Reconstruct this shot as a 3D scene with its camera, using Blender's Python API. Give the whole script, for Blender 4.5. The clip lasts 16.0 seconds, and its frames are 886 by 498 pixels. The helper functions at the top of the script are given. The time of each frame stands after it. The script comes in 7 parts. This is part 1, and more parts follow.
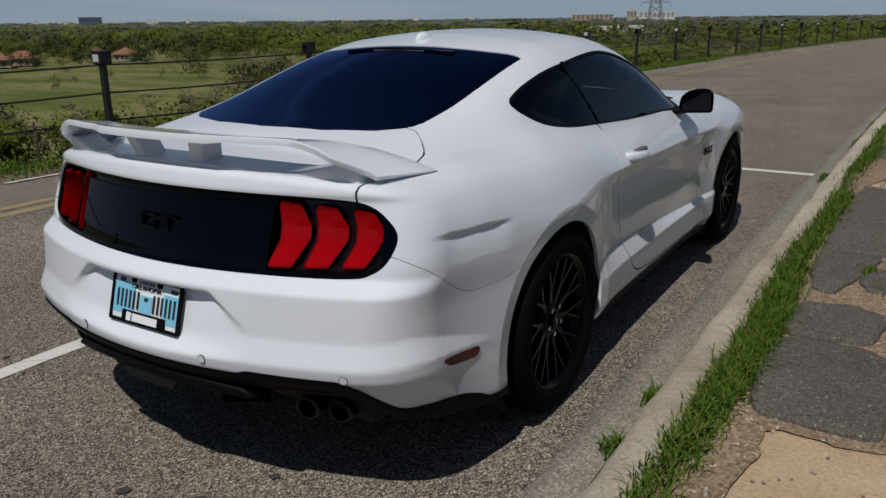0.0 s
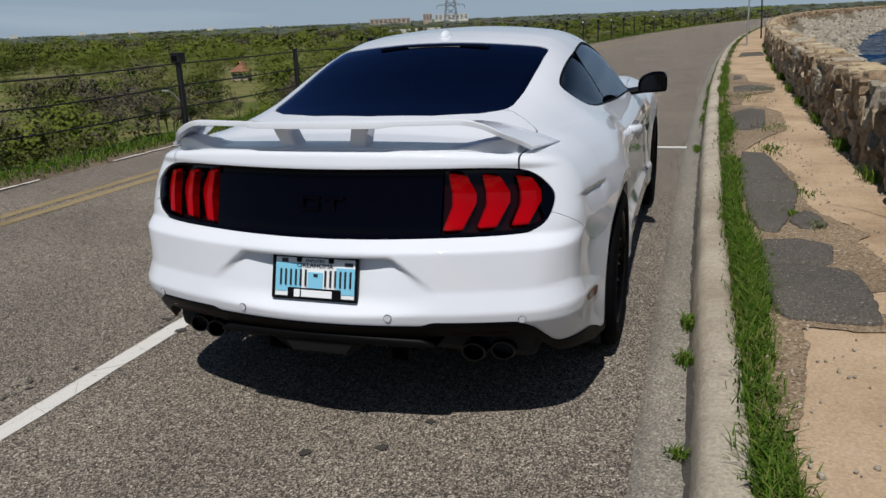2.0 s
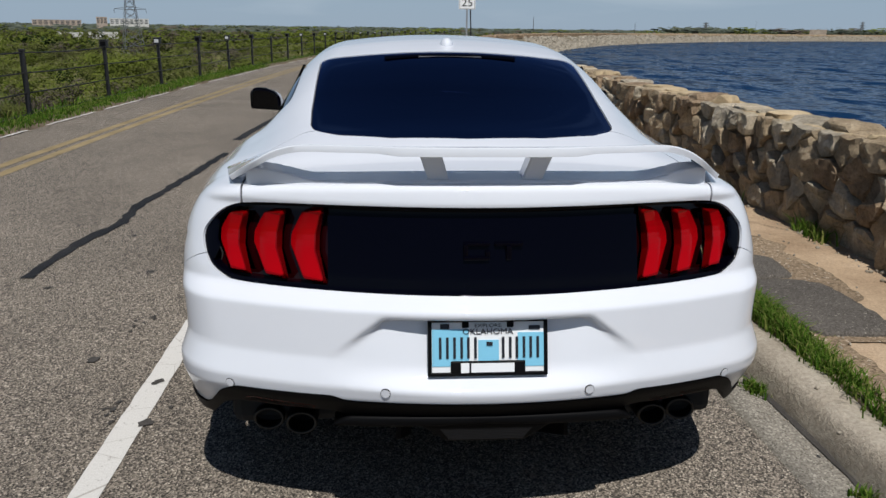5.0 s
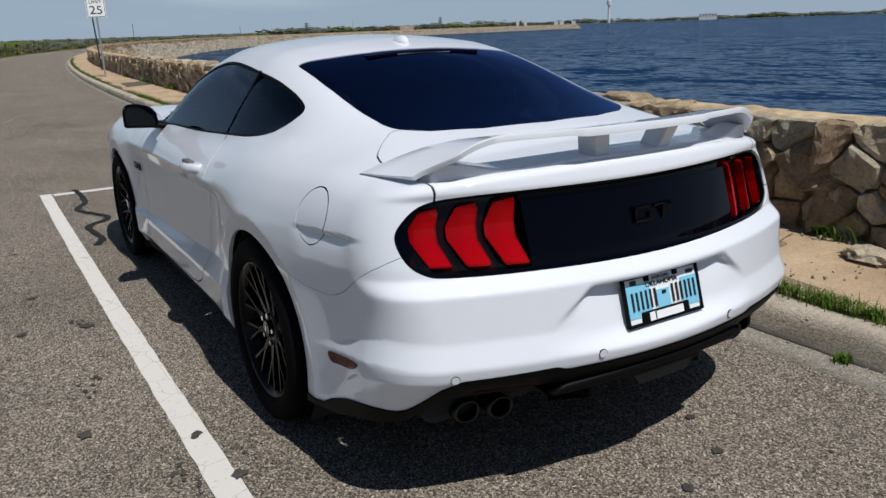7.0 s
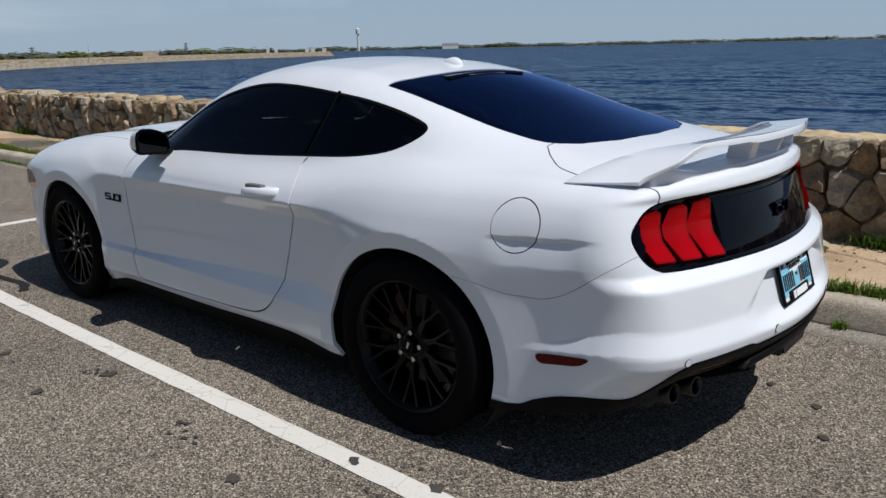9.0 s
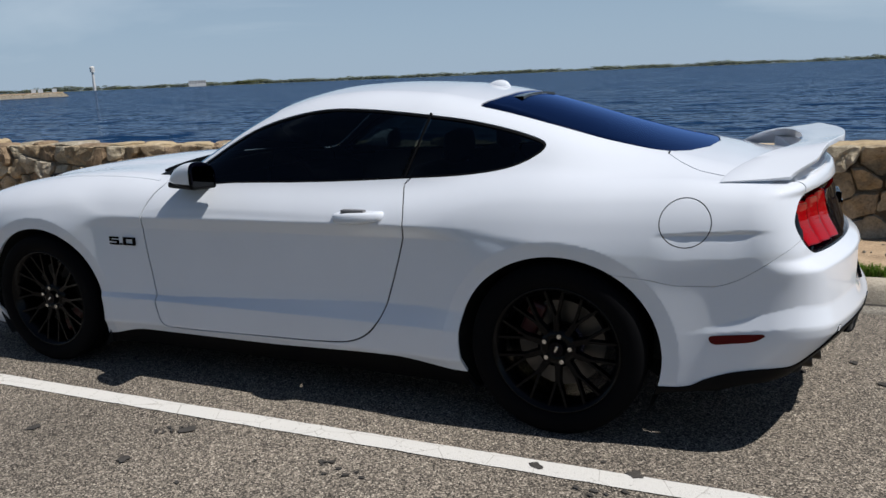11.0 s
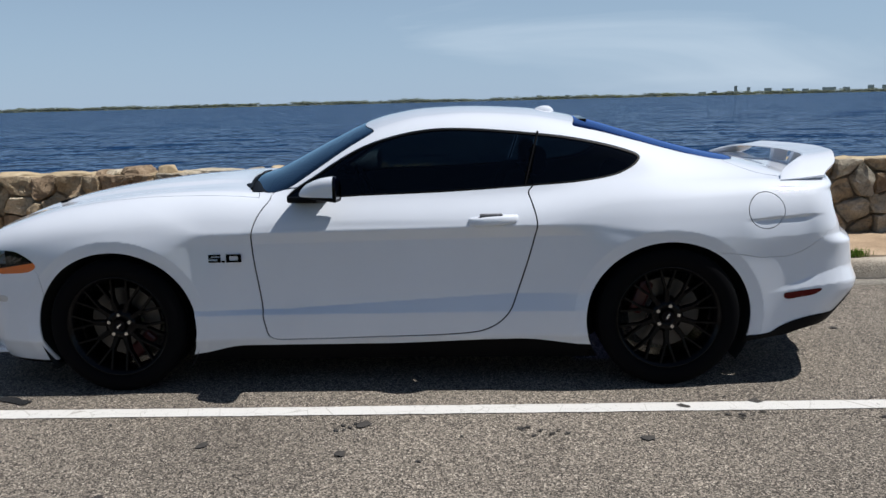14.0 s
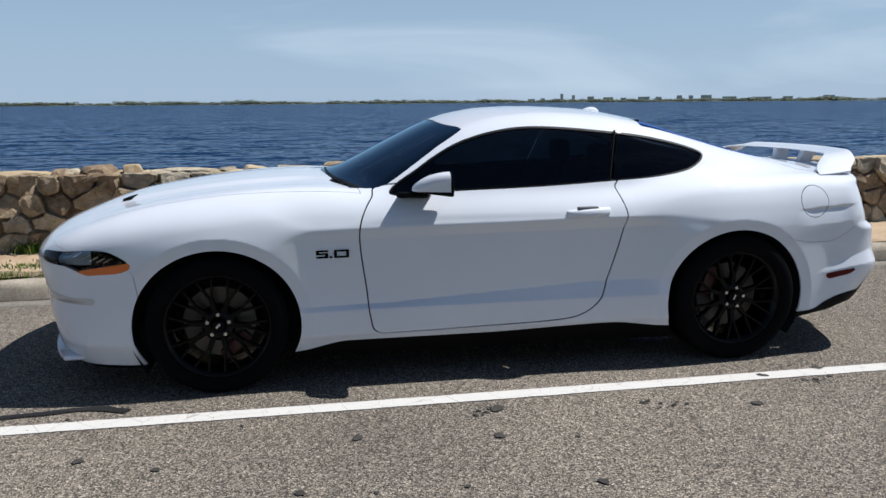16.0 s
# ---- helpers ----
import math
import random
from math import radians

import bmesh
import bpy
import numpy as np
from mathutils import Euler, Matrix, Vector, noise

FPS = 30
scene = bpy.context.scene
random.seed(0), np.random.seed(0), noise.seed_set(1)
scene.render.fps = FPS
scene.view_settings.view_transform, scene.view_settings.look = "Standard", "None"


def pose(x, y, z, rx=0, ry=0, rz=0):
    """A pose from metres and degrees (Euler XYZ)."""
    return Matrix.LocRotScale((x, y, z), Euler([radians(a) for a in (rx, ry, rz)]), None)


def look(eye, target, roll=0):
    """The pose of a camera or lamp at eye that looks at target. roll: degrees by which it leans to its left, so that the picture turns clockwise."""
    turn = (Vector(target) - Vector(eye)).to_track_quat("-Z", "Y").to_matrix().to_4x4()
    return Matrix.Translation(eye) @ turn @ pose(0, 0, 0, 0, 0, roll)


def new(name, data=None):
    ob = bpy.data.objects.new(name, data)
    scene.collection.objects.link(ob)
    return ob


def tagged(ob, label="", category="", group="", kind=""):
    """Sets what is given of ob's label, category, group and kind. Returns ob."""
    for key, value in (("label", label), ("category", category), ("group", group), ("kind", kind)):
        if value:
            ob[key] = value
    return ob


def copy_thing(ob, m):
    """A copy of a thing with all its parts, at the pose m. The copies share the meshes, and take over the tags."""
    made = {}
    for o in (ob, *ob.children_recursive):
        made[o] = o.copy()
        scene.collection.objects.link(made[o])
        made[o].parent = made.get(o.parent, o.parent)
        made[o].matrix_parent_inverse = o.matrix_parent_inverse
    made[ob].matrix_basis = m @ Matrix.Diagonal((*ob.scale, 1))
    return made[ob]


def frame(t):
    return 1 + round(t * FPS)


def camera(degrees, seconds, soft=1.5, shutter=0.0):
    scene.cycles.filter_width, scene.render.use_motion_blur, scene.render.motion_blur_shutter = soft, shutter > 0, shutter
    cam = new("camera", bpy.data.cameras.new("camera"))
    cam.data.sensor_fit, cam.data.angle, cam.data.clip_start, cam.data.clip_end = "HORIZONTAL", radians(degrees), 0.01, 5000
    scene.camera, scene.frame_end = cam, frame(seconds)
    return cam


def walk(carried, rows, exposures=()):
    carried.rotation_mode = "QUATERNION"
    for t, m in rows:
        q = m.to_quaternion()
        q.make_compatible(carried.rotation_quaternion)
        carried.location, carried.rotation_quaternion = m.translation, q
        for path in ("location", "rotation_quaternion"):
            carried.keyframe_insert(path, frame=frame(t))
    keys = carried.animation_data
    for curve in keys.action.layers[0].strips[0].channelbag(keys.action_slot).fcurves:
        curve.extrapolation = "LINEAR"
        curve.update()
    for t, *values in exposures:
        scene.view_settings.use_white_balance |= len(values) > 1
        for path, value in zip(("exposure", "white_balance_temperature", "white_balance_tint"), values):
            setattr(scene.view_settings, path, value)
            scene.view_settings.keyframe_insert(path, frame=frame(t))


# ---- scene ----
cam = camera(59.3, 16.0)
PATH = [
    (0, (1.976, -2.498, 1.413), (0.958, -0.872, 0.849), -0.60),
    (0.5, (1.778, -2.674, 1.426), (0.827, -1.007, 0.862), -0.90),
    (1, (1.636, -2.909, 1.409), (0.754, -1.212, 0.821), -2.64),
    (1.5, (1.458, -3.132, 1.402), (0.702, -1.386, 0.786), -2.21),
    (2, (1.213, -3.326, 1.411), (0.608, -1.505, 0.848), -2.42),
    (2.5, (0.926, -3.494, 1.418), (0.401, -1.632, 0.914), -1.80),
    (3, (0.667, -3.570, 1.399), (0.262, -1.671, 0.921), -0.71),
    (5.5, (-0.586, -2.853, 1.401), (-0.216, -0.971, 0.836), 0.05),
    (6, (-0.963, -2.795, 1.392), (-0.330, -0.983, 0.831), -0.99),
    (6.5, (-1.335, -2.712, 1.388), (-0.507, -0.971, 0.853), -1.77),
    (7, (-1.727, -2.643, 1.391), (-0.732, -0.997, 0.844), -1.92),
    (7.5, (-2.070, -2.555, 1.394), (-0.926, -1.008, 0.846), -1.93),
    (8, (-2.358, -2.365, 1.401), (-1.068, -0.929, 0.879), -1.15),
    (8.5, (-2.629, -2.149, 1.399), (-1.245, -0.796, 0.895), -0.99),
    (9, (-2.846, -1.876, 1.406), (-1.386, -0.604, 0.906), -1.30),
    (9.5, (-3.015, -1.588, 1.399), (-1.477, -0.401, 0.926), -1.36),
    (12, (-4.085, -0.189, 1.395), (-2.195, 0.302, 0.962), -2.1),
    (12.5, (-4.228, 0.105, 1.412), (-2.311, 0.486, 0.989), -1.4),
    (13, (-4.405, 0.403, 1.398), (-2.465, 0.675, 0.993), -0.9),
    (13.5, (-4.525, 0.683, 1.391), (-2.572, 0.856, 0.999), -1.1),
    (14, (-4.599, 0.973, 1.402), (-2.635, 1.035, 1.029), -1.4),
    (14.5, (-4.673, 1.28, 1.404), (-2.709, 1.222, 1.029), -1.5),
    (15, (-4.698, 1.581, 1.401), (-2.741, 1.43, 1.017), -1.1),
    (15.5, (-4.675, 1.916, 1.389), (-2.726, 1.667, 1.02), -0.5),
    (16, (-4.675, 2.283, 1.397), (-2.74, 1.938, 1.027), -0.4),
]
EXPOSURE = [(0.0, -0.46, 6400, 10), (1.0, -0.42, 6400, 10), (2.0, -0.12, 6350, 10), (3.0, -0.02, 6320, 10), (5.5, -0.04, 6280, 10), (9.0, 0.06, 6260, 10), (12.0, 0.20, 6240, 10), (16.0, 0.36, 6060, 10)]
walk(cam, [(t, look(eye, target, roll)) for t, eye, target, roll in PATH], EXPOSURE)

# ---- light ----
SUN_WAY = Vector((0.06, -0.56, 1.0)).normalized()
world = bpy.data.worlds.new("world")
scene.world = world
world.use_nodes = True
wn, wl = world.node_tree.nodes, world.node_tree.links
wn.clear()
sky = wn.new("ShaderNodeTexSky")
sky.sky_type, sky.sun_disc = "NISHITA", False
sky.sun_elevation, sky.sun_rotation = math.asin(SUN_WAY.z), math.atan2(SUN_WAY.x, SUN_WAY.y)
sky.air_density, sky.dust_density, sky.ozone_density = 1.0, 0.15, 1.3
tc = wn.new("ShaderNodeTexCoord")
cmap = wn.new("ShaderNodeMapping")
cmap.inputs["Scale"].default_value = (1.0, 1.0, 6.5)
cmap.inputs["Rotation"].default_value = (0.10, 0.05, 0.4)
cn = wn.new("ShaderNodeTexNoise")
cn.inputs["Scale"].default_value, cn.inputs["Detail"].default_value, cn.inputs["Distortion"].default_value = 1.7, 9.0, 0.6
cr = wn.new("ShaderNodeValToRGB")
cr.color_ramp.elements[0].position, cr.color_ramp.elements[1].position = 0.56, 0.86
cr.color_ramp.elements[1].color = (0.5, 0.5, 0.5, 1)
# haze: the low sky is paler than the clear air above it
sep = wn.new("ShaderNodeSeparateXYZ")
low = wn.new("ShaderNodeMapRange")
low.interpolation_type = "SMOOTHSTEP"
low.inputs["From Min"].default_value, low.inputs["From Max"].default_value = -0.02, 0.42
low.inputs["To Min"].default_value, low.inputs["To Max"].default_value = 0.85, 0.0
haze = wn.new("ShaderNodeMix")
haze.data_type = "RGBA"
haze.inputs["B"].default_value = (6.1, 8.15, 10.5, 1)
cmix = wn.new("ShaderNodeMix")
cmix.data_type = "RGBA"
cmix.inputs["B"].default_value = (13.0, 14.2, 15.0, 1)
bg = wn.new("ShaderNodeBackground")
bg.inputs["Strength"].default_value = 0.050
wo = wn.new("ShaderNodeOutputWorld")
wl.new(tc.outputs["Generated"], cmap.inputs["Vector"])
wl.new(tc.outputs["Generated"], sep.inputs["Vector"])
wl.new(sep.outputs["Z"], low.inputs["Value"])
wl.new(low.outputs["Result"], haze.inputs["Factor"])
wl.new(sky.outputs["Color"], haze.inputs["A"])
wl.new(cmap.outputs["Vector"], cn.inputs["Vector"])
wl.new(cn.outputs["Fac"], cr.inputs["Fac"])
wl.new(cr.outputs["Color"], cmix.inputs["Factor"])
wl.new(haze.outputs["Result"], cmix.inputs["A"])
wl.new(cmix.outputs["Result"], bg.inputs["Color"])
wl.new(bg.outputs["Background"], wo.inputs["Surface"])
sun = new("sun", bpy.data.lights.new("sun", "SUN"))
sun.data.energy, sun.data.angle, sun.data.color = 4.5, radians(0.53), (1.0, 0.955, 0.88)
sun.matrix_world = look(SUN_WAY * 50, (0, 0, 0))


# ---- materials ----
def material(name, color=(0.5, 0.5, 0.5), rough=0.5, metal=0.0, coat=0.0, spec=0.5, transmission=0.0, ior=1.45):
    m = bpy.data.materials.new(name)
    m.use_nodes = True
    b = m.node_tree.nodes["Principled BSDF"]
    b.inputs["Base Color"].default_value = (*color, 1)
    b.inputs["Roughness"].default_value = rough
    b.inputs["Metallic"].default_value = metal
    b.inputs["Coat Weight"].default_value = coat
    b.inputs["Coat Roughness"].default_value = 0.02
    b.inputs["Specular IOR Level"].default_value = spec
    b.inputs["Transmission Weight"].default_value = transmission
    b.inputs["IOR"].default_value = ior
    return m


def bsdf(m):
    return m.node_tree.nodes["Principled BSDF"]


def node(m, kind, **values):
    n = m.node_tree.nodes.new(kind)
    for key, value in values.items():
        n.inputs[key.replace("_", " ")].default_value = value
    return n


def link(m, a, b):
    m.node_tree.links.new(a, b)


def place(m, scale=(1, 1, 1)):
    """World-size coordinates."""
    t = m.node_tree.nodes.new("ShaderNodeNewGeometry")
    mp = node(m, "ShaderNodeMapping", Scale=scale)
    link(m, t.outputs["Position"], mp.inputs["Vector"])
    return mp.outputs["Vector"]


def noise_tex(m, vec, scale, detail=4.0, rough=0.55):
    n = node(m, "ShaderNodeTexNoise", Scale=scale, Detail=detail, Roughness=rough)
    link(m, vec, n.inputs["Vector"])
    return n.outputs["Fac"]


def ramp(m, fac, stops):
    r = m.node_tree.nodes.new("ShaderNodeValToRGB")
    e = r.color_ramp.elements
    while len(e) < len(stops):
        e.new(0.5)
    for k, (p, c) in zip(e, stops):
        k.position = p
        k.color = (*(c if isinstance(c, tuple) else (c, c, c)), 1)
    link(m, fac, r.inputs["Fac"])
    return r.outputs["Color"]


def mix(m, fac, a, b, kind="MIX"):
    x = m.node_tree.nodes.new("ShaderNodeMix")
    x.data_type, x.blend_type = "RGBA", kind
    for slot, v in (("Factor", fac), ("A", a), ("B", b)):
        if hasattr(v, "is_output"):
            link(m, v, x.inputs[slot])
        else:
            x.inputs[slot].default_value = v if slot == "Factor" else (*v, 1)
    return x.outputs["Result"]


def bump(m, height, strength=0.4, distance=0.01):
    b = node(m, "ShaderNodeBump", Strength=strength, Distance=distance)
    link(m, height, b.inputs["Height"])
    link(m, b.outputs["Normal"], bsdf(m).inputs["Normal"])


def paint(m, socket, name="Base Color"):
    link(m, socket, bsdf(m).inputs[name])


WHITE = material("white car paint", (0.80, 0.81, 0.825), 0.55, coat=1.0, spec=0.25)
WHITE_V = noise_tex(WHITE, place(WHITE), 3.0, 5.0)
paint(WHITE, ramp(WHITE, WHITE_V, [(0.3, (0.65, 0.675, 0.73)), (0.7, (0.675, 0.70, 0.755))]))
GLOSS = material("gloss black", (0.0008, 0.0008, 0.0030), 0.03, coat=0.0, spec=0.12)
SATIN = material("satin black plastic", (0.003, 0.003, 0.0035), 0.5, spec=0.1)
bump(SATIN, noise_tex(SATIN, place(SATIN), 900.0, 2.0), 0.1, 0.001)


def tinted(name, through_color, sheen=(0.9, 0.93, 1.0), ior=1.33):
    """Thin dark glass: clear tint below, a mirror-like coat above."""
    m = bpy.data.materials.new(name)
    m.use_nodes = True
    n = m.node_tree.nodes
    n.remove(n["Principled BSDF"])
    clear = node(m, "ShaderNodeBsdfTransparent", Color=(*through_color, 1))
    gloss = node(m, "ShaderNodeBsdfGlossy", Color=(*sheen, 1), Roughness=0.012)
    fres = node(m, "ShaderNodeFresnel", IOR=ior)
    both = n.new("ShaderNodeMixShader")
    link(m, fres.outputs[0], both.inputs[0])
    link(m, clear.outputs[0], both.inputs[1])
    link(m, gloss.outputs[0], both.inputs[2])
    link(m, both.outputs[0], n["Material Output"].inputs["Surface"])
    return m


LENS = tinted("clear lamp lens", (0.88, 0.9, 0.92))
TINT = tinted("tinted glass", (0.12, 0.15, 0.16), (0.70, 0.78, 0.92))
REAR_TINT = tinted("rear tinted glass", (0.006, 0.009, 0.03), (0.30, 0.48, 1.0), 1.48)
SCREEN_TINT = tinted("windscreen glass", (0.05, 0.07, 0.09), (0.60, 0.82, 1.0), 1.75)
GAP = material("panel gap", (0.006, 0.006, 0.007), 0.8)
RED = material("red lens", (0.31, 0.0006, 0.003), 0.05, spec=0.18)
LAMP_BACK = material("dark lamp reflector", (0.010, 0.0004, 0.0008), 0.06, spec=0.3)
BAR_EDGE = material("red lens edge", (0.16, 0.0005, 0.0012), 0.05, spec=0.3)
DARK_RED = material("dark red lens", (0.085, 0.001, 0.002), 0.08, spec=0.25)
RUBBER = material("tyre rubber", (0.0032, 0.0032, 0.0038), 0.8, spec=0.06)
bump(RUBBER, noise_tex(RUBBER, place(RUBBER), 220.0, 3.0), 0.25, 0.002)
RIM = material("black alloy", (0.0022, 0.0022, 0.0028), 0.22, spec=0.16)
CHROME = material("chrome", (0.62, 0.62, 0.63), 0.12, metal=1.0)
STEEL = material("brake disc steel", (0.075, 0.072, 0.07), 0.36, metal=1.0)
LAMP_CHROME = material("lamp reflector", (0.30, 0.36, 0.45), 0.3, metal=0.8)
CALIPER = material("brake caliper", (0.05, 0.006, 0.006), 0.4)

AMBER = material("amber reflector", (0.62, 0.13, 0.01), 0.2, coat=1.0)
CABIN = material("cabin trim", (0.02, 0.02, 0.022), 0.7)
MIRROR = material("mirror glass", (0.02, 0.021, 0.023), 0.03, metal=1.0)
PLATE_BLUE = material("plate blue", (0.20, 0.50, 0.68), 0.35)
SILVER = material("silver lamp strip", (0.50, 0.51, 0.53), 0.22, coat=1.0)
PLATE_WHITE = material("plate white", (0.74, 0.76, 0.78), 0.35)
PLATE_INK = material("plate ink", (0.012, 0.014, 0.02), 0.4)


# ---- ground materials ----
ASPHALT = material("worn asphalt", rough=0.9, spec=0.25)
av = place(ASPHALT)
chips = node(ASPHALT, "ShaderNodeTexVoronoi", Scale=185.0)
link(ASPHALT, av, chips.inputs["Vector"])
chip_tone = ramp(ASPHALT, mix(ASPHALT, 0.0, chips.outputs["Color"], (0, 0, 0)), [(0.20, (0.038, 0.034, 0.030)), (0.42, (0.105, 0.093, 0.080)), (0.58, (0.205, 0.180, 0.150)), (0.78, (0.33, 0.29, 0.245)), (0.95, (0.62, 0.56, 0.48))])
wide_tone = ramp(ASPHALT, noise_tex(ASPHALT, av, 0.7, 6.0, 0.6), [(0.3, (0.79, 0.775, 0.76)), (0.7, (1.19, 1.165, 1.13))])
fine_tone = ramp(ASPHALT, noise_tex(ASPHALT, av, 26.0, 3.0), [(0.35, (0.88, 0.88, 0.88)), (0.65, (1.10, 1.09, 1.08))])
paint(ASPHALT, mix(ASPHALT, 1.0, mix(ASPHALT, 1.0, chip_tone, wide_tone, "MULTIPLY"), fine_tone, "MULTIPLY"))
bump(ASPHALT, chips.outputs["Distance"], 0.7, 0.006)


def stony(name, low, mid, high, scale=30.0, relief=0.5, rough=0.92):
    """Concrete, stone and earth: tone at two scales and a grainy relief."""
    m = material(name, rough=rough, spec=0.2)
    v = place(m)
    a = noise_tex(m, v, 1.7, 6.0, 0.62)
    b = noise_tex(m, v, scale, 6.0, 0.7)
    tone = ramp(m, a, [(0.30, low), (0.52, mid), (0.74, high)])
    grain = ramp(m, b, [(0.25, (0.62, 0.61, 0.60)), (0.55, (1.0, 1.0, 1.0)), (0.8, (1.25, 1.24, 1.22))])
    paint(m, mix(m, 1.0, tone, grain, "MULTIPLY"))
    bump(m, b, relief, 0.01)
    return m


KERB = stony("kerb concrete", (0.275, 0.230, 0.175), (0.435, 0.380, 0.305), (0.545, 0.490, 0.405), 60.0, 1.0)
def aggregate(name, tones, scale, wide_low, wide_high):
    """Stone chips in a binder: one tone a chip, patches of wear over them."""
    m = material(name, rough=0.9, spec=0.25)
    v = place(m)
    c = node(m, "ShaderNodeTexVoronoi", Scale=scale)
    link(m, v, c.inputs["Vector"])
    chip = ramp(m, mix(m, 0.0, c.outputs["Color"], (0, 0, 0)), tones)
    wide = ramp(m, noise_tex(m, v, 1.1, 7.0, 0.65), [(0.3, wide_low), (0.7, wide_high)])
    paint(m, mix(m, 1.0, chip, wide, "MULTIPLY"))
    bump(m, c.outputs["Distance"], 0.6, 0.005)
    return m


GUTTER = aggregate("gutter concrete", [(0.05, (0.100, 0.091, 0.078)), (0.4, (0.195, 0.179, 0.156)), (0.7, (0.254, 0.236, 0.203)), (0.95, (0.401, 0.378, 0.330))], 150.0, (0.78, 0.77, 0.75), (1.12, 1.10, 1.07))
WALKWAY = stony("tan pavement concrete", (0.300, 0.210, 0.134), (0.450, 0.330, 0.218), (0.546, 0.414, 0.288), 70.0, 0.7)
SLAB = aggregate("old asphalt slab", [(0.05, (0.053, 0.047, 0.042)), (0.5, (0.100, 0.091, 0.081)), (0.85, (0.136, 0.124, 0.111)), (0.985, (0.401, 0.366, 0.319))], 160.0, (0.75, 0.74, 0.73), (1.2, 1.18, 1.15))
TAR = stony("tar", (0.012, 0.012, 0.013), (0.02, 0.02, 0.021), (0.032, 0.031, 0.03), 60.0, 0.3, 0.7)
STAIN = stony("old stain", (0.045, 0.041, 0.038), (0.062, 0.057, 0.053), (0.085, 0.079, 0.072), 70.0, 0.5)
GRAVEL = aggregate("gravelly earth", [(0.05, (0.106, 0.078, 0.052)), (0.5, (0.236, 0.177, 0.118)), (0.85, (0.319, 0.248, 0.177)), (0.97, (0.590, 0.531, 0.448))], 95.0, (0.7, 0.68, 0.66), (1.15, 1.13, 1.1))
EARTH = stony("bare earth", (0.10, 0.075, 0.05), (0.15, 0.115, 0.08), (0.20, 0.16, 0.115), 60.0, 0.8)
LINE = stony("white road paint", (0.40, 0.39, 0.37), (0.50, 0.49, 0.47), (0.56, 0.55, 0.53), 70.0, 0.6)
cracks = node(LINE, "ShaderNodeTexVoronoi", Scale=7.0)
cracks.feature = "DISTANCE_TO_EDGE"
link(LINE, place(LINE, (1.0, 0.8, 1.0)), cracks.inputs["Vector"])
worn = noise_tex(LINE, place(LINE), 38.0, 6.0, 0.75)
gone = mix(LINE, 1.0, ramp(LINE, cracks.outputs["Distance"], [(0.002, (0.62, 0.60, 0.57)), (0.010, (1, 1, 1))]), ramp(LINE, worn, [(0.30, (0.30, 0.28, 0.26)), (0.40, (1, 1, 1))]), "MULTIPLY")
paint(LINE, mix(LINE, 1.0, gone, (0.60, 0.58, 0.55), "MULTIPLY"))
YELLOW = stony("yellow road paint", (0.20, 0.155, 0.085), (0.285, 0.22, 0.12), (0.34, 0.265, 0.15), 60.0, 0.5)
MORTAR = stony("tan mortar", (0.295, 0.224, 0.136), (0.425, 0.330, 0.206), (0.543, 0.437, 0.295), 14.0, 0.8)
def rubble(name, low, mid, high):
    """Broken sandstone: blotched tone, dark pits and a chipped relief."""
    m = material(name, rough=0.93, spec=0.15)
    v = place(m)
    blotch = noise_tex(m, v, 7.0, 8.0, 0.68)
    grit = noise_tex(m, v, 48.0, 6.0, 0.75)
    chips_ = node(m, "ShaderNodeTexVoronoi", Scale=15.0)
    link(m, v, chips_.inputs["Vector"])
    tone = ramp(m, blotch, [(0.30, low), (0.50, mid), (0.70, high)])
    pits = ramp(m, grit, [(0.28, (0.42, 0.40, 0.38)), (0.45, (0.95, 0.95, 0.95)), (0.75, (1.3, 1.28, 1.24))])
    paint(m, mix(m, 1.0, tone, pits, "MULTIPLY"))
    h = m.node_tree.nodes.new("ShaderNodeMath")
    h.operation = "MULTIPLY_ADD"
    h.inputs[1].default_value = 0.6
    link(m, chips_.outputs["Distance"], h.inputs[0])
    link(m, grit, h.inputs[2])
    bump(m, h.outputs[0], 0.9, 0.022)
    return m


STONES = [rubble("wall stone", (0.201, 0.153, 0.100), (0.342, 0.266, 0.177), (0.496, 0.401, 0.283)),
          rubble("grey wall stone", (0.224, 0.195, 0.153), (0.354, 0.307, 0.236), (0.496, 0.437, 0.354)),
          rubble("brown wall stone", (0.142, 0.100, 0.065), (0.260, 0.189, 0.124), (0.401, 0.301, 0.206)),
          rubble("pale wall stone", (0.307, 0.254, 0.177), (0.472, 0.401, 0.295), (0.614, 0.531, 0.413))]
BANK = stony("stony bank earth", (0.10, 0.085, 0.055), (0.17, 0.145, 0.10), (0.25, 0.215, 0.155), 1.2, 0.8)
ROCK = stony("pale bank rock", (0.20, 0.175, 0.135), (0.31, 0.275, 0.22), (0.43, 0.39, 0.325), 2.0, 0.6)


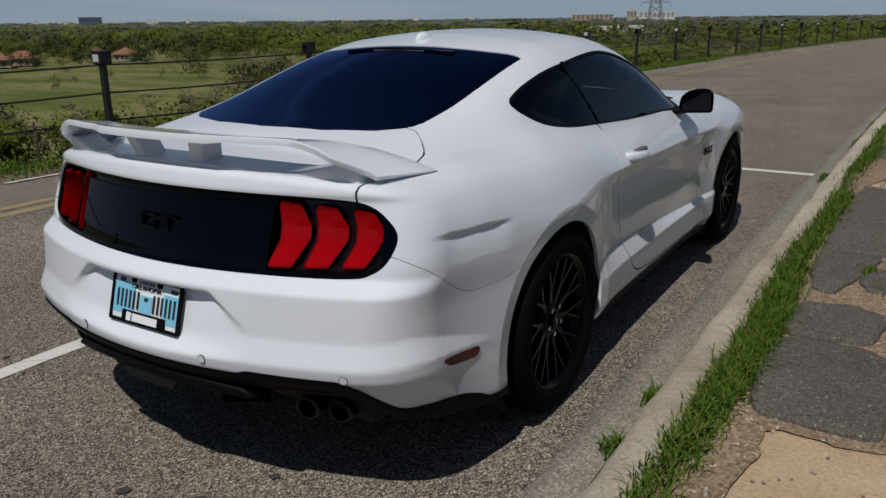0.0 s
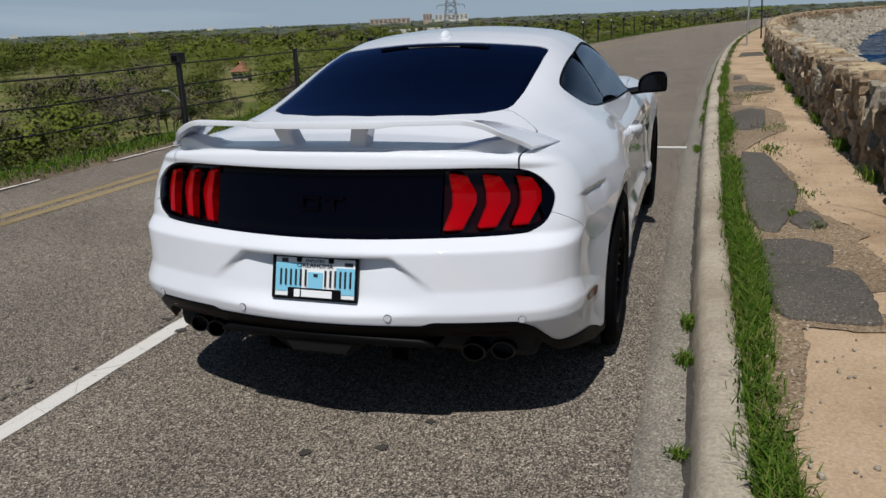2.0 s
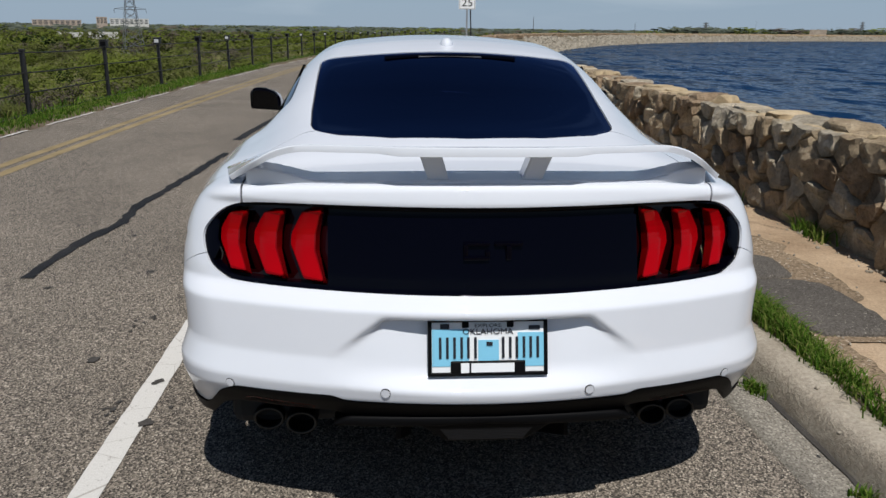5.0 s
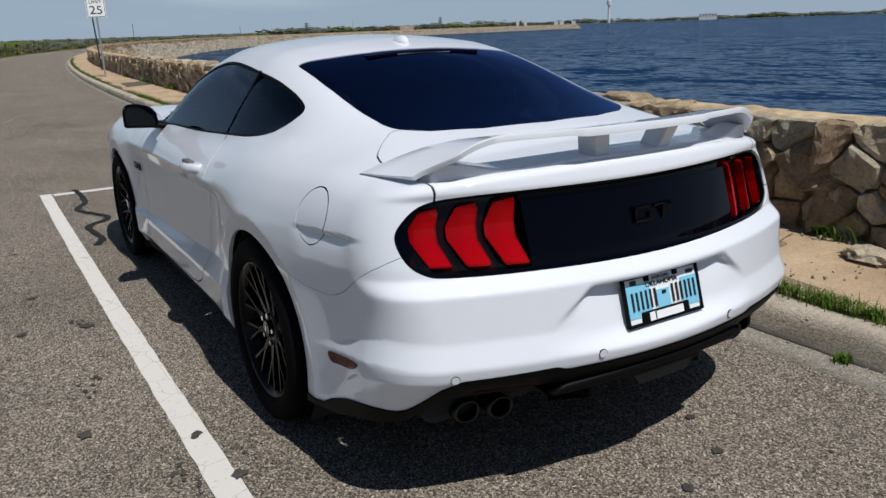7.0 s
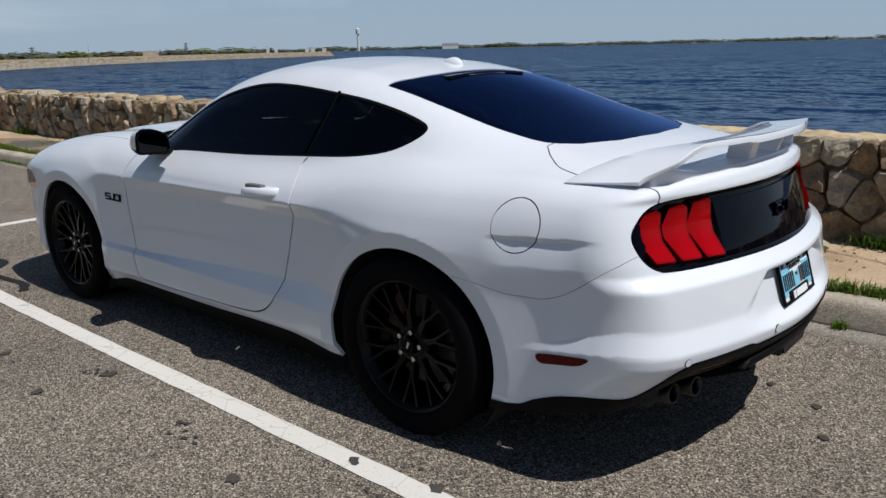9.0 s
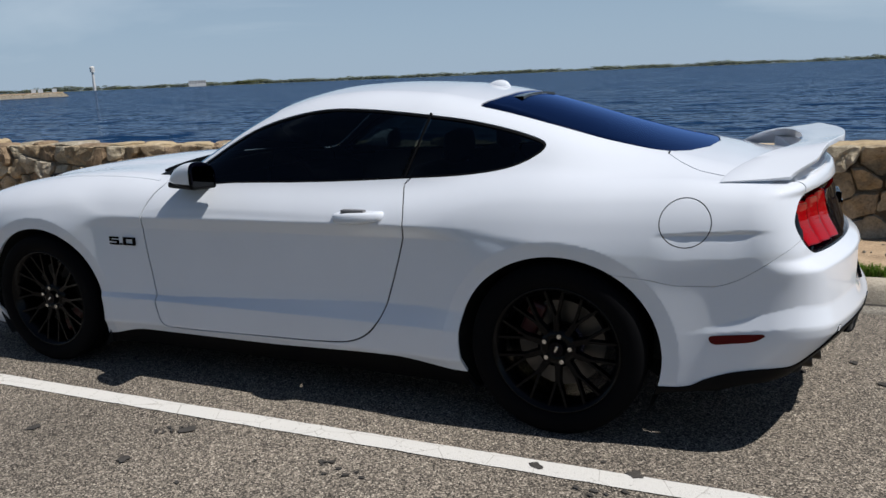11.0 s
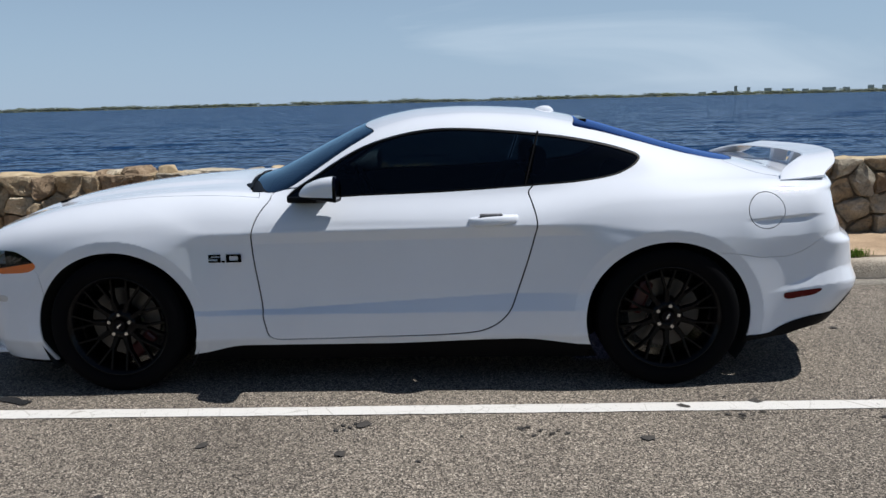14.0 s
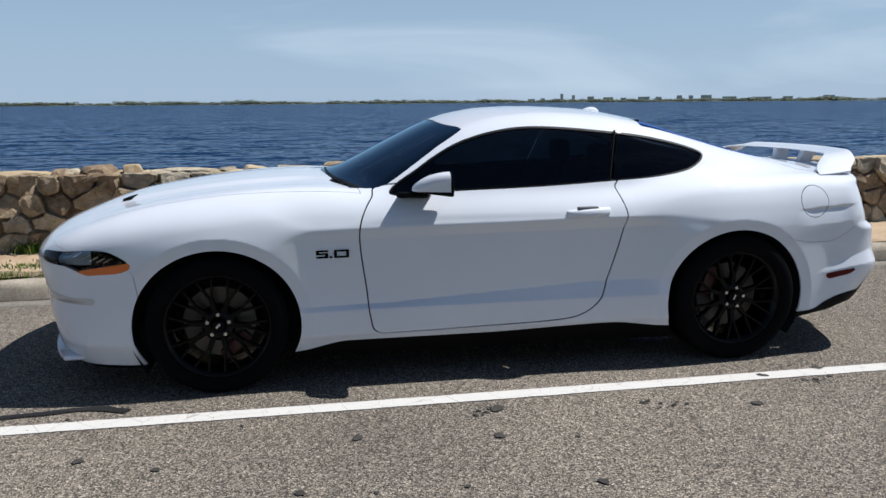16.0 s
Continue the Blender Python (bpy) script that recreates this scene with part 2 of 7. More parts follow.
def leafy(name, *tones, crowned=False):
    """Foliage: a tone for each leaf or clump, lit from both sides; in a crown the clumps shade as one round mass."""
    m = material(name, rough=0.7, spec=0.2)
    g = m.node_tree.nodes.new("ShaderNodeNewGeometry")
    n = len(tones)
    tone = ramp(m, g.outputs["Random Per Island"], [(k / max(1, n - 1), c) for k, c in enumerate(tones)])
    top, back = node(m, "ShaderNodeBsdfDiffuse"), node(m, "ShaderNodeBsdfTranslucent")
    both = node(m, "ShaderNodeMixShader", Fac=0.42)
    link(m, tone, top.inputs["Color"])
    link(m, tone, back.inputs["Color"])
    link(m, top.outputs[0], both.inputs[1])
    link(m, back.outputs[0], both.inputs[2])
    if crowned:
        way = m.node_tree.nodes.new("ShaderNodeAttribute")
        way.attribute_name = "crown_normal"
        world_way = m.node_tree.nodes.new("ShaderNodeVectorTransform")
        world_way.vector_type, world_way.convert_from, world_way.convert_to = "NORMAL", "OBJECT", "WORLD"
        link(m, way.outputs["Vector"], world_way.inputs[0])
        link(m, world_way.outputs[0], top.inputs["Normal"])
    m.node_tree.nodes.remove(bsdf(m))
    link(m, both.outputs[0], m.node_tree.nodes["Material Output"].inputs["Surface"])
    return m


GRASS = leafy("grass", (0.035, 0.085, 0.010), (0.075, 0.15, 0.018), (0.12, 0.205, 0.03), (0.22, 0.22, 0.07))
FOLIAGE = [leafy("spring foliage", (0.125, 0.160, 0.028), (0.150, 0.185, 0.036), (0.180, 0.208, 0.048), crowned=True),
           leafy("olive foliage", (0.100, 0.116, 0.034), (0.120, 0.134, 0.042), (0.142, 0.150, 0.052), crowned=True),
           leafy("dark foliage", (0.024, 0.044, 0.015), (0.034, 0.054, 0.019), (0.046, 0.068, 0.024), crowned=True),
           leafy("bare twigs", (0.115, 0.098, 0.080), (0.138, 0.118, 0.096), (0.165, 0.142, 0.116), crowned=True),
           # distance haze is mixed into these greyed leaf tones
           leafy("hazed far foliage", (0.118, 0.140, 0.108), (0.130, 0.152, 0.122), (0.142, 0.164, 0.138), crowned=True)]
BARK = stony("bark", (0.05, 0.04, 0.03), (0.085, 0.068, 0.052), (0.12, 0.10, 0.08), 20.0, 0.8)
MEADOW = material("meadow ground", rough=0.95, spec=0.1)
mv = place(MEADOW)
m1 = ramp(MEADOW, noise_tex(MEADOW, place(MEADOW, (1.0, 2.6, 1.0)), 0.018, 9.0, 0.68), [(0.34, (0.060, 0.082, 0.022)), (0.45, (0.100, 0.118, 0.036)), (0.53, (0.175, 0.160, 0.072)), (0.62, (0.110, 0.126, 0.040)), (0.74, (0.065, 0.086, 0.024))])
m2 = ramp(MEADOW, noise_tex(MEADOW, mv, 0.9, 7.0, 0.7), [(0.3, (0.62, 0.64, 0.60)), (0.7, (1.3, 1.26, 1.2))])
paint(MEADOW, mix(MEADOW, 1.0, m1, m2, "MULTIPLY"))
WATER = material("lake water", (0.010, 0.035, 0.075), 0.12, spec=0.5, ior=1.33)
WAVES = []
for scale, stretch, amount in ((0.28, (1.0, 0.42, 1.0), 1.9), (1.4, (1.0, 0.6, 1.0), 1.5)):
    t = node(WATER, "ShaderNodeTexNoise", Scale=scale, Detail=4.0, Roughness=0.65)
    link(WATER, place(WATER, stretch), t.inputs["Vector"])
    v = WATER.node_tree.nodes.new("ShaderNodeVectorMath")
    v.operation = "MULTIPLY_ADD"
    v.inputs[1].default_value, v.inputs[2].default_value = (amount, amount, 0), (-amount / 2, -amount / 2, 0.5)
    link(WATER, t.outputs["Color"], v.inputs[0])
    WAVES.append(v.outputs[0])
vs = WATER.node_tree.nodes.new("ShaderNodeVectorMath")
vs.operation = "ADD"
link(WATER, WAVES[0], vs.inputs[0])
link(WATER, WAVES[1], vs.inputs[1])
vn = WATER.node_tree.nodes.new("ShaderNodeVectorMath")
vn.operation = "NORMALIZE"
link(WATER, vs.outputs[0], vn.inputs[0])
deep = node(WATER, "ShaderNodeBsdfDiffuse", Color=(0.006, 0.024, 0.064, 1))
shine = node(WATER, "ShaderNodeBsdfGlossy", Color=(0.42, 0.50, 0.62, 1), Roughness=0.08)
wf = node(WATER, "ShaderNodeFresnel", IOR=1.33)
wm = WATER.node_tree.nodes.new("ShaderNodeMixShader")
for n_ in (deep, shine, wf):
    link(WATER, vn.outputs[0], n_.inputs["Normal"])
link(WATER, wf.outputs[0], wm.inputs[0])
link(WATER, deep.outputs[0], wm.inputs[1])
link(WATER, shine.outputs[0], wm.inputs[2])
WATER.node_tree.nodes.remove(bsdf(WATER))
link(WATER, wm.outputs[0], WATER.node_tree.nodes["Material Output"].inputs["Surface"])
POST = material("black fence paint", (0.014, 0.014, 0.016), 0.45)
PYLON_STEEL = material("dull pylon steel", (0.13, 0.14, 0.15), 0.6)
GALV = material("galvanised steel", (0.42, 0.43, 0.44), 0.45, metal=0.8)
SIGN_WHITE = material("sign white", (0.80, 0.80, 0.80), 0.4)
SIGN_INK = material("sign black", (0.01, 0.01, 0.01), 0.5)
ROOF = stony("roof shingles", (0.16, 0.075, 0.045), (0.24, 0.12, 0.075), (0.30, 0.16, 0.10), 2.0)
BRICKWALL = stony("far masonry", (0.36, 0.29, 0.24), (0.44, 0.36, 0.30), (0.50, 0.42, 0.36), 0.5)
PALE = stony("pale far wall", (0.52, 0.51, 0.49), (0.62, 0.61, 0.59), (0.70, 0.69, 0.68), 0.3)
# blue-grey of distant air painted into the tower walls
HAZE = stony("hazed tower concrete", (0.36, 0.41, 0.47), (0.42, 0.47, 0.53), (0.48, 0.53, 0.59), 0.05)
SLATE = material("dark glass facade", (0.10, 0.13, 0.18), 0.4)
DARKPANE = material("dark far window", (0.05, 0.06, 0.07), 0.2)


# ---- building helpers ----
def part(name, data, mat, parent=None, label="", category="", group="", kind=""):
    """A mesh object from (verts, faces[, normals]) or a bmesh, under a parent."""
    me = bpy.data.meshes.new(name)
    normals = None
    if isinstance(data, bmesh.types.BMesh):
        data.to_mesh(me)
        data.free()
    else:
        verts, faces = data[0], data[1]
        normals = data[2] if len(data) > 2 else None
        me.from_pydata([tuple(v) for v in verts], [], [tuple(f) for f in faces])
    for k in mat if isinstance(mat, (list, tuple)) else [mat]:
        me.materials.append(k)
    me.update()
    if normals is not None:
        me.polygons.foreach_set("use_smooth", [True] * len(me.polygons))
        me.normals_split_custom_set_from_vertices([tuple(n) for n in normals])
    ob = new(name, me)
    ob.parent = parent
    tagged(ob, label, category, group, kind)
    return ob


def empty(name, at=(0, 0, 0), label="", category="", group=""):
    ob = new(name)
    ob.location = at
    ob.empty_display_size = 0.1
    return tagged(ob, label, category, group)


def smooth(ob):
    ob.data.polygons.foreach_set("use_smooth", [True] * len(ob.data.polygons))
    return ob


def box(bm, cx, cy, cz, sx, sy, sz, bevel=0.0, m=None):
    """A box of full sizes sx, sy, sz round a centre, into a bmesh."""
    made = bmesh.ops.create_cube(bm, size=1.0)["verts"]
    t = Matrix.Translation((cx, cy, cz)) @ Matrix.Diagonal((sx, sy, sz, 1))
    bmesh.ops.transform(bm, matrix=(m @ t) if m else t, verts=made)
    if bevel:
        edges = list({e for v in made for e in v.link_edges})
        bmesh.ops.bevel(bm, geom=edges, offset=bevel, segments=2, profile=0.5, affect="EDGES")
    return made


def rod(bm, a, b, r0, r1=None, n=10):
    """A tapered rod from a to b."""
    a, b = Vector(a), Vector(b)
    r1 = r0 if r1 is None else r1
    q = (b - a).to_track_quat("Z", "Y").to_matrix().to_4x4()
    bmesh.ops.create_cone(bm, cap_ends=True, segments=n, radius1=r0, radius2=r1, depth=(b - a).length,
                          matrix=Matrix.Translation((a + b) / 2) @ q)


def spline(*pts):
    """A smooth curve through (x, value) pairs, as a vectorised function."""
    p = np.array(pts, float)
    x, v = p[:, 0], p[:, 1]
    h, d = np.diff(x), np.diff(v) / np.diff(x)
    s = np.zeros(len(x))
    s[0], s[-1] = d[0], d[-1]
    for i in range(1, len(x) - 1):
        s[i] = 0 if d[i - 1] * d[i] <= 0 else 2 * d[i - 1] * d[i] / (d[i - 1] + d[i])
    fx = np.linspace(x[0], x[-1], 600)
    i = np.clip(np.searchsorted(x, fx) - 1, 0, len(h) - 1)
    t = (fx - x[i]) / h[i]
    fv = (v[i] * (1 + 2 * t) * (1 - t) ** 2 + v[i + 1] * t * t * (3 - 2 * t)
          + h[i] * (s[i] * t * (1 - t) ** 2 - s[i + 1] * t * t * (1 - t)))
    return lambda q: np.interp(q, fx, fv)


def bends(*pts, r=0.010):
    """Straight runs through (x, value) pairs with small rounded corners, as a vectorised function."""
    p = np.array(pts, float)
    fx = np.linspace(p[0, 0], p[-1, 0], 1500)
    k = max(1, int(r / (fx[1] - fx[0])))
    fv = np.pad(np.interp(fx, p[:, 0], p[:, 1]), 2 * k, "edge")
    for turn in (0, 1):
        fv = np.convolve(fv, np.ones(2 * k + 1) / (2 * k + 1), "same")
    fv = fv[2 * k:-2 * k]
    return lambda q: np.interp(q, fx, fv)


def rounded(pts, n=6):
    """A closed outline through points, with Catmull-Rom arcs between them."""
    p = np.array(pts, float)
    out = []
    for i in range(len(p)):
        a, b, c, d = p[i - 1], p[i], p[(i + 1) % len(p)], p[(i + 2) % len(p)]
        for t in np.arange(n) / n:
            out.append(0.5 * (2 * b + (c - a) * t + (2 * a - 5 * b + 4 * c - d) * t * t + (3 * b - a - 3 * c + d) * t ** 3))
    return np.array(out)


def outline(u, v, pts):
    """Signed distance (negative inside) of plan points (u, v) to a closed outline."""
    best, inside = np.full(len(u), 1e9), np.zeros(len(u), bool)
    for (ax, ay), (bx, by) in zip(pts, np.roll(pts, -1, 0)):
        ex, ey = bx - ax, by - ay
        t = np.clip(((u - ax) * ex + (v - ay) * ey) / (ex * ex + ey * ey + 1e-15), 0, 1)
        best = np.minimum(best, (u - ax - t * ex) ** 2 + (v - ay - t * ey) ** 2)
        if ay != by:
            inside ^= ((ay > v) != (by > v)) & (u < (bx - ax) * (v - ay) / (by - ay) + ax)
    return np.where(inside, -1, 1) * np.sqrt(best)


def smin(a, b, r):
    h = np.clip(r - np.abs(a - b), 0, None) / r
    return np.minimum(a, b) - h * h * r * 0.25


def smax(a, b, r):
    return -smin(-a, -b, r)


def step(a, b, x):
    t = np.clip((x - a) / (b - a), 0, 1)
    return t * t * (3 - 2 * t)


def solid(f, lo, hi, h):
    """The surface f = 0 inside a box as (verts, quads, normals): surface nets, then drawn onto the surface."""
    lo, hi = np.array(lo, float), np.array(hi, float)
    n = np.ceil((hi - lo) / h).astype(int) + 1
    block = 6
    cn_ = [np.arange(0, k + block, block) for k in n]
    g = np.stack(np.meshgrid(*[lo[i] + (cn_[i] + block / 2) * h for i in range(3)], indexing="ij"), -1)
    coarse = f(g.reshape(-1, 3)).reshape(g.shape[:3])
    up = np.repeat(np.repeat(np.repeat(coarse, block, 0), block, 1), block, 2)[: n[0], : n[1], : n[2]]
    vol = up.copy()
    near = np.argwhere(np.abs(up) < block * h * 1.9)
    vol[tuple(near.T)] = f(lo + near * h)
    neg = vol < 0
    count = sum(neg[i : n[0] - 1 + i, j : n[1] - 1 + j, k : n[2] - 1 + k].astype(np.int8) for i in (0, 1) for j in (0, 1) for k in (0, 1))
    cell = (count > 0) & (count < 8)
    index = np.full(cell.shape, -1)
    at = np.argwhere(cell)
    index[tuple(at.T)] = np.arange(len(at))
    v = lo + (at + 0.5) * h
    quads = []
    for axis in range(3):
        a, b = [slice(1, -1)] * 3, [slice(1, -1)] * 3
        a[axis], b[axis] = slice(0, n[axis] - 1), slice(1, n[axis])
        na, nb = neg[tuple(a)], neg[tuple(b)]
        e = np.argwhere(na != nb)
        flip = na[tuple(e.T)]
        base = e + 1
        base[:, axis] -= 1
        o1, o2 = np.zeros(3, int), np.zeros(3, int)
        o1[(axis + 1) % 3], o2[(axis + 2) % 3] = 1, 1
        q = np.stack([index[tuple((base - d).T)] for d in (o1 * 0, o1, o1 + o2, o2)], 1)
        q[~flip] = q[~flip][:, ::-1]
        quads.append(q)
    quads = np.concatenate(quads)
    quads = quads[(quads >= 0).all(1)]

    def grad(p, e=0.0015):
        return np.stack([(f(p + d) - f(p - d)) / (2 * e) for d in np.eye(3) * e], 1)

    for k in range(5):
        gr = grad(v)
        v = v - np.clip(f(v) / np.maximum((gr ** 2).sum(1), 0.05), -h, h)[:, None] * gr * 0.9
    nrm = grad(v)
    nrm /= np.linalg.norm(nrm, axis=1)[:, None] + 1e-12
    return v, [tuple(q) for q in quads], nrm


def split(shell, field):
    """Cuts a (verts, faces, normals) shell along field = 0: the part below it and the part above it."""
    v, faces, nrm = shell
    f = field(v)
    f = np.where(np.abs(f) < 1e-7, 1e-7, f)
    nv, nn, made = [], [], {}

    def cut(a, b):
        key = (a, b) if a < b else (b, a)
        if key not in made:
            a, b = key
            t = f[a] / (f[a] - f[b])
            made[key] = len(v) + len(nv)
            nv.append(v[a] + t * (v[b] - v[a]))
            nn.append(nrm[a] + t * (nrm[b] - nrm[a]))
        return made[key]

    low, high = [], []
    sign = f < 0
    for face in faces:
        s = [sign[i] for i in face]
        if all(s):
            low.append(face)
        elif not any(s):
            high.append(face)
        else:
            a, b = [], []
            for i, j in zip(face, face[1:] + face[:1]):
                (a if sign[i] else b).append(i)
                if sign[i] != sign[j]:
                    c = cut(i, j)
                    a.append(c)
                    b.append(c)
            if len(a) > 2:
                low.append(tuple(a))
            if len(b) > 2:
                high.append(tuple(b))
    allv = np.concatenate([v, np.array(nv).reshape(-1, 3)])
    alln = np.concatenate([nrm, np.array(nn).reshape(-1, 3)])
    out = []
    for fs in (low, high):
        used = sorted({i for q in fs for i in q})
        new_id = {o: k for k, o in enumerate(used)}
        out.append((allv[used].reshape(-1, 3), [tuple(new_id[i] for i in q) for q in fs], alln[used].reshape(-1, 3)))
    return out


def pushed(shell, d):
    return (shell[0] + d * shell[2], shell[1], shell[2])


def plate_of(shell, thick):
    """A shell given thickness: its face, its back and a rim."""
    v, faces, nrm = shell
    k = len(v)
    edges = {}
    for q in faces:
        for a, b in zip(q, q[1:] + q[:1]):
            edges[(a, b)] = True
    rim = [(b, a, a + k, b + k) for a, b in edges if (b, a) not in edges]
    return (np.concatenate([v, v - thick * nrm]), list(faces) + [tuple(i + k for i in reversed(q)) for q in faces] + rim,
            np.concatenate([nrm, nrm]))


def rimmed(shell, depth=0.012):
    """A shell whose open edge turns inward, so that it reads as sheet metal."""
    v, faces, nrm = shell
    edges = {(a, b) for q in faces for a, b in zip(q, q[1:] + q[:1])}
    lone = [(a, b) for a, b in edges if (b, a) not in edges]
    ids = sorted({i for e in lone for i in e})
    n0 = len(v)
    top = {o: n0 + k for k, o in enumerate(ids)}
    low = {o: n0 + len(ids) + k for k, o in enumerate(ids)}
    vv = np.concatenate([v, v[ids], v[ids] - depth * nrm[ids]])
    side = np.zeros((len(ids), 3))
    for a, b in lone:
        way = np.cross(v[b] - v[a], nrm[a])
        way /= np.linalg.norm(way) + 1e-12
        side[top[a] - n0] += way
        side[top[b] - n0] += way
    side /= np.linalg.norm(side, axis=1)[:, None] + 1e-12
    return (vv, list(faces) + [(top[b], top[a], low[a], low[b]) for a, b in lone], np.concatenate([nrm, side, side]))


# ---- the car's body: y runs forward from the rear axle, x to its right, z up from the road ----
plan = spline((-1.2, 0.84), (-0.7, 0.865), (-0.4, 0.895), (0.0, 0.918), (0.5, 0.915), (1.4, 0.905), (2.2, 0.903), (2.72, 0.908), (3.1, 0.89), (3.4, 0.84), (3.7, 0.74))
sill = bends((0.05, -0.10), (0.16, -0.05), (0.235, -0.014), (0.262, 0.003), (0.36, 0.008), (0.40, 0.008), (1.3, 0.008), r=0.008)
hood = spline((-1.3, 0.985), (-0.97, 1.004), (-0.75, 1.018), (-0.4, 1.045), (0.0, 1.04), (1.0, 1.0), (1.9, 1.0), (2.2, 1.004), (2.54, 0.992), (2.82, 0.968), (3.13, 0.922), (3.35, 0.868), (3.51, 0.812), (3.62, 0.760), (3.70, 0.70), (3.80, 0.58))
bow = spline((-1.2, 0.05), (-0.6, 0.09), (0.3, 0.10), (1.9, 0.08), (2.3, 0.075), (3.2, 0.10), (3.7, 0.11))
stern = bends((0.05, -0.78), (0.20, -0.90), (0.30, -1.01), (0.40, -1.09), (0.448, -1.124), (0.485, -1.131), (0.555, -1.103), (0.688, -1.086), (0.724, -1.036), (0.76, -1.028), (0.934, -0.973), (0.949, -0.980), (0.97, -0.975), (1.0, -0.966), (1.1, -0.93), r=0.007)
stem = bends((0.05, 3.47), (0.15, 3.575), (0.21, 3.625), (0.31, 3.648), (0.42, 3.663), (0.51, 3.668), (0.61, 3.695), (0.69, 3.715), (0.76, 3.690), (1.0, 3.45), r=0.012)
roof = spline((-1.6, 0.45), (-1.0, 0.80), (-0.65, 0.955), (-0.45, 1.038), (-0.2, 1.134), (0.1, 1.232), (0.33, 1.299), (0.5, 1.335), (0.66, 1.357), (1.0, 1.372), (1.2, 1.366), (1.4, 1.336), (1.55, 1.290), (1.7, 1.222), (1.95, 1.097), (2.2, 0.975), (2.6, 0.76), (3.2, 0.4), (3.9, 0.0))
roof_bow = spline((-1.0, 0.10), (-0.4, 0.13), (0.3, 0.17), (0.9, 0.15), (1.3, 0.20), (1.7, 0.27), (2.2, 0.30))
belt = spline((-1.0, 0.50), (-0.5, 0.605), (-0.2, 0.672), (0.1, 0.742), (0.68, 0.795), (1.4, 0.80), (1.9, 0.79), (2.4, 0.72))
AXLES = ((0.0, 0.34), (2.72, 0.335))
ARCH, ARCH_WIDE = 0.378, 1.055


def lower_body(p):
    x, y, z = np.abs(p[:, 0]), p[:, 1], p[:, 2]
    width = plan(y)
    crease = step(0.22, 0.60, y) * (1 - step(2.25, 2.60, y))
    # hollow door flank between the shoulder crease and a wedge that widens towards the rear wheel
    zc = 0.795 + 0.018 * (2.2 - y) / 1.9
    fore = np.clip((y - 0.8) / 1.1, 0, 1)
    zt, zb = 0.470 - 0.060 * fore, 0.385
    deep = (0.030 - 0.014 * fore) * (1 - 0.7 * step(1.85, 2.3, y))
    lower = np.clip((z - zb) / (zt - zb), 0, 1)
    hollow = smin(np.clip((zc - z) / 0.060, 0, 1), lower, 0.10)
    flank = (sill(z) * (0.3 + 0.7 * np.maximum(crease, step(0.36, 0.24, z) * step(-0.3, 0.1, y)))) * (1 - crease * lower) - deep * hollow * crease
    # ledge over the side marker, running round the rear bumper
    back = step(-0.46, -0.80, y)
    zl = 0.452 + 0.045 * np.clip((-0.50 - y) / 0.35, 0, 1)
    rise = 0.014 + 0.058 * np.clip((-0.50 - y) / 0.35, 0, 1)
    ledge = np.clip((zl + rise - z) / rise, 0, 1) * (1 - 0.45 * step(zl - 0.01, zl - 0.17, z))
    low = width + flank + back * (0.022 * ledge - 0.007)
    up = z - zc
    top = width - 0.002 - 0.46 * up - 0.9 * np.clip(up, 0, None) ** 2
    soft = 0.075 - 0.069 * crease
    side = smin(low, top, soft) + 0.014 * (1 - crease) * step(0.22, 0.02, np.abs(up))
    scoop = step(-0.34, -0.46, y) * step(-0.78, -0.62, y)
    below = 0.803 - 0.05 * (y + 0.3) - z
    side = side - 0.012 * scoop * step(-0.010, 0.006, below) * np.clip(1 - below / 0.085, 0, 1)
    for ya, za in AXLES:
        r = np.hypot((y - ya) / ARCH_WIDE, z - za)
        swell = 0.015 * (1 - np.clip((r - 0.436) / 0.24, 0, 1)) ** 2
        side = side + np.where(r > 0.436, swell, 0.015 - 0.13 * (0.436 - np.clip(r, 0.37, None)))
    # flat cut at the front corner of the bumper
    side = side - 0.30 * np.clip(y - 3.28 - 0.34 * (0.44 - z), 0, 0.14) * step(0.50, 0.455, z) * step(0.12, 0.2, z)
    dx = (x - side) * 0.93
    fender = 0.020 * np.exp(-(((x - 0.70) / 0.15) ** 2)) * step(1.6, 2.6, y) * (1 - step(3.0, 3.5, y))
    bulge = 0.012 * (1 - step(0.30, 0.42, x)) * step(2.1, 2.4, y) * (1 - step(3.2, 3.5, y))
    dz = (z - (hood(y) - bow(y) * x * x + fender + bulge)) * 0.9
    dr = -(y - (stern(z) + 0.29 * x * x)) * 0.85
    df = (y - (stem(z) - 0.30 * x * x)) * 0.9
    d = smax(dx, dr, 0.10 + 0.03 * step(0.75, 0.5, z))
    d = smax(d, dz, 0.09 - 0.038 * step(0.65, 0.25, y) - 0.032 * step(-0.62, -0.88, y))
    d = smax(d, df, 0.13)
    return smax(d, 0.10 - z, 0.03)


def cabin(p):
    x, y, z = np.abs(p[:, 0]), p[:, 1], p[:, 2]
    u = z - 0.96
    dx = (x - (belt(y) - 0.50 * u - 0.35 * u * np.abs(u))) * 0.86
    dz = (z - (roof(y) - roof_bow(y) * x * x)) * 0.86
    return smax(smax(smax(dx, dz, 0.10), 0.85 - z, 0.02), -0.66 - y, 0.08)


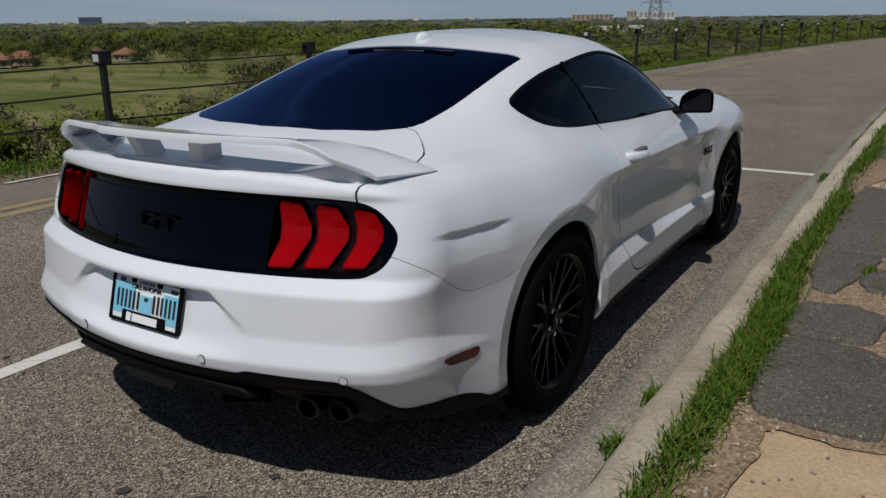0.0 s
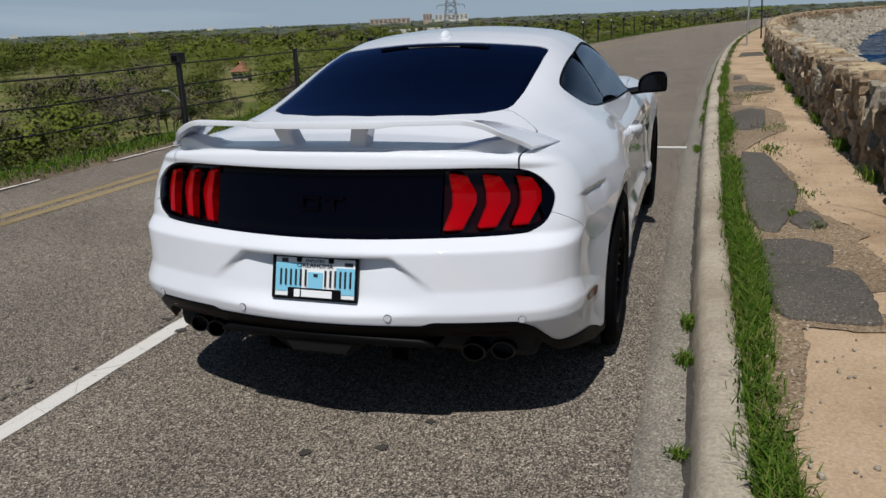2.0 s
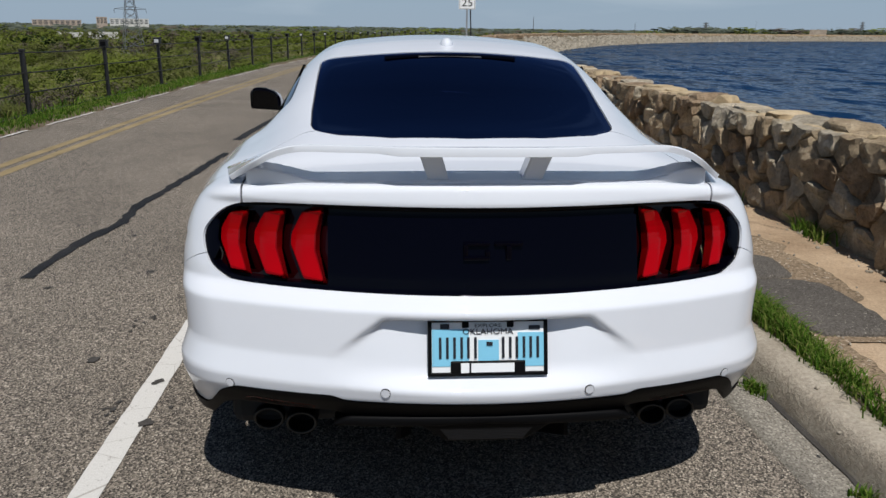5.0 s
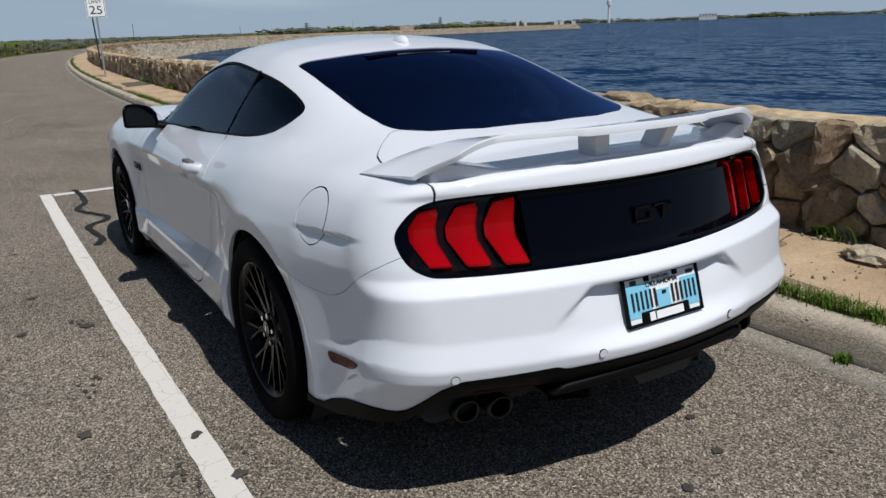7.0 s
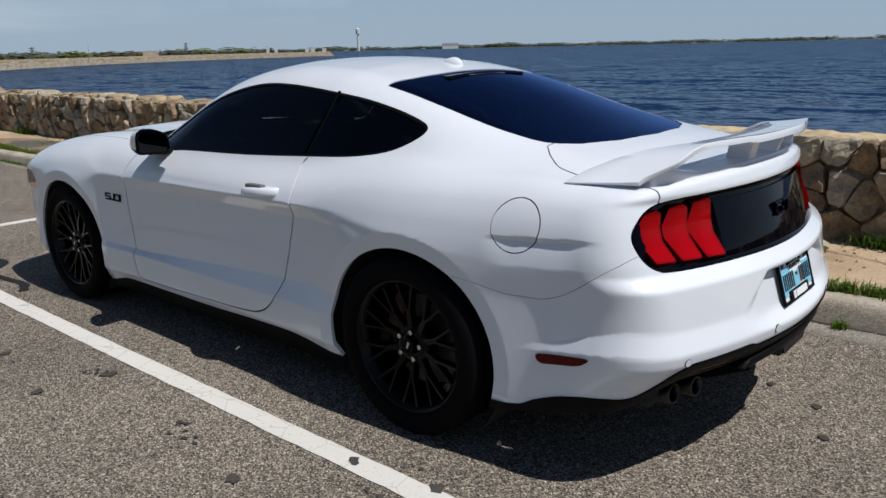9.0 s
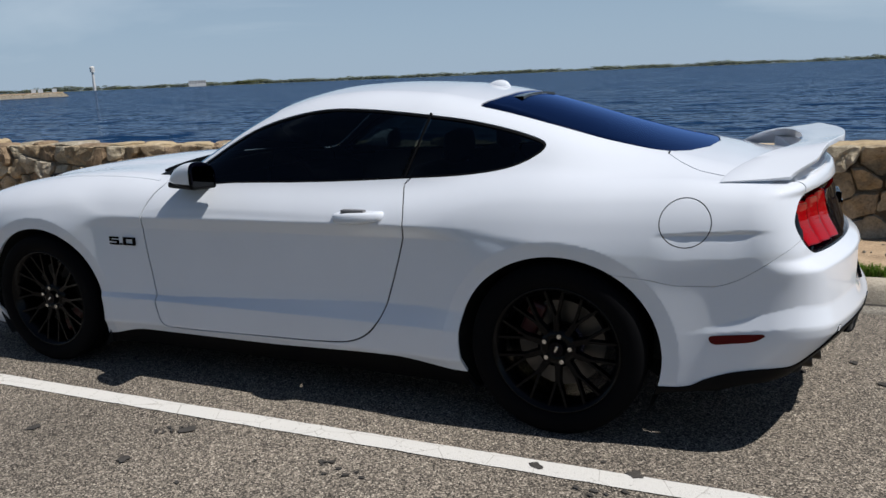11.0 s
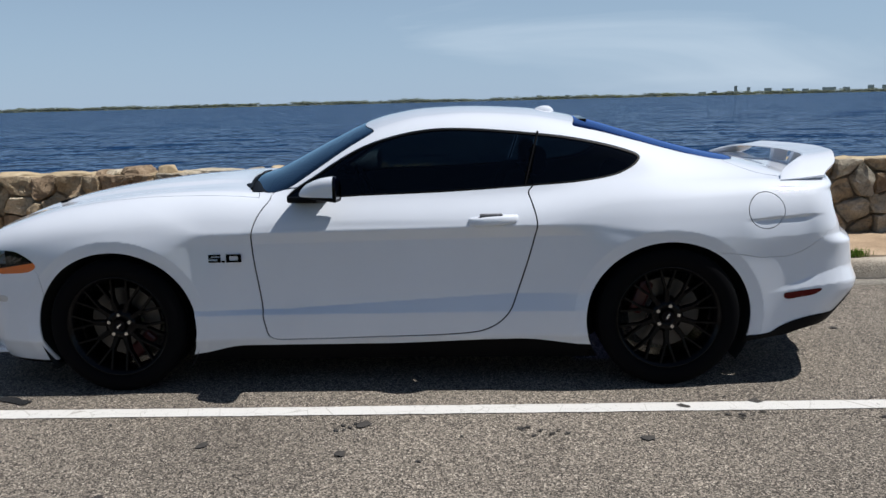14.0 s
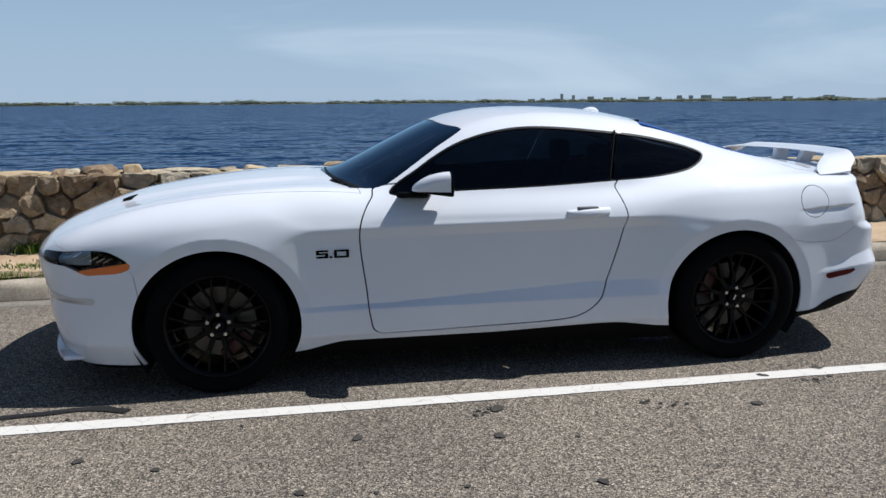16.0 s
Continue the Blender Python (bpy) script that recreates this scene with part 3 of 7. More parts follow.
def plate_well(p):
    x, y, z = np.abs(p[:, 0]), p[:, 1], p[:, 2]
    face = -1.032 - 0.30 * (0.665 - z)
    side = (x - (0.275 + 1.25 * (0.662 - z))) * 0.62
    core = smax(smax(y - face, side, 0.02), z - 0.662, 0.010)
    return smax(core, 0.498 - z + 0.5 * (y + 1.10), 0.03)


def body_field(p):
    y = p[:, 1]
    d = smin(lower_body(p), cabin(p), 0.035 + 0.10 * step(0.6, 0.0, y) * step(-0.82, -0.55, y) + 0.02 * step(1.6, 2.1, y))
    return smax(d, -plate_well(p), 0.020)


half = solid(body_field, (-1.02, -1.22, 0.06), (1.02, 3.76, 1.44), 0.0078)

car = empty("car", (0, 0, 0), "white two-door fastback coupe with black wheels and rear wing", "car")


def pieces_of(shell):
    """The separate pieces of a shell."""
    v, faces, nrm = shell
    root = list(range(len(v)))

    def find(i):
        while root[i] != i:
            root[i] = root[root[i]]
            i = root[i]
        return i

    for f in faces:
        for i in f[1:]:
            root[find(i)] = find(f[0])
    groups = {}
    for f in faces:
        groups.setdefault(find(f[0]), []).append(f)
    out = []
    for fs in groups.values():
        used = sorted({i for f in fs for i in f})
        at_ = {o: k for k, o in enumerate(used)}
        out.append((v[used], [tuple(at_[i] for i in f) for f in fs], nrm[used]))
    return out


def cut_out(shell, field, gap=0.0016, depth=0.007, parent=None):
    """A panel inside a field, the rest, and the dark groove between them."""
    inner, rest = split(shell, lambda v: field(v) + gap)
    groove, rest = split(rest, lambda v: field(v) - gap)
    for piece in pieces_of(groove):
        if len(piece[1]) > 12:
            part("shut_line", pushed(piece, -depth), GAP, parent or car)
    return inner, rest


def side_field(pts, sign, xmin=0.4):
    def f(v):
        d = outline(v[:, 1], v[:, 2], pts)
        return np.where(v[:, 0] * sign > xmin, d, 1.0)
    return f


# wheel openings and the open floor
def arch_field(v):
    d = np.full(len(v), 1.0)
    for ya, za in AXLES:
        d = np.minimum(d, np.hypot((v[:, 1] - ya) / ARCH_WIDE, (v[:, 2] - za)) - ARCH)
    return np.where(np.abs(v[:, 0]) > 0.5, d, 1.0)


shell = split(half, arch_field)[1]
floor_z = spline((-1.2, 0.335), (-0.95, 0.315), (-0.80, 0.290), (-0.60, 0.245), (-0.42, 0.222), (-0.34, 0.19), (-0.25, 0.13), (0.5, 0.13), (3.8, 0.13))
shell = split(shell, lambda v: v[:, 2] - floor_z(v[:, 1]))[1]

# glass
DLO = rounded([(1.86, 0.945), (1.50, 0.955), (1.07, 0.965), (0.65, 0.985), (0.40, 1.0), (0.205, 1.035), (0.10, 1.105), (0.20, 1.155), (0.42, 1.207), (0.64, 1.237), (0.92, 1.263), (1.14, 1.266), (1.34, 1.235), (1.52, 1.175), (1.70, 1.07)])
FRONT_PANE = spline((0.95, 0.692), (1.25, 0.606))
for s, side_name in ((-1, "left"), (1, "right")):
    dlo, shell = cut_out(shell, side_field(DLO, s), 0.001)
    frame_band, glass = split(dlo, lambda v, s=s: -(side_field(DLO, s)(v) + 0.008))
    part("window_trim", rimmed(pushed(frame_band, -0.002)), SATIN, car, "black window trim")
    rear_q, front_q = split(glass, lambda v: v[:, 1] - FRONT_PANE(v[:, 2]))
    rear_q = split(rear_q, lambda v: v[:, 1] - FRONT_PANE(v[:, 2]) + 0.012)[0]
    front_q, pillar = split(front_q, lambda v: -(v[:, 1] - FRONT_PANE(v[:, 2]) - 0.012))
    part("door_window", pushed(front_q, -0.006), TINT, car, "dark tinted door window")
    part("quarter_window", pushed(rear_q, -0.006), TINT, car, "dark tinted rear quarter window")
for s in (-1, 1):
    bm = bmesh.new()
    a = Vector((s * 0.768, 0.685, 0.975))
    b = Vector((s * 0.624, 0.608, 1.241))
    rod(bm, a, b, 0.006, 0.006, 8)
    part("window_pillar", bm, SATIN, car, "black pillar strip")

REAR_GLASS = [(0.0, 0.372), (0.25, 0.380), (0.40, 0.396), (0.515, 0.418), (0.534, 0.416), (0.536, 0.395), (0.535, 0.15), (0.530, -0.13), (0.520, -0.29), (0.508, -0.338), (0.485, -0.372), (0.42, -0.428), (0.25, -0.490), (0.0, -0.515)]
REAR_GLASS = REAR_GLASS + [(-x, y) for x, y in REAR_GLASS[-2:0:-1]]
rear_field = lambda v: np.where((v[:, 2] > 0.95) & (v[:, 1] < 0.7), outline(v[:, 0], v[:, 1], REAR_GLASS), 1.0)
rear_glass, shell = cut_out(shell, rear_field, 0.002)
part("rear_window", pushed(rear_glass, -0.003), REAR_TINT, car, "dark tinted rear window")
SCREEN = rounded([(0.0, 1.53), (0.30, 1.515), (0.50, 1.455), (0.555, 1.46), (0.62, 1.60), (0.70, 1.82), (0.72, 1.95), (0.66, 2.02), (0.4, 2.13), (0.0, 2.18),
                  (-0.4, 2.13), (-0.66, 2.02), (-0.72, 1.95), (-0.70, 1.82), (-0.62, 1.60), (-0.555, 1.46), (-0.50, 1.455), (-0.30, 1.515)])
screen_field = lambda v: np.where((v[:, 2] > 0.9) & (v[:, 1] > 1.2), outline(v[:, 0], v[:, 1], SCREEN), 1.0)
screen, shell = cut_out(shell, screen_field, 0.002)
part("windscreen", pushed(screen, -0.003), SCREEN_TINT, car, "dark windscreen")

# rear light panel
PANEL = rounded([(0.0, 0.945), (0.35, 0.945), (0.60, 0.940), (0.70, 0.924), (0.758, 0.880), (0.781, 0.835), (0.765, 0.775), (0.725, 0.740), (0.66, 0.727), (0.4, 0.723), (0.0, 0.720),
                 (-0.4, 0.723), (-0.66, 0.727), (-0.725, 0.740), (-0.765, 0.775), (-0.781, 0.835), (-0.758, 0.880), (-0.70, 0.924), (-0.60, 0.940), (-0.35, 0.945)])
panel_field = lambda v: np.where(v[:, 1] < -0.60, outline(v[:, 0], v[:, 2], PANEL), 1.0)
panel, shell = split(shell, panel_field)
panel = pushed(panel, -0.008)
bars = []
for s in (-1, 1):
    for k, (x0, wide) in enumerate(((0.436, 0.074), (0.543, 0.074), (0.650, 0.066))):
        top_z, low_z = 0.920 - 0.008 * k, 0.745 + 0.005 * k
        mid = 0.842
        pts = np.array([(x0 + 0.006, top_z), (x0 + wide * 0.85, top_z), (x0 + wide + 0.024, mid + 0.02), (x0 + wide + 0.026, mid - 0.012),
                        (x0 + wide * 0.80, low_z), (x0 - 0.004, low_z), (x0 + 0.022, mid - 0.02), (x0 + 0.020, mid + 0.02)])
        pts[:, 0] *= s
        bars.append(pts)
lamp_l, panel = split(panel, lambda v: v[:, 0] + 0.425)
lamp_r, panel = split(panel, lambda v: 0.425 - v[:, 0])
for s, lamp in ((-1, lamp_l), (1, lamp_r)):
    for pts in bars:
        if pts[0, 0] * s > 0:
            bar, lamp = split(lamp, lambda v, pts=pts: np.where(v[:, 1] < -0.5, outline(v[:, 0], v[:, 2], pts), 1.0))
            ax, az = np.abs(bar[0][:, 0]), bar[0][:, 2]
            ridge = np.abs(pts[:, 0]).min() + 0.050 + 0.022 * (1 - np.abs(az - 0.835) / 0.09)
            rise = 0.012 - 0.036 * np.clip((ax - np.abs(pts[:, 0]).min()) / 0.10, 0, 1)
            tilt = (0.25 + np.tanh((ax - ridge) / 0.010) * 0.20) * s
            turned = bar[2] + np.stack([tilt, 0 * tilt, 0.55 * np.clip((0.835 - az) / 0.09, -1, 1) + 0.05 * np.sin(az * 420)], 1)
            turned /= np.linalg.norm(turned, axis=1)[:, None]
            raised = (bar[0] + rise[:, None] * bar[2], bar[1], turned)
            glow, edge = split(raised, lambda v, pts=pts: outline(v[:, 0], v[:, 2], pts) + 0.005)
            bar_ob = part("tail_light", glow, RED, car, "red tail light bar")
            part("light_edge", rimmed(edge, 0.030), BAR_EDGE, bar_ob, "dark red edge of the light bar")
    end, lamp = split(lamp, lambda v, s=s: 0.750 - v[:, 0] * s - 0.02 * np.cos((v[:, 2] - 0.84) * 25))
    end_in, end_out = split(end, lambda v: panel_field(v) + 0.012)
    part("lamp_bezel", plate_of(pushed(end_in, 0.001), 0.01), GLOSS, car, "black outer end of the tail light")
    part("lamp_bezel", rimmed(end_out, 0.03), GLOSS, car)
    edge_in, edge_out = split(lamp, lambda v: panel_field(v) + 0.010)
    part("lamp_bezel", rimmed(edge_out, 0.05), GLOSS, car)
    part("lamp_housing", pushed(edge_in, -0.040), LAMP_BACK, car, "dark tail light housing")
lip, panel = split(panel, lambda v: 0.912 - v[:, 2])
part("panel_lip", pushed(lip, -0.012), GLOSS, car)
part("rear_panel", panel, GLOSS, car, "gloss black panel between the tail lights")

# black lower valance and side skirts
low_rear = bends((-0.9, 0.335), (-0.805, 0.335), (-0.785, 0.342), (-0.735, 0.424), (-0.685, 0.453), (-0.41, 0.459), (-0.385, 0.446), (0.385, 0.446), (0.41, 0.459), (0.685, 0.453), (0.735, 0.424), (0.785, 0.342), (0.805, 0.335), (0.9, 0.335), r=0.012)
skirt = spline((0.3, 0.20), (0.45, 0.215), (0.72, 0.245), (1.42, 0.225), (2.09, 0.225), (2.31, 0.185), (2.4, 0.17), (3.0, 0.15), (3.7, 0.16))
low_side = spline((-1.0, 0.337), (-0.84, 0.337), (-0.744, 0.334), (-0.657, 0.320), (-0.55, 0.284), (-0.49, 0.254), (-0.40, 0.243), (0.3, 0.20))


def black_field(v):
    rear = np.where(np.abs(v[:, 0]) < 0.83, low_rear(v[:, 0]), low_side(v[:, 1]))
    rear = np.where(v[:, 1] > -0.80, low_side(v[:, 1]), rear)
    return v[:, 2] - np.where(v[:, 1] < 0.3, rear, skirt(v[:, 1]))


black, shell = split(shell, black_field)
valance, skirts = split(black, lambda v: v[:, 1] - 0.2)
lip, valance = split(valance, lambda v: -0.055 - black_field(v))
part("rear_valance", rimmed(pushed(valance, -0.085), 0.02), SATIN, car, "satin black rear diffuser valance")
part("valance_lip", plate_of(pushed(lip, 0.006), 0.03), SATIN, car, "satin black lip under the rear bumper")
for s in (-1, 1):
    one = split(skirts, lambda v, s=s: 0.3 - v[:, 0] * s)[0]
    part("side_skirt", rimmed(pushed(one, -0.006)), SATIN, car, "black side skirt")

# doors, fuel flap, lid, bumpers, bonnet
DOOR = rounded([(1.955, 0.93), (2.015, 0.82), (2.022, 0.70), (1.995, 0.48), (1.98, 0.34), (1.945, 0.265), (1.80, 0.258), (1.42, 0.265), (1.05, 0.275), (0.88, 0.30), (0.775, 0.38), (0.715, 0.52), (0.650, 0.73), (0.635, 0.83), (0.668, 0.95), (0.69, 1.0), (1.2, 1.02), (1.86, 0.99)])
FLAP = rounded([(-0.463 + 0.088 * math.cos(a), 0.852 + 0.085 * math.sin(a)) for a in np.linspace(0, 2 * math.pi, 17)[:-1]])
for s in (-1, 1):
    door, shell = cut_out(shell, side_field(DOOR, s), 0.0036)
    part("door", rimmed(door), WHITE, car, "white door")
    if s < 0:
        flap, shell = cut_out(shell, side_field(FLAP, s), 0.0018)
        part("fuel_flap", flap, WHITE, car, "round white fuel flap")
lid_side = spline((-1.2, 0.655), (-0.86, 0.664), (-0.62, 0.675), (-0.50, 0.655), (-0.42, 0.60), (-0.36, 0.535))


def lid_field(v):
    d = np.abs(v[:, 0]) - lid_side(v[:, 1])
    d = np.maximum(d, v[:, 1] + 0.36)
    return np.maximum(d, 0.905 - v[:, 2])


lid, shell = cut_out(shell, lid_field, 0.0032)
part("boot_lid", rimmed(lid), WHITE, car, "white boot lid")
seam = spline((-1.2, 0.80), (-0.87, 0.80), (-0.80, 0.76), (-0.62, 0.645), (-0.56, 0.63), (-0.45, 0.63), (-0.33, 0.65), (-0.2, 0.66))
bumper_field = lambda v: np.where(v[:, 1] < -0.1, np.maximum(v[:, 2] - seam(v[:, 1]), v[:, 1] + 0.15), 1.0)
bumper, shell = cut_out(shell, bumper_field, 0.001)
part("rear_bumper", rimmed(bumper), WHITE, car, "white rear bumper")
nose = spline((0.1, 3.05), (0.60, 3.09), (0.66, 3.14), (0.70, 3.30), (0.735, 3.42), (0.77, 3.56))
front_field = lambda v: np.where(v[:, 1] > 2.9, nose(v[:, 2]) - v[:, 1], 1.0)
LAMP = rounded([(3.52, 0.715), (3.40, 0.723), (3.28, 0.728), (3.19, 0.717), (3.10, 0.657), (3.144, 0.621), (3.25, 0.611), (3.316, 0.611), (3.403, 0.652), (3.52, 0.670)], 3)
lamps = []
for s in (-1, 1):
    lamp, shell = split(shell, side_field(LAMP, s, 0.3))
    lamps.append((s, lamp))
front, shell = cut_out(shell, front_field, 0.0015)
part("front_bumper", rimmed(front), WHITE, car, "white front bumper")
for s, lamp in lamps:
    amber, clear = split(lamp, lambda v: v[:, 2] - 0.640 - 0.16 * (3.28 - v[:, 1]))
    back = pushed(lamp, -0.03)
    bowl, back = split(back, lambda v: np.maximum(3.285 - v[:, 1], 0.655 - v[:, 2]))
    part("lamp_reflector", rimmed(bowl, 0.01), LAMP_CHROME, car, "pale blue-grey headlight reflector")
    part("lamp_housing", rimmed(back, 0.01), GLOSS, car, "dark headlight housing")
    part("headlight", plate_of(clear, 0.004), LENS, car, "clear headlight lens")
    part("turn_signal", plate_of(amber, 0.006), AMBER, car, "amber side reflector in the headlight")
hood_side = spline((1.8, 0.80), (2.1, 0.755), (2.5, 0.742), (3.0, 0.725), (3.3, 0.70), (3.6, 0.62))


def hood_field(v):
    d = np.maximum(np.abs(v[:, 0]) - hood_side(v[:, 1]), 2.075 - 0.12 * v[:, 0] ** 2 - v[:, 1])
    return np.where((v[:, 2] > 0.72) & (v[:, 1] > 1.9), d, 1.0)


bonnet, shell = cut_out(shell, hood_field, 0.0016)
part("bonnet", rimmed(bonnet), WHITE, car, "white bonnet")
part("body", rimmed(shell, 0.016), WHITE, car, "white body shell with roof and wings")

# ---- the car: wing, mirrors, wheels and fittings ----
wing_aft = lambda x: -0.995 + 0.29 * x * x
wing_chord = lambda x: 0.150 + 0.138 * step(0.40, 0.66, x)
aft_z = bends((0.0, 1.099), (0.50, 1.097), (0.570, 1.078), (0.70, 0.994), (0.8, 0.93), r=0.03)
fore_z = bends((0.0, 1.074), (0.50, 1.068), (0.60, 1.046), (0.752, 0.984), (0.9, 0.91), r=0.03)


def creased(bm, degrees=32):
    """Smooth faces with the sharp edges kept."""
    bm.normal_update()
    for f in bm.faces:
        f.smooth = True
    for e in bm.edges:
        e.smooth = len(e.link_faces) == 2 and e.calc_face_angle(0) < radians(degrees)
    return bm


def wing_blade():
    """The blade as a loft: a straight span that bends down into two broad pointed ends."""
    xs = [0.0, 0.08, 0.16, 0.235, 0.262, 0.285, 0.36, 0.44] + list(np.linspace(0.48, 0.70, 15))
    xs = [-x for x in xs[:0:-1]] + xs
    bm = bmesh.new()
    rings = []
    for x in xs:
        ax, sg = abs(x), (1 if x >= 0 else -1)
        fx = ax * 1.075
        broad = float(1 - step(0.245, 0.280, ax))
        a = Vector((x, wing_aft(ax) - 0.010 * broad, float(aft_z(ax))))
        f = Vector((sg * fx, wing_aft(ax) + wing_chord(ax), float(fore_z(fx))))
        f.z = a.z + (f.z - a.z) * float(wing_chord(ax)) / 0.288
        a.y += 0.055 * float(step(0.60, 0.70, ax))
        lean = float(aft_z(ax + 0.004) - aft_z(ax - 0.004)) / 0.008
        n = Vector((-lean * sg, 0, 1)).normalized()
        thick = 0.0095 - 0.002 * float(step(0.5, 0.7, ax))
        row = []
        for u, up in ((0.0, -1.0 - 0.55 * broad), (0.0, 0.62), (0.012, 1.0), (0.30, 0.62), (0.65, 0.45), (0.96, 0.42), (1.0, 0.0), (0.96, -0.42), (0.55, -0.5), (0.20, -0.75)):
            row.append(bm.verts.new(a.lerp(f, u) + n * (thick * up)))
        rings.append(row)
    k = len(rings[0])
    for p, q in zip(rings, rings[1:]):
        for i in range(k):
            bm.faces.new((p[i], p[(i + 1) % k], q[(i + 1) % k], q[i]))
    bm.faces.new(rings[0])
    bm.faces.new(rings[-1][::-1])
    bmesh.ops.recalc_face_normals(bm, faces=bm.faces)
    return creased(bm)


rear_wing = part("rear_wing", wing_blade(), WHITE, car, "white raised rear wing")
for s in (-1, 1):
    for name, top_pts, low_pts, zt, zl, label in (
            ("wing_strut", ((0.122, -0.955), (0.182, -0.950), (0.178, -0.870), (0.126, -0.870)), ((0.092, -0.925), (0.148, -0.920), (0.144, -0.840), (0.096, -0.840)), (1.090,) * 4, (0.990,) * 4, "white slanted wing strut"),):
        bm = bmesh.new()
        top = [bm.verts.new((s * x, y, z)) for (x, y), z in zip(top_pts, zt)]
        low = [bm.verts.new((s * x, y, z)) for (x, y), z in zip(low_pts, zl)]
        for k in range(4):
            bm.faces.new((top[k], top[(k + 1) % 4], low[(k + 1) % 4], low[k]))
        bm.faces.new(top)
        bm.faces.new(low[::-1])
        bmesh.ops.recalc_face_normals(bm, faces=bm.faces)
        bmesh.ops.bevel(bm, geom=list(bm.edges), offset=0.004, segments=2, affect="EDGES")
        part(name, bm, WHITE, rear_wing, label)


def base_field(p):
    x, y = np.abs(p[:, 0]), p[:, 1]
    aft = wing_aft(x)
    return smax(smax(lower_body(p) - 0.007 - 0.034 * step(0.42, 0.63, x), -0.02 - lower_body(p), 0.003), smax(smax(aft + 0.050 - y, y - aft - 0.14, 0.004), x - 0.655, 0.01), 0.004)


part("wing_base", solid(base_field, (-0.70, -1.02, 0.93), (0.70, -0.6, 1.06), 0.008), WHITE, rear_wing, "white mounting base of the wing")

# high brake light and roof fin
bm = bmesh.new()
rings = []
for xm in np.linspace(-0.27, 0.27, 19):
    y, z = 0.352 - 0.10 * xm * xm, 1.2905 - 0.15 * xm * xm
    rings.append([bm.verts.new((xm, y + dy, z + dz)) for dy, dz in ((-0.0375, -0.011), (0.0375, -0.011), (0.0375, 0.011), (-0.034, 0.011))])
for a, b in zip(rings, rings[1:]):
    for k in range(4):
        bm.faces.new((a[k], a[(k + 1) % 4], b[(k + 1) % 4], b[k]))
bm.faces.new(rings[0][::-1])
bm.faces.new(rings[-1])
bmesh.ops.recalc_face_normals(bm, faces=bm.faces)
part("high_brake_light", bm, GLOSS, car, "black high brake light over the rear window")
bm = bmesh.new()
box(bm, 0, 0.318, 1.2865, 0.26, 0.012, 0.012, 0.003)
part("brake_lens", bm, material("smoked lens", (0.10, 0.10, 0.10), 0.2, coat=1.0), car, "grey ribbed brake light lens")
fin_field = lambda p: np.sqrt((p[:, 0] / 0.032) ** 2 + ((p[:, 1] - 0.52) / 0.062) ** 2 + ((p[:, 2] - 1.324) / (0.042 - 0.10 * (p[:, 1] - 0.50))) ** 2) * 0.03 - 0.03
part("roof_antenna", solid(fin_field, (-0.06, 0.42, 1.30), (0.06, 0.62, 1.40), 0.006), WHITE, car, "small white roof antenna housing")


# door mirrors
def mirror_field(p):
    x, y, z = np.abs(p[:, 0]) - 0.951, p[:, 1] - 1.575, p[:, 2]
    u = np.clip(y / 0.205, 0, 1)
    low = 0.944 + 0.03 * u + 0.06 * x
    high = low + 0.012 + (0.112 + 0.25 * np.clip(x, -0.1, 0)) * np.sqrt(np.clip(1 - u * u, 0, 1)) - 0.03 * u
    wide = 0.085 * np.sqrt(np.clip(1 - 0.80 * u * u, 0, 1))
    d = smax(np.abs(x + 0.03 * u) - wide, z - high, 0.055)
    return smax(smax(smax(d, low - z, 0.02), -y, 0.012), y - 0.205, 0.03)


mirrors = solid(mirror_field, (-1.12, 1.54, 0.88), (1.12, 1.86, 1.10), 0.0075)
for s in (-1, 1):
    one = split(mirrors, lambda v, s=s: 0.3 - v[:, 0] * s)[0]
    glass, one = split(one, lambda v: np.maximum(v[:, 1] - 1.580, np.maximum(np.abs(np.abs(v[:, 0]) - 0.953) - 0.072, np.abs(v[:, 2] - 1.003 - 0.06 * (np.abs(v[:, 0]) - 0.955)) - 0.045)))
    low, high = split(one, lambda v: v[:, 2] - 0.970 - 0.06 * (np.abs(v[:, 0]) - 0.955) - 0.02 * (v[:, 1] - 1.6))
    trim, high = split(high, lambda v: v[:, 1] - 1.592)
    housing = part("door_mirror", high, WHITE, car, "white door mirror with black base")
    part("mirror_base", low, SATIN, housing, "black mirror base")
    part("mirror_trim", trim, GLOSS, housing, "gloss black mirror rim")
    part("mirror_glass", pushed(glass, -0.004), MIRROR, housing, "mirror glass")
    bm = bmesh.new()
    box(bm, 0, 0, 0, 0.15, 0.16, 0.030, 0.012, Matrix.Translation((s * 0.845, 1.745, 0.944)) @ Matrix.Rotation(0.25 * s, 4, "Z") @ Matrix.Rotation(-0.12 * s, 4, "Y"))
    smooth(part("mirror_arm", bm, SATIN, housing, "black mirror arm"))

def seated(p):
    """The point of the body next to p, and the way out of it."""
    q = np.array([p], float)
    for k in range(12):
        g = np.stack([(body_field(q + d) - body_field(q - d)) / 0.004 for d in np.eye(3) * 0.002], 1)
        q = q - (body_field(q) / np.maximum((g ** 2).sum(1), 0.05))[:, None] * g
    return Vector(q[0]), Vector(g[0]).normalized()


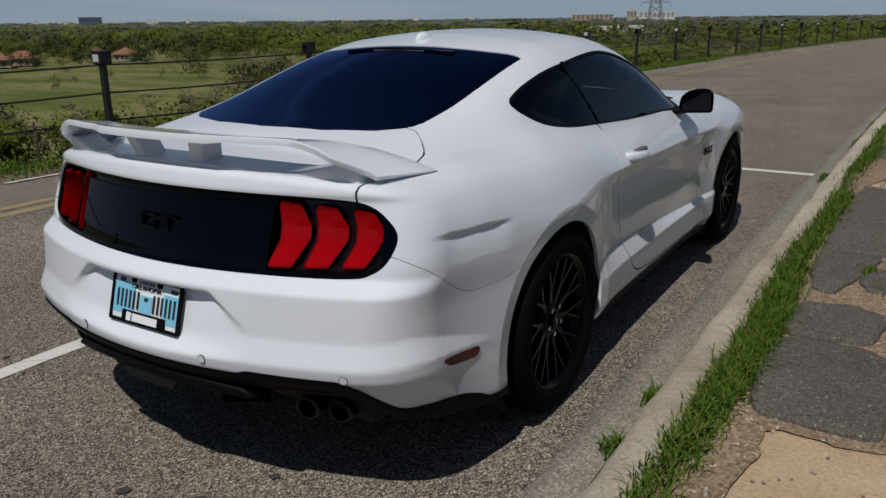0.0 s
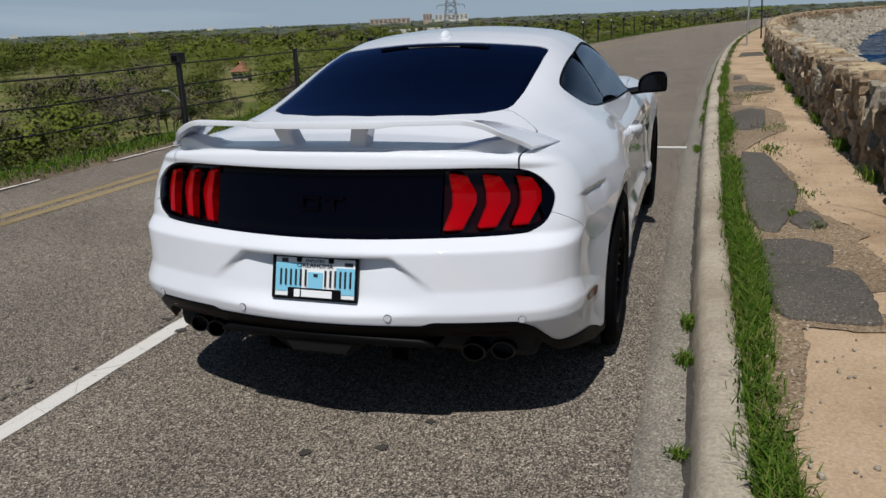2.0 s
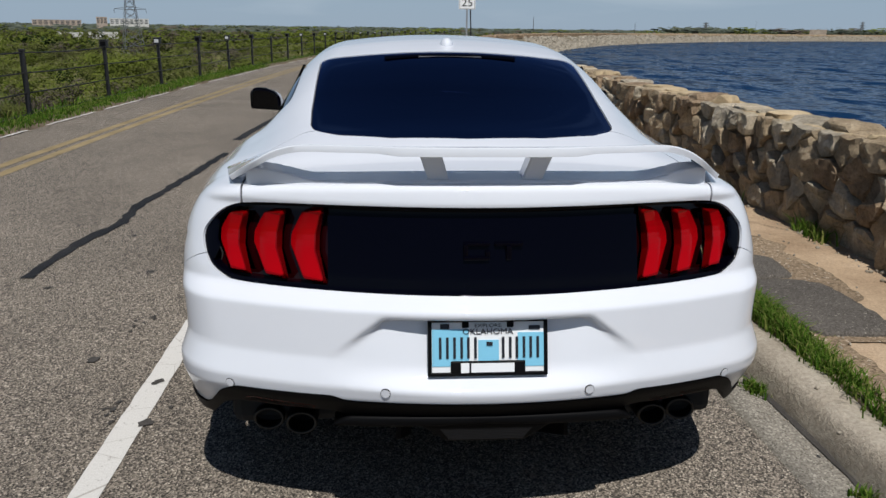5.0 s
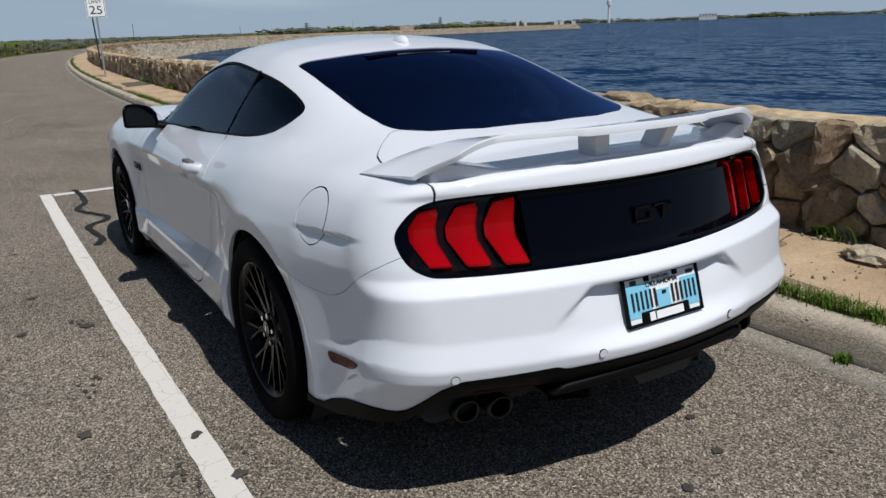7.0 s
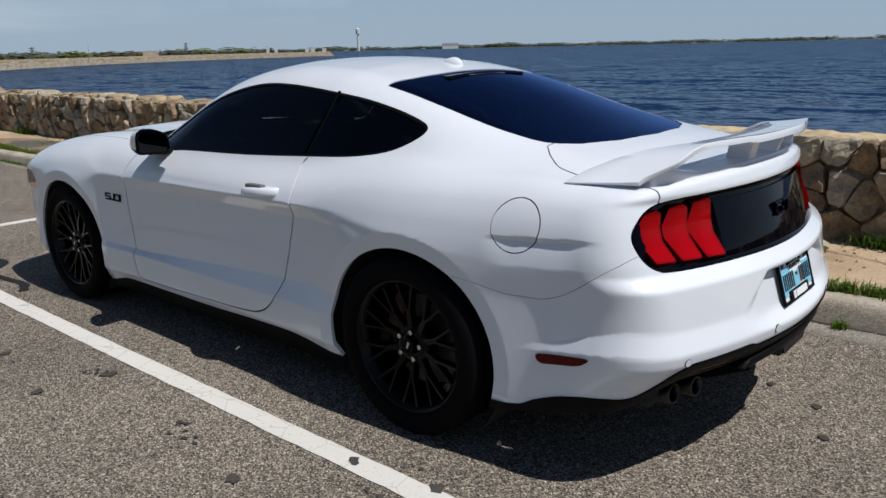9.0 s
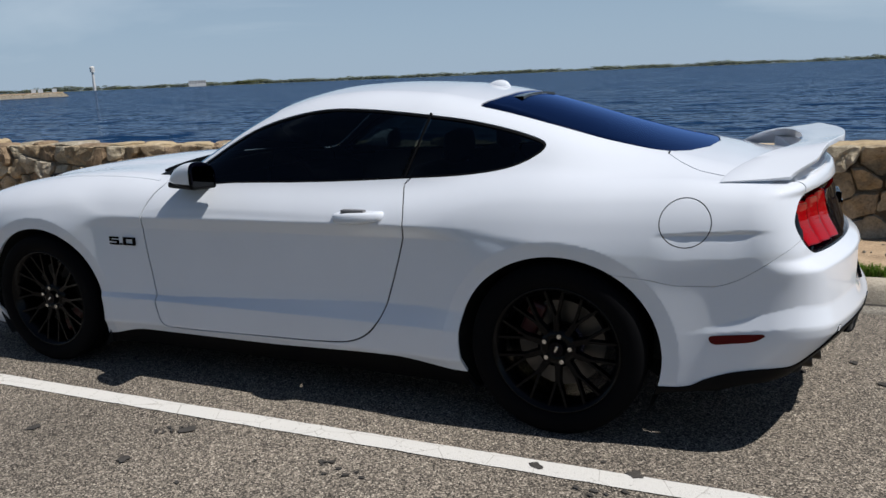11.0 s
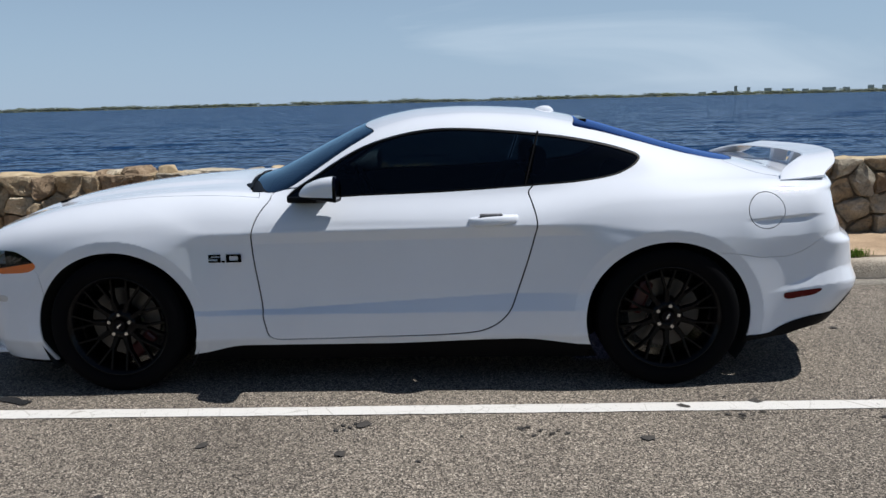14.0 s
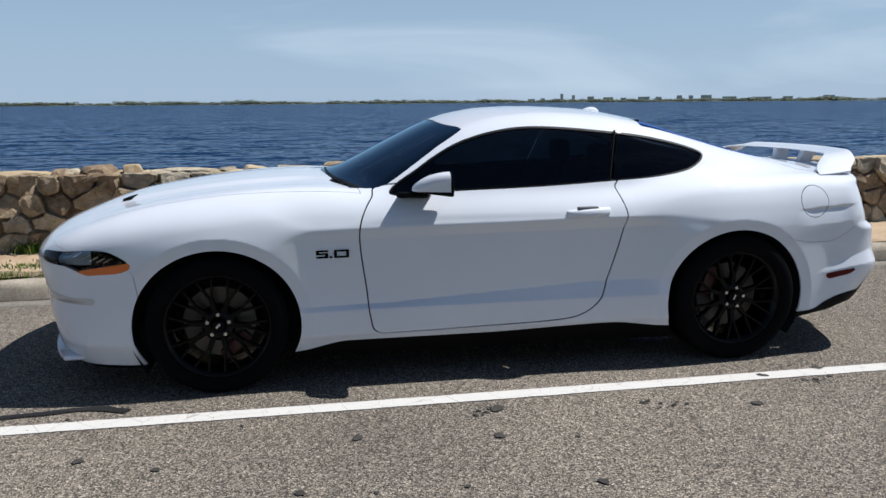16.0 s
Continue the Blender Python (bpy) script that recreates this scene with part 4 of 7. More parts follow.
# headlight innards
for s in (-1, 1):
    for k in range(6):
        at_, out = seated((s * (0.76 + 0.018 * k), 3.345 - 0.028 * k, 0.685 - 0.002 * k))
        bm = bmesh.new()
        box(bm, 0, 0, 0, 0.05, 0.007, 0.010, 0.002, Matrix.Translation(at_ - out * 0.024) @ out.to_track_quat("Z", "Y").to_matrix().to_4x4() @ Matrix.Rotation(0.5, 4, "Z"))
        part("lamp_fin", bm, CHROME, car)

# door handles
for s in (-1, 1):
    def handle_field(p, s=s):
        x, y, z = p[:, 0] * s, (p[:, 1] - 0.845) / 0.125, p[:, 2] - 0.835 - 0.06 * (0.845 - p[:, 1])
        out = 0.885 + 0.062 * np.sqrt(np.clip(1 - y * y, 0, 1)) - 0.25 * np.clip(z, 0, 1)
        d = smax(x - out, np.abs(z) - 0.017 - 0.005 * (1 - y * y), 0.015)
        return smax(smax(d, np.abs(p[:, 1] - 0.845) - 0.125, 0.02), 0.86 - x, 0.01)

    lo, hi = sorted((s * 0.84, s * 0.97))
    handle = part("door_handle", solid(handle_field, (lo, 0.69, 0.79), (hi, 1.0, 0.88), 0.006), WHITE, car, "white door handle")
    # shade of the grip cup, put in as a grey block
    bm = bmesh.new()
    box(bm, s * 0.910, 0.855, 0.858, 0.030, 0.11, 0.020, 0.006)
    part("handle_recess", bm, material("handle shadow gap", (0.10, 0.10, 0.105), 0.5) if s < 0 else bpy.data.materials["handle shadow gap"], handle, "grey block for the shaded grip recess")

# side marker lamps
marker = np.array([(-0.752, 0.468), (-0.735, 0.469), (-0.565, 0.450), (-0.554, 0.443), (-0.563, 0.424), (-0.580, 0.418), (-0.690, 0.434), (-0.718, 0.443)])
marks = split(half, side_field(marker, -1))[0], split(half, side_field(marker, 1))[0]
for m in marks:
    part("side_marker", plate_of(pushed(m, 0.003), 0.008), DARK_RED, car, "dark red side marker lamp")

# reflectors in the lip under the rear bumper
for s in (-1, 1):
    strip_pts = np.array([(s * x, z) for x, z in ((0.46, 0.418), (0.64, 0.424), (0.665, 0.412), (0.645, 0.404), (0.47, 0.402))])
    piece = split(half, lambda v, strip_pts=strip_pts: np.where(v[:, 1] < -0.6, outline(v[:, 0], v[:, 2], strip_pts), 1.0))[0]
    part("reflector", plate_of(pushed(piece, 0.006), 0.008), DARK_RED, car, "dark red strip reflector")

# parking sensors
for x, y, z in ((-0.694, -0.974, 0.462), (-0.272, -1.104, 0.476), (0.272, -1.104, 0.476), (0.694, -0.974, 0.462)):
    at_, out = seated((x, y, z))
    aim = Matrix.Translation(at_) @ out.to_track_quat("Z", "Y").to_matrix().to_4x4()
    bm = bmesh.new()
    bmesh.ops.create_cone(bm, cap_ends=True, segments=20, radius1=0.0125, radius2=0.012, depth=0.006, matrix=aim)
    sensor = part("parking_sensor", bm, WHITE, car, "round white parking sensor")
    bm = bmesh.new()
    bmesh.ops.create_cone(bm, cap_ends=True, segments=20, radius1=0.0134, radius2=0.0134, depth=0.004, matrix=aim)
    part("sensor_ring", bm, GAP, sensor)

# number plate in its black frame; the number is bars
PLATE_M = Matrix.Translation((0, -1.066, 0.587)) @ Matrix.Rotation(radians(-16.0), 4, "X")


def on_plate(name, x, z, w, h, mat, parent, lift=0.0, lean=0.0, label=""):
    bm = bmesh.new()
    box(bm, x, -lift, z, w, 0.0022, h, 0, PLATE_M @ Matrix.Shear("XZ", 4, (lean, 0)))
    return part(name, bm, mat, parent, label)


plate = on_plate("number_plate", 0, 0, 0.302, 0.140, PLATE_WHITE, car, 0.004, label="pale blue and white number plate in a black frame")
bm = bmesh.new()
for x, z, w, h in ((0, 0.071, 0.318, 0.010), (0, -0.072, 0.318, 0.010), (-0.155, 0, 0.010, 0.15), (0.155, 0, 0.010, 0.15)):
    box(bm, x, -0.006, z, w, 0.012, h, 0.002, PLATE_M)
for x in (-0.06, 0.06):
    box(bm, x, -0.008, 0.060, 0.018, 0.010, 0.018, 0.003, PLATE_M)
box(bm, 0, -0.007, -0.055, 0.20, 0.010, 0.036, 0.004, PLATE_M)
part("plate_frame", bm, SATIN, plate, "black plate frame")
on_plate("plate_field", -0.10, -0.002, 0.098, 0.098, PLATE_BLUE, plate, 0.006)
on_plate("plate_field", 0.115, -0.008, 0.07, 0.09, PLATE_BLUE, plate, 0.006)
on_plate("plate_field", 0.005, -0.012, 0.055, 0.06, PLATE_BLUE, plate, 0.0062, 0.5)
for x in (-0.118, -0.080, -0.043, 0.050, 0.087, 0.124):
    for dx in (-0.0095, 0.0095):
        on_plate("number_bar", x + dx, -0.002, 0.0070, 0.056, PLATE_INK, plate, 0.009)
on_plate("number_bar", 0.004, 0.008, 0.016, 0.010, PLATE_INK, plate, 0.009)
on_plate("dealer_bar", 0.012, -0.055, 0.115, 0.024, PLATE_WHITE, plate, 0.0135)
on_plate("dealer_mark", -0.062, -0.055, 0.022, 0.026, PLATE_WHITE, plate, 0.0135)
on_plate("sticker_bar", -0.115, 0.055, 0.024, 0.014, PLATE_INK, plate, 0.007)
on_plate("sticker_bar", 0.125, 0.050, 0.03, 0.011, PLATE_INK, plate, 0.007)


def lettering(name, text, size, m, mat, parent, depth=0.001, stretch=1.0, bold=0.0):
    cu = bpy.data.curves.new(name, "FONT")
    cu.offset = bold
    cu.body, cu.size, cu.extrude, cu.align_x, cu.align_y = text, size, depth, "CENTER", "CENTER"
    tmp = bpy.data.objects.new(name, cu)
    me = bpy.data.meshes.new_from_object(tmp)
    bpy.data.objects.remove(tmp)
    me.transform(Matrix.Diagonal((stretch, 1, 1, 1)))
    me.transform(m)
    me.materials.append(mat)
    ob = new(name, me)
    ob.parent = parent
    return ob


UP = Matrix.Rotation(radians(90), 4, "X")
lettering("plate_words", "EXPLORE", 0.013, PLATE_M @ Matrix.Translation((0, -0.0075, 0.056)) @ UP, PLATE_INK, plate, stretch=1.35)
lettering("plate_words", "OKLAHOMA", 0.021, PLATE_M @ Matrix.Translation((0, -0.0075, 0.040)) @ UP, PLATE_INK, plate, stretch=1.15)
# wing badge in squared strokes, and rear letters
BADGE = {"five": [(-0.046, 0.019, 0.050, 0.011), (-0.065, 0.011, 0.012, 0.022), (-0.046, 0.001, 0.050, 0.011), (-0.027, -0.009, 0.012, 0.020), (-0.046, -0.019, 0.050, 0.011)],
         "point": [(-0.010, -0.019, 0.012, 0.011)],
         "nought": [(0.034, 0.019, 0.062, 0.011), (0.034, -0.019, 0.062, 0.011), (0.009, 0.0, 0.012, 0.040), (0.059, 0.0, 0.012, 0.040)]}
for s in (-1, 1):
    at_, out = seated((s * 0.90, 2.155, 0.672))
    face = Matrix.Translation(at_ + out * 0.002) @ Matrix.Rotation(radians(90 * s), 4, "Z") @ Matrix.Rotation(radians(-2), 4, "X")
    for strokes in BADGE.values():
        bm = bmesh.new()
        for x, z, w, h in strokes:
            box(bm, x * 1.18, 0, z * 0.80, w * 1.18, 0.008, h * 0.85, 0.0012, face @ Matrix.Shear("XZ", 4, (0.15, 0)))
        part("wing_badge", bm, GLOSS, car, "black badge on the front wing")
for x, w in ((-0.028, 0.07), (0.058, 0.075)):
    bm = bmesh.new()
    zt = 0.833
    box(bm, x, -0.9925, zt + 0.018, w, 0.02, 0.010, 0.002)
    if x < 0:
        box(bm, x, -1.0035, zt - 0.018, w, 0.02, 0.010, 0.002)
        box(bm, x - w / 2 + 0.006, -0.9975, zt, 0.012, 0.02, 0.04, 0.002)
        box(bm, x + w / 2 - 0.006, -0.9995, zt - 0.009, 0.012, 0.02, 0.022, 0.002)
    else:
        box(bm, x, -0.9985, zt - 0.004, 0.014, 0.02, 0.04, 0.002)
    part("rear_emblem", bm, GLOSS, car, "black emblem on the black rear panel")

# diffuser, exhausts, lower lamp
diffuser_field = lambda p: smax(smax(p[:, 2] - 0.402 + 0.10 * np.abs(p[:, 0]) ** 2, 0.374 - 0.05 * np.abs(p[:, 0]) - p[:, 2], 0.01),
                                smax(smax(-(p[:, 1] + 1.105 - 0.29 * p[:, 0] ** 2), p[:, 1] + 0.80, 0.01), np.abs(p[:, 0]) - 0.36 - 1.3 * (0.402 - p[:, 2]), 0.01), 0.015)
part("diffuser", solid(diffuser_field, (-0.5, -1.14, 0.27), (0.5, -0.75, 0.42), 0.009), SATIN, car, "satin black rear diffuser")
for x in (-0.22, 0.22):
    bm = bmesh.new()
    lean = 0.15
    box(bm, 0, 0, 0, 0.014, 0.24, 0.11, 0.004, Matrix.Translation((x, -0.90, 0.285)) @ Matrix.Shear("XZ", 4, (-lean if x > 0 else lean, -0.5)))
    part("diffuser_fin", bm, SATIN, car, "black diffuser fin")
lamp_frame = lambda p: smax(smax(np.abs(p[:, 2] - 0.345) - 0.036, np.abs(p[:, 0]) - 0.150 - 1.2 * (p[:, 2] - 0.345), 0.01), np.abs(p[:, 1] + 1.045 + 0.3 * (p[:, 2] - 0.345)) - 0.040, 0.01)
vent = part("lower_lamp", solid(lamp_frame, (-0.28, -1.12, 0.29), (0.28, -0.95, 0.40), 0.007), SATIN, car, "black lower rear lamp frame")
bm = bmesh.new()
for k in range(9):
    z = 0.326 + 0.0045 * k
    box(bm, 0, -1.083, z, 0.205 + 0.007 * k, 0.012, 0.0030)
part("lamp_ribs", bm, material("ribbed smoked lens", (0.012, 0.012, 0.013), 0.35, spec=0.25), vent, "ribbed smoked lens")
for x in (-0.612, -0.515, 0.515, 0.612):
    bm = bmesh.new()
    prof = [(0.034, 0.0), (0.040, 0.0), (0.042, 0.012), (0.042, 0.22), (0.038, 0.22), (0.036, 0.02), (0.034, 0.0)]
    n = 28
    rings = [[bm.verts.new((x + r * 1.08 * math.cos(a), -0.955 + 0.3 * (x * x - 0.22) + d + 0.10 * r * math.sin(a), 0.306 + r * 0.80 * math.sin(a))) for a in np.linspace(0, 2 * math.pi, n, False)] for r, d in prof[:-1]]
    for a, b in zip(rings, rings[1:] + rings[:1]):
        for k in range(n):
            bm.faces.new((a[k], a[(k + 1) % n], b[(k + 1) % n], b[k]))
    bmesh.ops.recalc_face_normals(bm, faces=bm.faces)
    tip = smooth(part("exhaust_tip", bm, material("exhaust steel", (0.05, 0.047, 0.043), 0.4, metal=1.0) if x < -0.6 else bpy.data.materials["exhaust steel"], car, "dark steel exhaust tip"))
    bm = bmesh.new()
    rod(bm, (x, -0.88 + 0.3 * (x * x - 0.22), 0.306), (x, -0.87 + 0.3 * (x * x - 0.22), 0.306), 0.036, 0.036, 16)
    part("exhaust_bore", bm, GAP, tip)
bm = bmesh.new()
box(bm, 0, -0.60, 0.35, 1.45, 0.55, 0.16, 0.03)
box(bm, 0, 1.35, 0.20, 1.55, 1.85, 0.10, 0.02)
box(bm, 0, 3.2, 0.24, 1.35, 0.5, 0.16, 0.02)
part("underbody", bm, material("underbody", (0.012, 0.012, 0.012), 0.85), car, "dark underbody")

# wheel arch liners
for s in (-1, 1):
    for ya, za in AXLES:
        bm = bmesh.new()
        prev = None
        for a in np.linspace(radians(-35), radians(215), 30):
            y, z = ya + 0.395 * math.cos(a) * ARCH_WIDE, za + 0.39 * math.sin(a)
            ring = [bm.verts.new((s * 0.885, y, z)), bm.verts.new((s * 0.50, y, z))]
            if prev:
                bm.faces.new((prev[0], prev[1], ring[1], ring[0]))
            prev = ring
        c = bm.verts.new((s * 0.50, ya, za))
        rim_v = [v for v in bm.verts if abs(abs(v.co.x) - 0.50) < 1e-6 and v is not c]
        for a, b in zip(rim_v, rim_v[1:]):
            bm.faces.new((a, b, c))
        part("arch_liner", bm, bpy.data.materials["underbody"], car, "black wheel arch liner")


# wheels
def lathe(prof, n, bm=None, close=True):
    """A ring turned about the x axis from (x, radius) pairs."""
    bm = bm or bmesh.new()
    rings = [[bm.verts.new((x, r * math.cos(a), r * math.sin(a))) for a in np.linspace(0, 2 * math.pi, n, False)] for x, r in prof]
    for a, b in zip(rings, rings[1:] + (rings[:1] if close else [])):
        for k in range(n):
            bm.faces.new((a[k], a[(k + 1) % n], b[(k + 1) % n], b[k]))
    bmesh.ops.recalc_face_normals(bm, faces=bm.faces)
    return bm


def spoke(bm, a0, r0, a1, r1, w0, w1, x0, x1, deep=0.028):
    """A tapered spoke between two polar points of the wheel's face, x outward."""
    p = [Vector((x0, r0 * math.cos(a0), r0 * math.sin(a0))), Vector((x1, r1 * math.cos(a1), r1 * math.sin(a1)))]
    way = (p[1] - p[0]).normalized()
    across = Vector((1, 0, 0)).cross(way).normalized()
    vs = []
    for q, w in zip(p, (w0, w1)):
        for sx, sd in ((-1, -deep), (1, -deep), (0.75, 0.0), (-0.75, 0.0)):
            vs.append(bm.verts.new(q + across * (w / 2 * sx) + Vector((sd, 0, 0))))
    for k in range(4):
        bm.faces.new((vs[k], vs[(k + 1) % 4], vs[4 + (k + 1) % 4], vs[4 + k]))
    bm.faces.new((vs[3], vs[2], vs[1], vs[0]))
    bm.faces.new(vs[4:])


def make_wheel(radius, width):
    """A wheel at the origin whose outer face looks along +x; the face lies at x = 0."""
    hub = lathe([(-0.010, 0.232), (0.004, 0.247), (0.008, 0.252), (0.0, 0.258), (-width + 0.03, 0.258), (-width + 0.03, 0.225), (-0.06, 0.220)], 64)
    lathe([(-0.060, 0.018), (-0.030, 0.020), (-0.026, 0.055), (-0.034, 0.078), (-0.09, 0.082), (-0.09, 0.018)], 40, hub)
    wheel = smooth(part("wheel", hub, RIM, None, "gloss black multi-spoke alloy wheel"))
    tyre = [(-0.004, 0.250), (0.012, 0.262), (0.022, 0.285), (0.018, radius - 0.022), (0.004, radius - 0.006), (-0.02, radius)]
    tread = []
    for k in range(4):
        x = -0.045 - (width - 0.09) * k / 3.0
        tread += [(x + 0.006, radius), (x + 0.005, radius - 0.007), (x - 0.005, radius - 0.007), (x - 0.006, radius)]
    back = [(-width + 0.02, radius - 0.004), (-width - 0.01, radius - 0.03), (-width - 0.012, 0.29), (-width + 0.02, 0.25)]
    smooth(part("tyre", lathe(tyre + tread + back, 72), RUBBER, wheel, "black rubber tyre"))
    for k in range(10):
        a = 2 * math.pi * k / 10 + 0.11
        bm = bmesh.new()
        spoke(bm, a, 0.066, a, 0.135, 0.032, 0.026, -0.030, -0.022)
        for d in (-1, 1):
            spoke(bm, a + d * 0.03, 0.128, a + d * 0.155, 0.242, 0.013, 0.013, -0.022, -0.006)
        part("spoke", bm, RIM, wheel)
    for k in range(5):
        a = 2 * math.pi * k / 5 + 0.5
        y, z = 0.054 * math.cos(a), 0.054 * math.sin(a)
        bm = bmesh.new()
        rod(bm, (-0.034, y, z), (-0.014, y, z), 0.0105, 0.0095, 6)
        part("lug_nut", bm, CHROME, wheel, "chrome lug nut")
    bm = bmesh.new()
    rod(bm, (-0.04, 0, 0), (-0.012, 0, 0), 0.033, 0.030, 24)
    cap = part("hub_cap", bm, GLOSS, wheel, "black hub cap")
    bm = bmesh.new()
    box(bm, -0.011, 0.0, 0.002, 0.003, 0.009, 0.028, 0.001)
    part("cap_mark", bm, CHROME, cap)
    part("brake_disc", lathe([(-0.105, 0.09), (-0.105, 0.175), (-0.13, 0.175), (-0.13, 0.09)], 40), STEEL, wheel, "steel brake disc")
    bm = bmesh.new()
    box(bm, -0.11, -0.14, 0.03, 0.07, 0.07, 0.17, 0.015)
    part("brake_caliper", bm, CALIPER, wheel, "dark red brake caliper")
    return wheel


rear = make_wheel(0.345, 0.265)
fore = make_wheel(0.340, 0.245)
for first, ya, z, x in ((rear, 0.0, 0.343, 0.915), (fore, 2.72, 0.338, 0.905)):
    for s in (-1, 1):
        turn = Matrix.Translation((s * x, ya, z)) @ Matrix.Rotation(0 if s > 0 else math.pi, 4, "Z") @ Matrix.Rotation(0.4 * s + ya, 4, "X")
        ob = copy_thing(first, turn) if s > 0 else first
        if s < 0:
            first.matrix_basis = turn
        ob.parent = car

# bonnet vents, wipers, front trim
for s in (-1, 1):
    bm = bmesh.new()
    at_, out = seated((s * 0.31, 3.19, 0.88))
    m = Matrix.Translation(at_) @ Matrix.Rotation(radians(-16), 4, "X") @ Matrix.Rotation(radians(8 * s), 4, "Z")
    box(bm, 0, 0, 0, 0.10, 0.05, 0.012, 0.004, m)
    part("bonnet_vent", bm, SATIN, car, "small black bonnet vent")
    bm = bmesh.new()
    for k in range(7):
        x0 = s * 0.02 + (-0.62 + 0.10 * k)
        rod(bm, (x0, 2.155 - 0.2 * x0 * x0, 1.014 - 0.07 * x0 * x0), (x0 + 0.10, 2.155 - 0.2 * (x0 + 0.10) ** 2, 1.014 - 0.07 * (x0 + 0.10) ** 2), 0.007, 0.007, 6)
    part("wiper", bm, SATIN, car, "black windscreen wiper")
bm = bmesh.new()
rings = []
for x in np.linspace(-0.70, 0.70, 29):
    y, z = 2.125 - 0.20 * x * x, 0.998 - 0.07 * x * x
    rings.append([bm.verts.new((x, y + dy, z + dz)) for dy, dz in ((-0.065, -0.006), (0.065, -0.006), (0.065, 0.006), (0.0, 0.012), (-0.065, 0.006))])
for a, b in zip(rings, rings[1:]):
    for k in range(5):
        bm.faces.new((a[k], a[(k + 1) % 5], b[(k + 1) % 5], b[k]))
bm.faces.new(rings[0][::-1])
bm.faces.new(rings[-1])
bmesh.ops.recalc_face_normals(bm, faces=bm.faces)
part("cowl_panel", bm, SATIN, car, "black cowl panel below the windscreen")
fog = rounded([(3.29, 0.497), (3.40, 0.50), (3.56, 0.53), (3.60, 0.515), (3.52, 0.478), (3.38, 0.464), (3.29, 0.466)], 3)
for s in (-1, 1):
    piece = split(half, side_field(fog, s, 0.2))[0]
    part("front_side_lamp", plate_of(pushed(piece, 0.003), 0.01), SILVER, car, "silver front side lamp strip")
splitter = lambda p: smax(smax(np.abs(p[:, 2] - 0.165 - 0.10 * np.clip(np.abs(p[:, 0]) - 0.6, 0, 1)) - 0.012, p[:, 1] - 3.655 + 0.31 * p[:, 0] ** 2, 0.01), smax(3.30 - p[:, 1], np.abs(p[:, 0]) - 0.78, 0.01), 0.01)
part("front_splitter", solid(splitter, (-0.9, 3.25, 0.12), (0.9, 3.76, 0.24), 0.011), WHITE, car, "white front splitter lip")

# cabin: seats, dash, steering wheel
bm = bmesh.new()
box(bm, 0, 1.85, 0.80, 1.35, 0.40, 0.22, 0.06)
part("dashboard", bm, CABIN, car, "black dashboard")
for x, y, wide in ((-0.36, 0.95, 0.50), (0.36, 0.95, 0.50), (0.0, 0.30, 1.0)):
    bm = bmesh.new()
    box(bm, x, y + 0.1, 0.47, wide, 0.50, 0.20, 0.06)
    box(bm, 0, 0, 0, wide, 0.14, 0.55, 0.06, Matrix.Translation((x, y - 0.2, 0.75)) @ Matrix.Rotation(radians(18), 4, "X"))
    if wide < 0.6:
        box(bm, x, y - 0.36, 1.08, 0.24, 0.09, 0.15, 0.04)
    smooth(part("seat", bm, CABIN, car, "black cabin seat"))
bm = lathe([(0.012 * math.cos(a), 0.175 + 0.012 * math.sin(a)) for a in np.linspace(0, 2 * math.pi, 8, False)], 32)
bmesh.ops.transform(bm, matrix=Matrix.Translation((-0.37, 1.50, 0.90)) @ Matrix.Rotation(radians(68), 4, "X") @ Matrix.Rotation(radians(90), 4, "Y"), verts=bm.verts)
smooth(part("steering_wheel", bm, CABIN, car, "black steering wheel"))


# ---- the place: the road runs along the crest of a dam that bends to the right ----
BEND = 420.0


def along(s, d, z=0.0):
    """A place s metres along the road and d to the right of the car's line."""
    if s <= 0:
        return (d, s, z)
    a = s / BEND
    return (BEND - (BEND - d) * math.cos(a), (BEND - d) * math.sin(a), z)


def along_np(s, d):
    a = np.clip(s, 0, None) / BEND
    return BEND - (BEND - d) * np.cos(a), np.where(s <= 0, s, (BEND - d) * np.sin(a))


def mesh_np(name, verts, faces, mats, slots=None, parent=None, flat=True, ways=None, **tags):
    """A mesh object from arrays: faces of one size each (n x 3 or n x 4)."""
    me = bpy.data.meshes.new(name)
    n, k = faces.shape
    me.vertices.add(len(verts))
    me.vertices.foreach_set("co", np.ascontiguousarray(verts, np.float32).ravel())
    me.loops.add(n * k)
    me.loops.foreach_set("vertex_index", faces.astype(np.int32).ravel())
    me.polygons.add(n)
    me.polygons.foreach_set("loop_start", np.arange(0, n * k, k, dtype=np.int32))
    for m in mats if isinstance(mats, (list, tuple)) else [mats]:
        me.materials.append(m)
    if slots is not None:
        me.polygons.foreach_set("material_index", slots.astype(np.int32))
    me.polygons.foreach_set("use_smooth", [not flat] * n)
    if ways is not None:
        me.attributes.new("crown_normal", "FLOAT_VECTOR", "POINT").data.foreach_set("vector", np.ascontiguousarray(ways, np.float32).ravel())
    me.update(calc_edges=True)
    me.validate()
    ob = new(name, me)
    ob.parent = parent
    return tagged(ob, **tags)


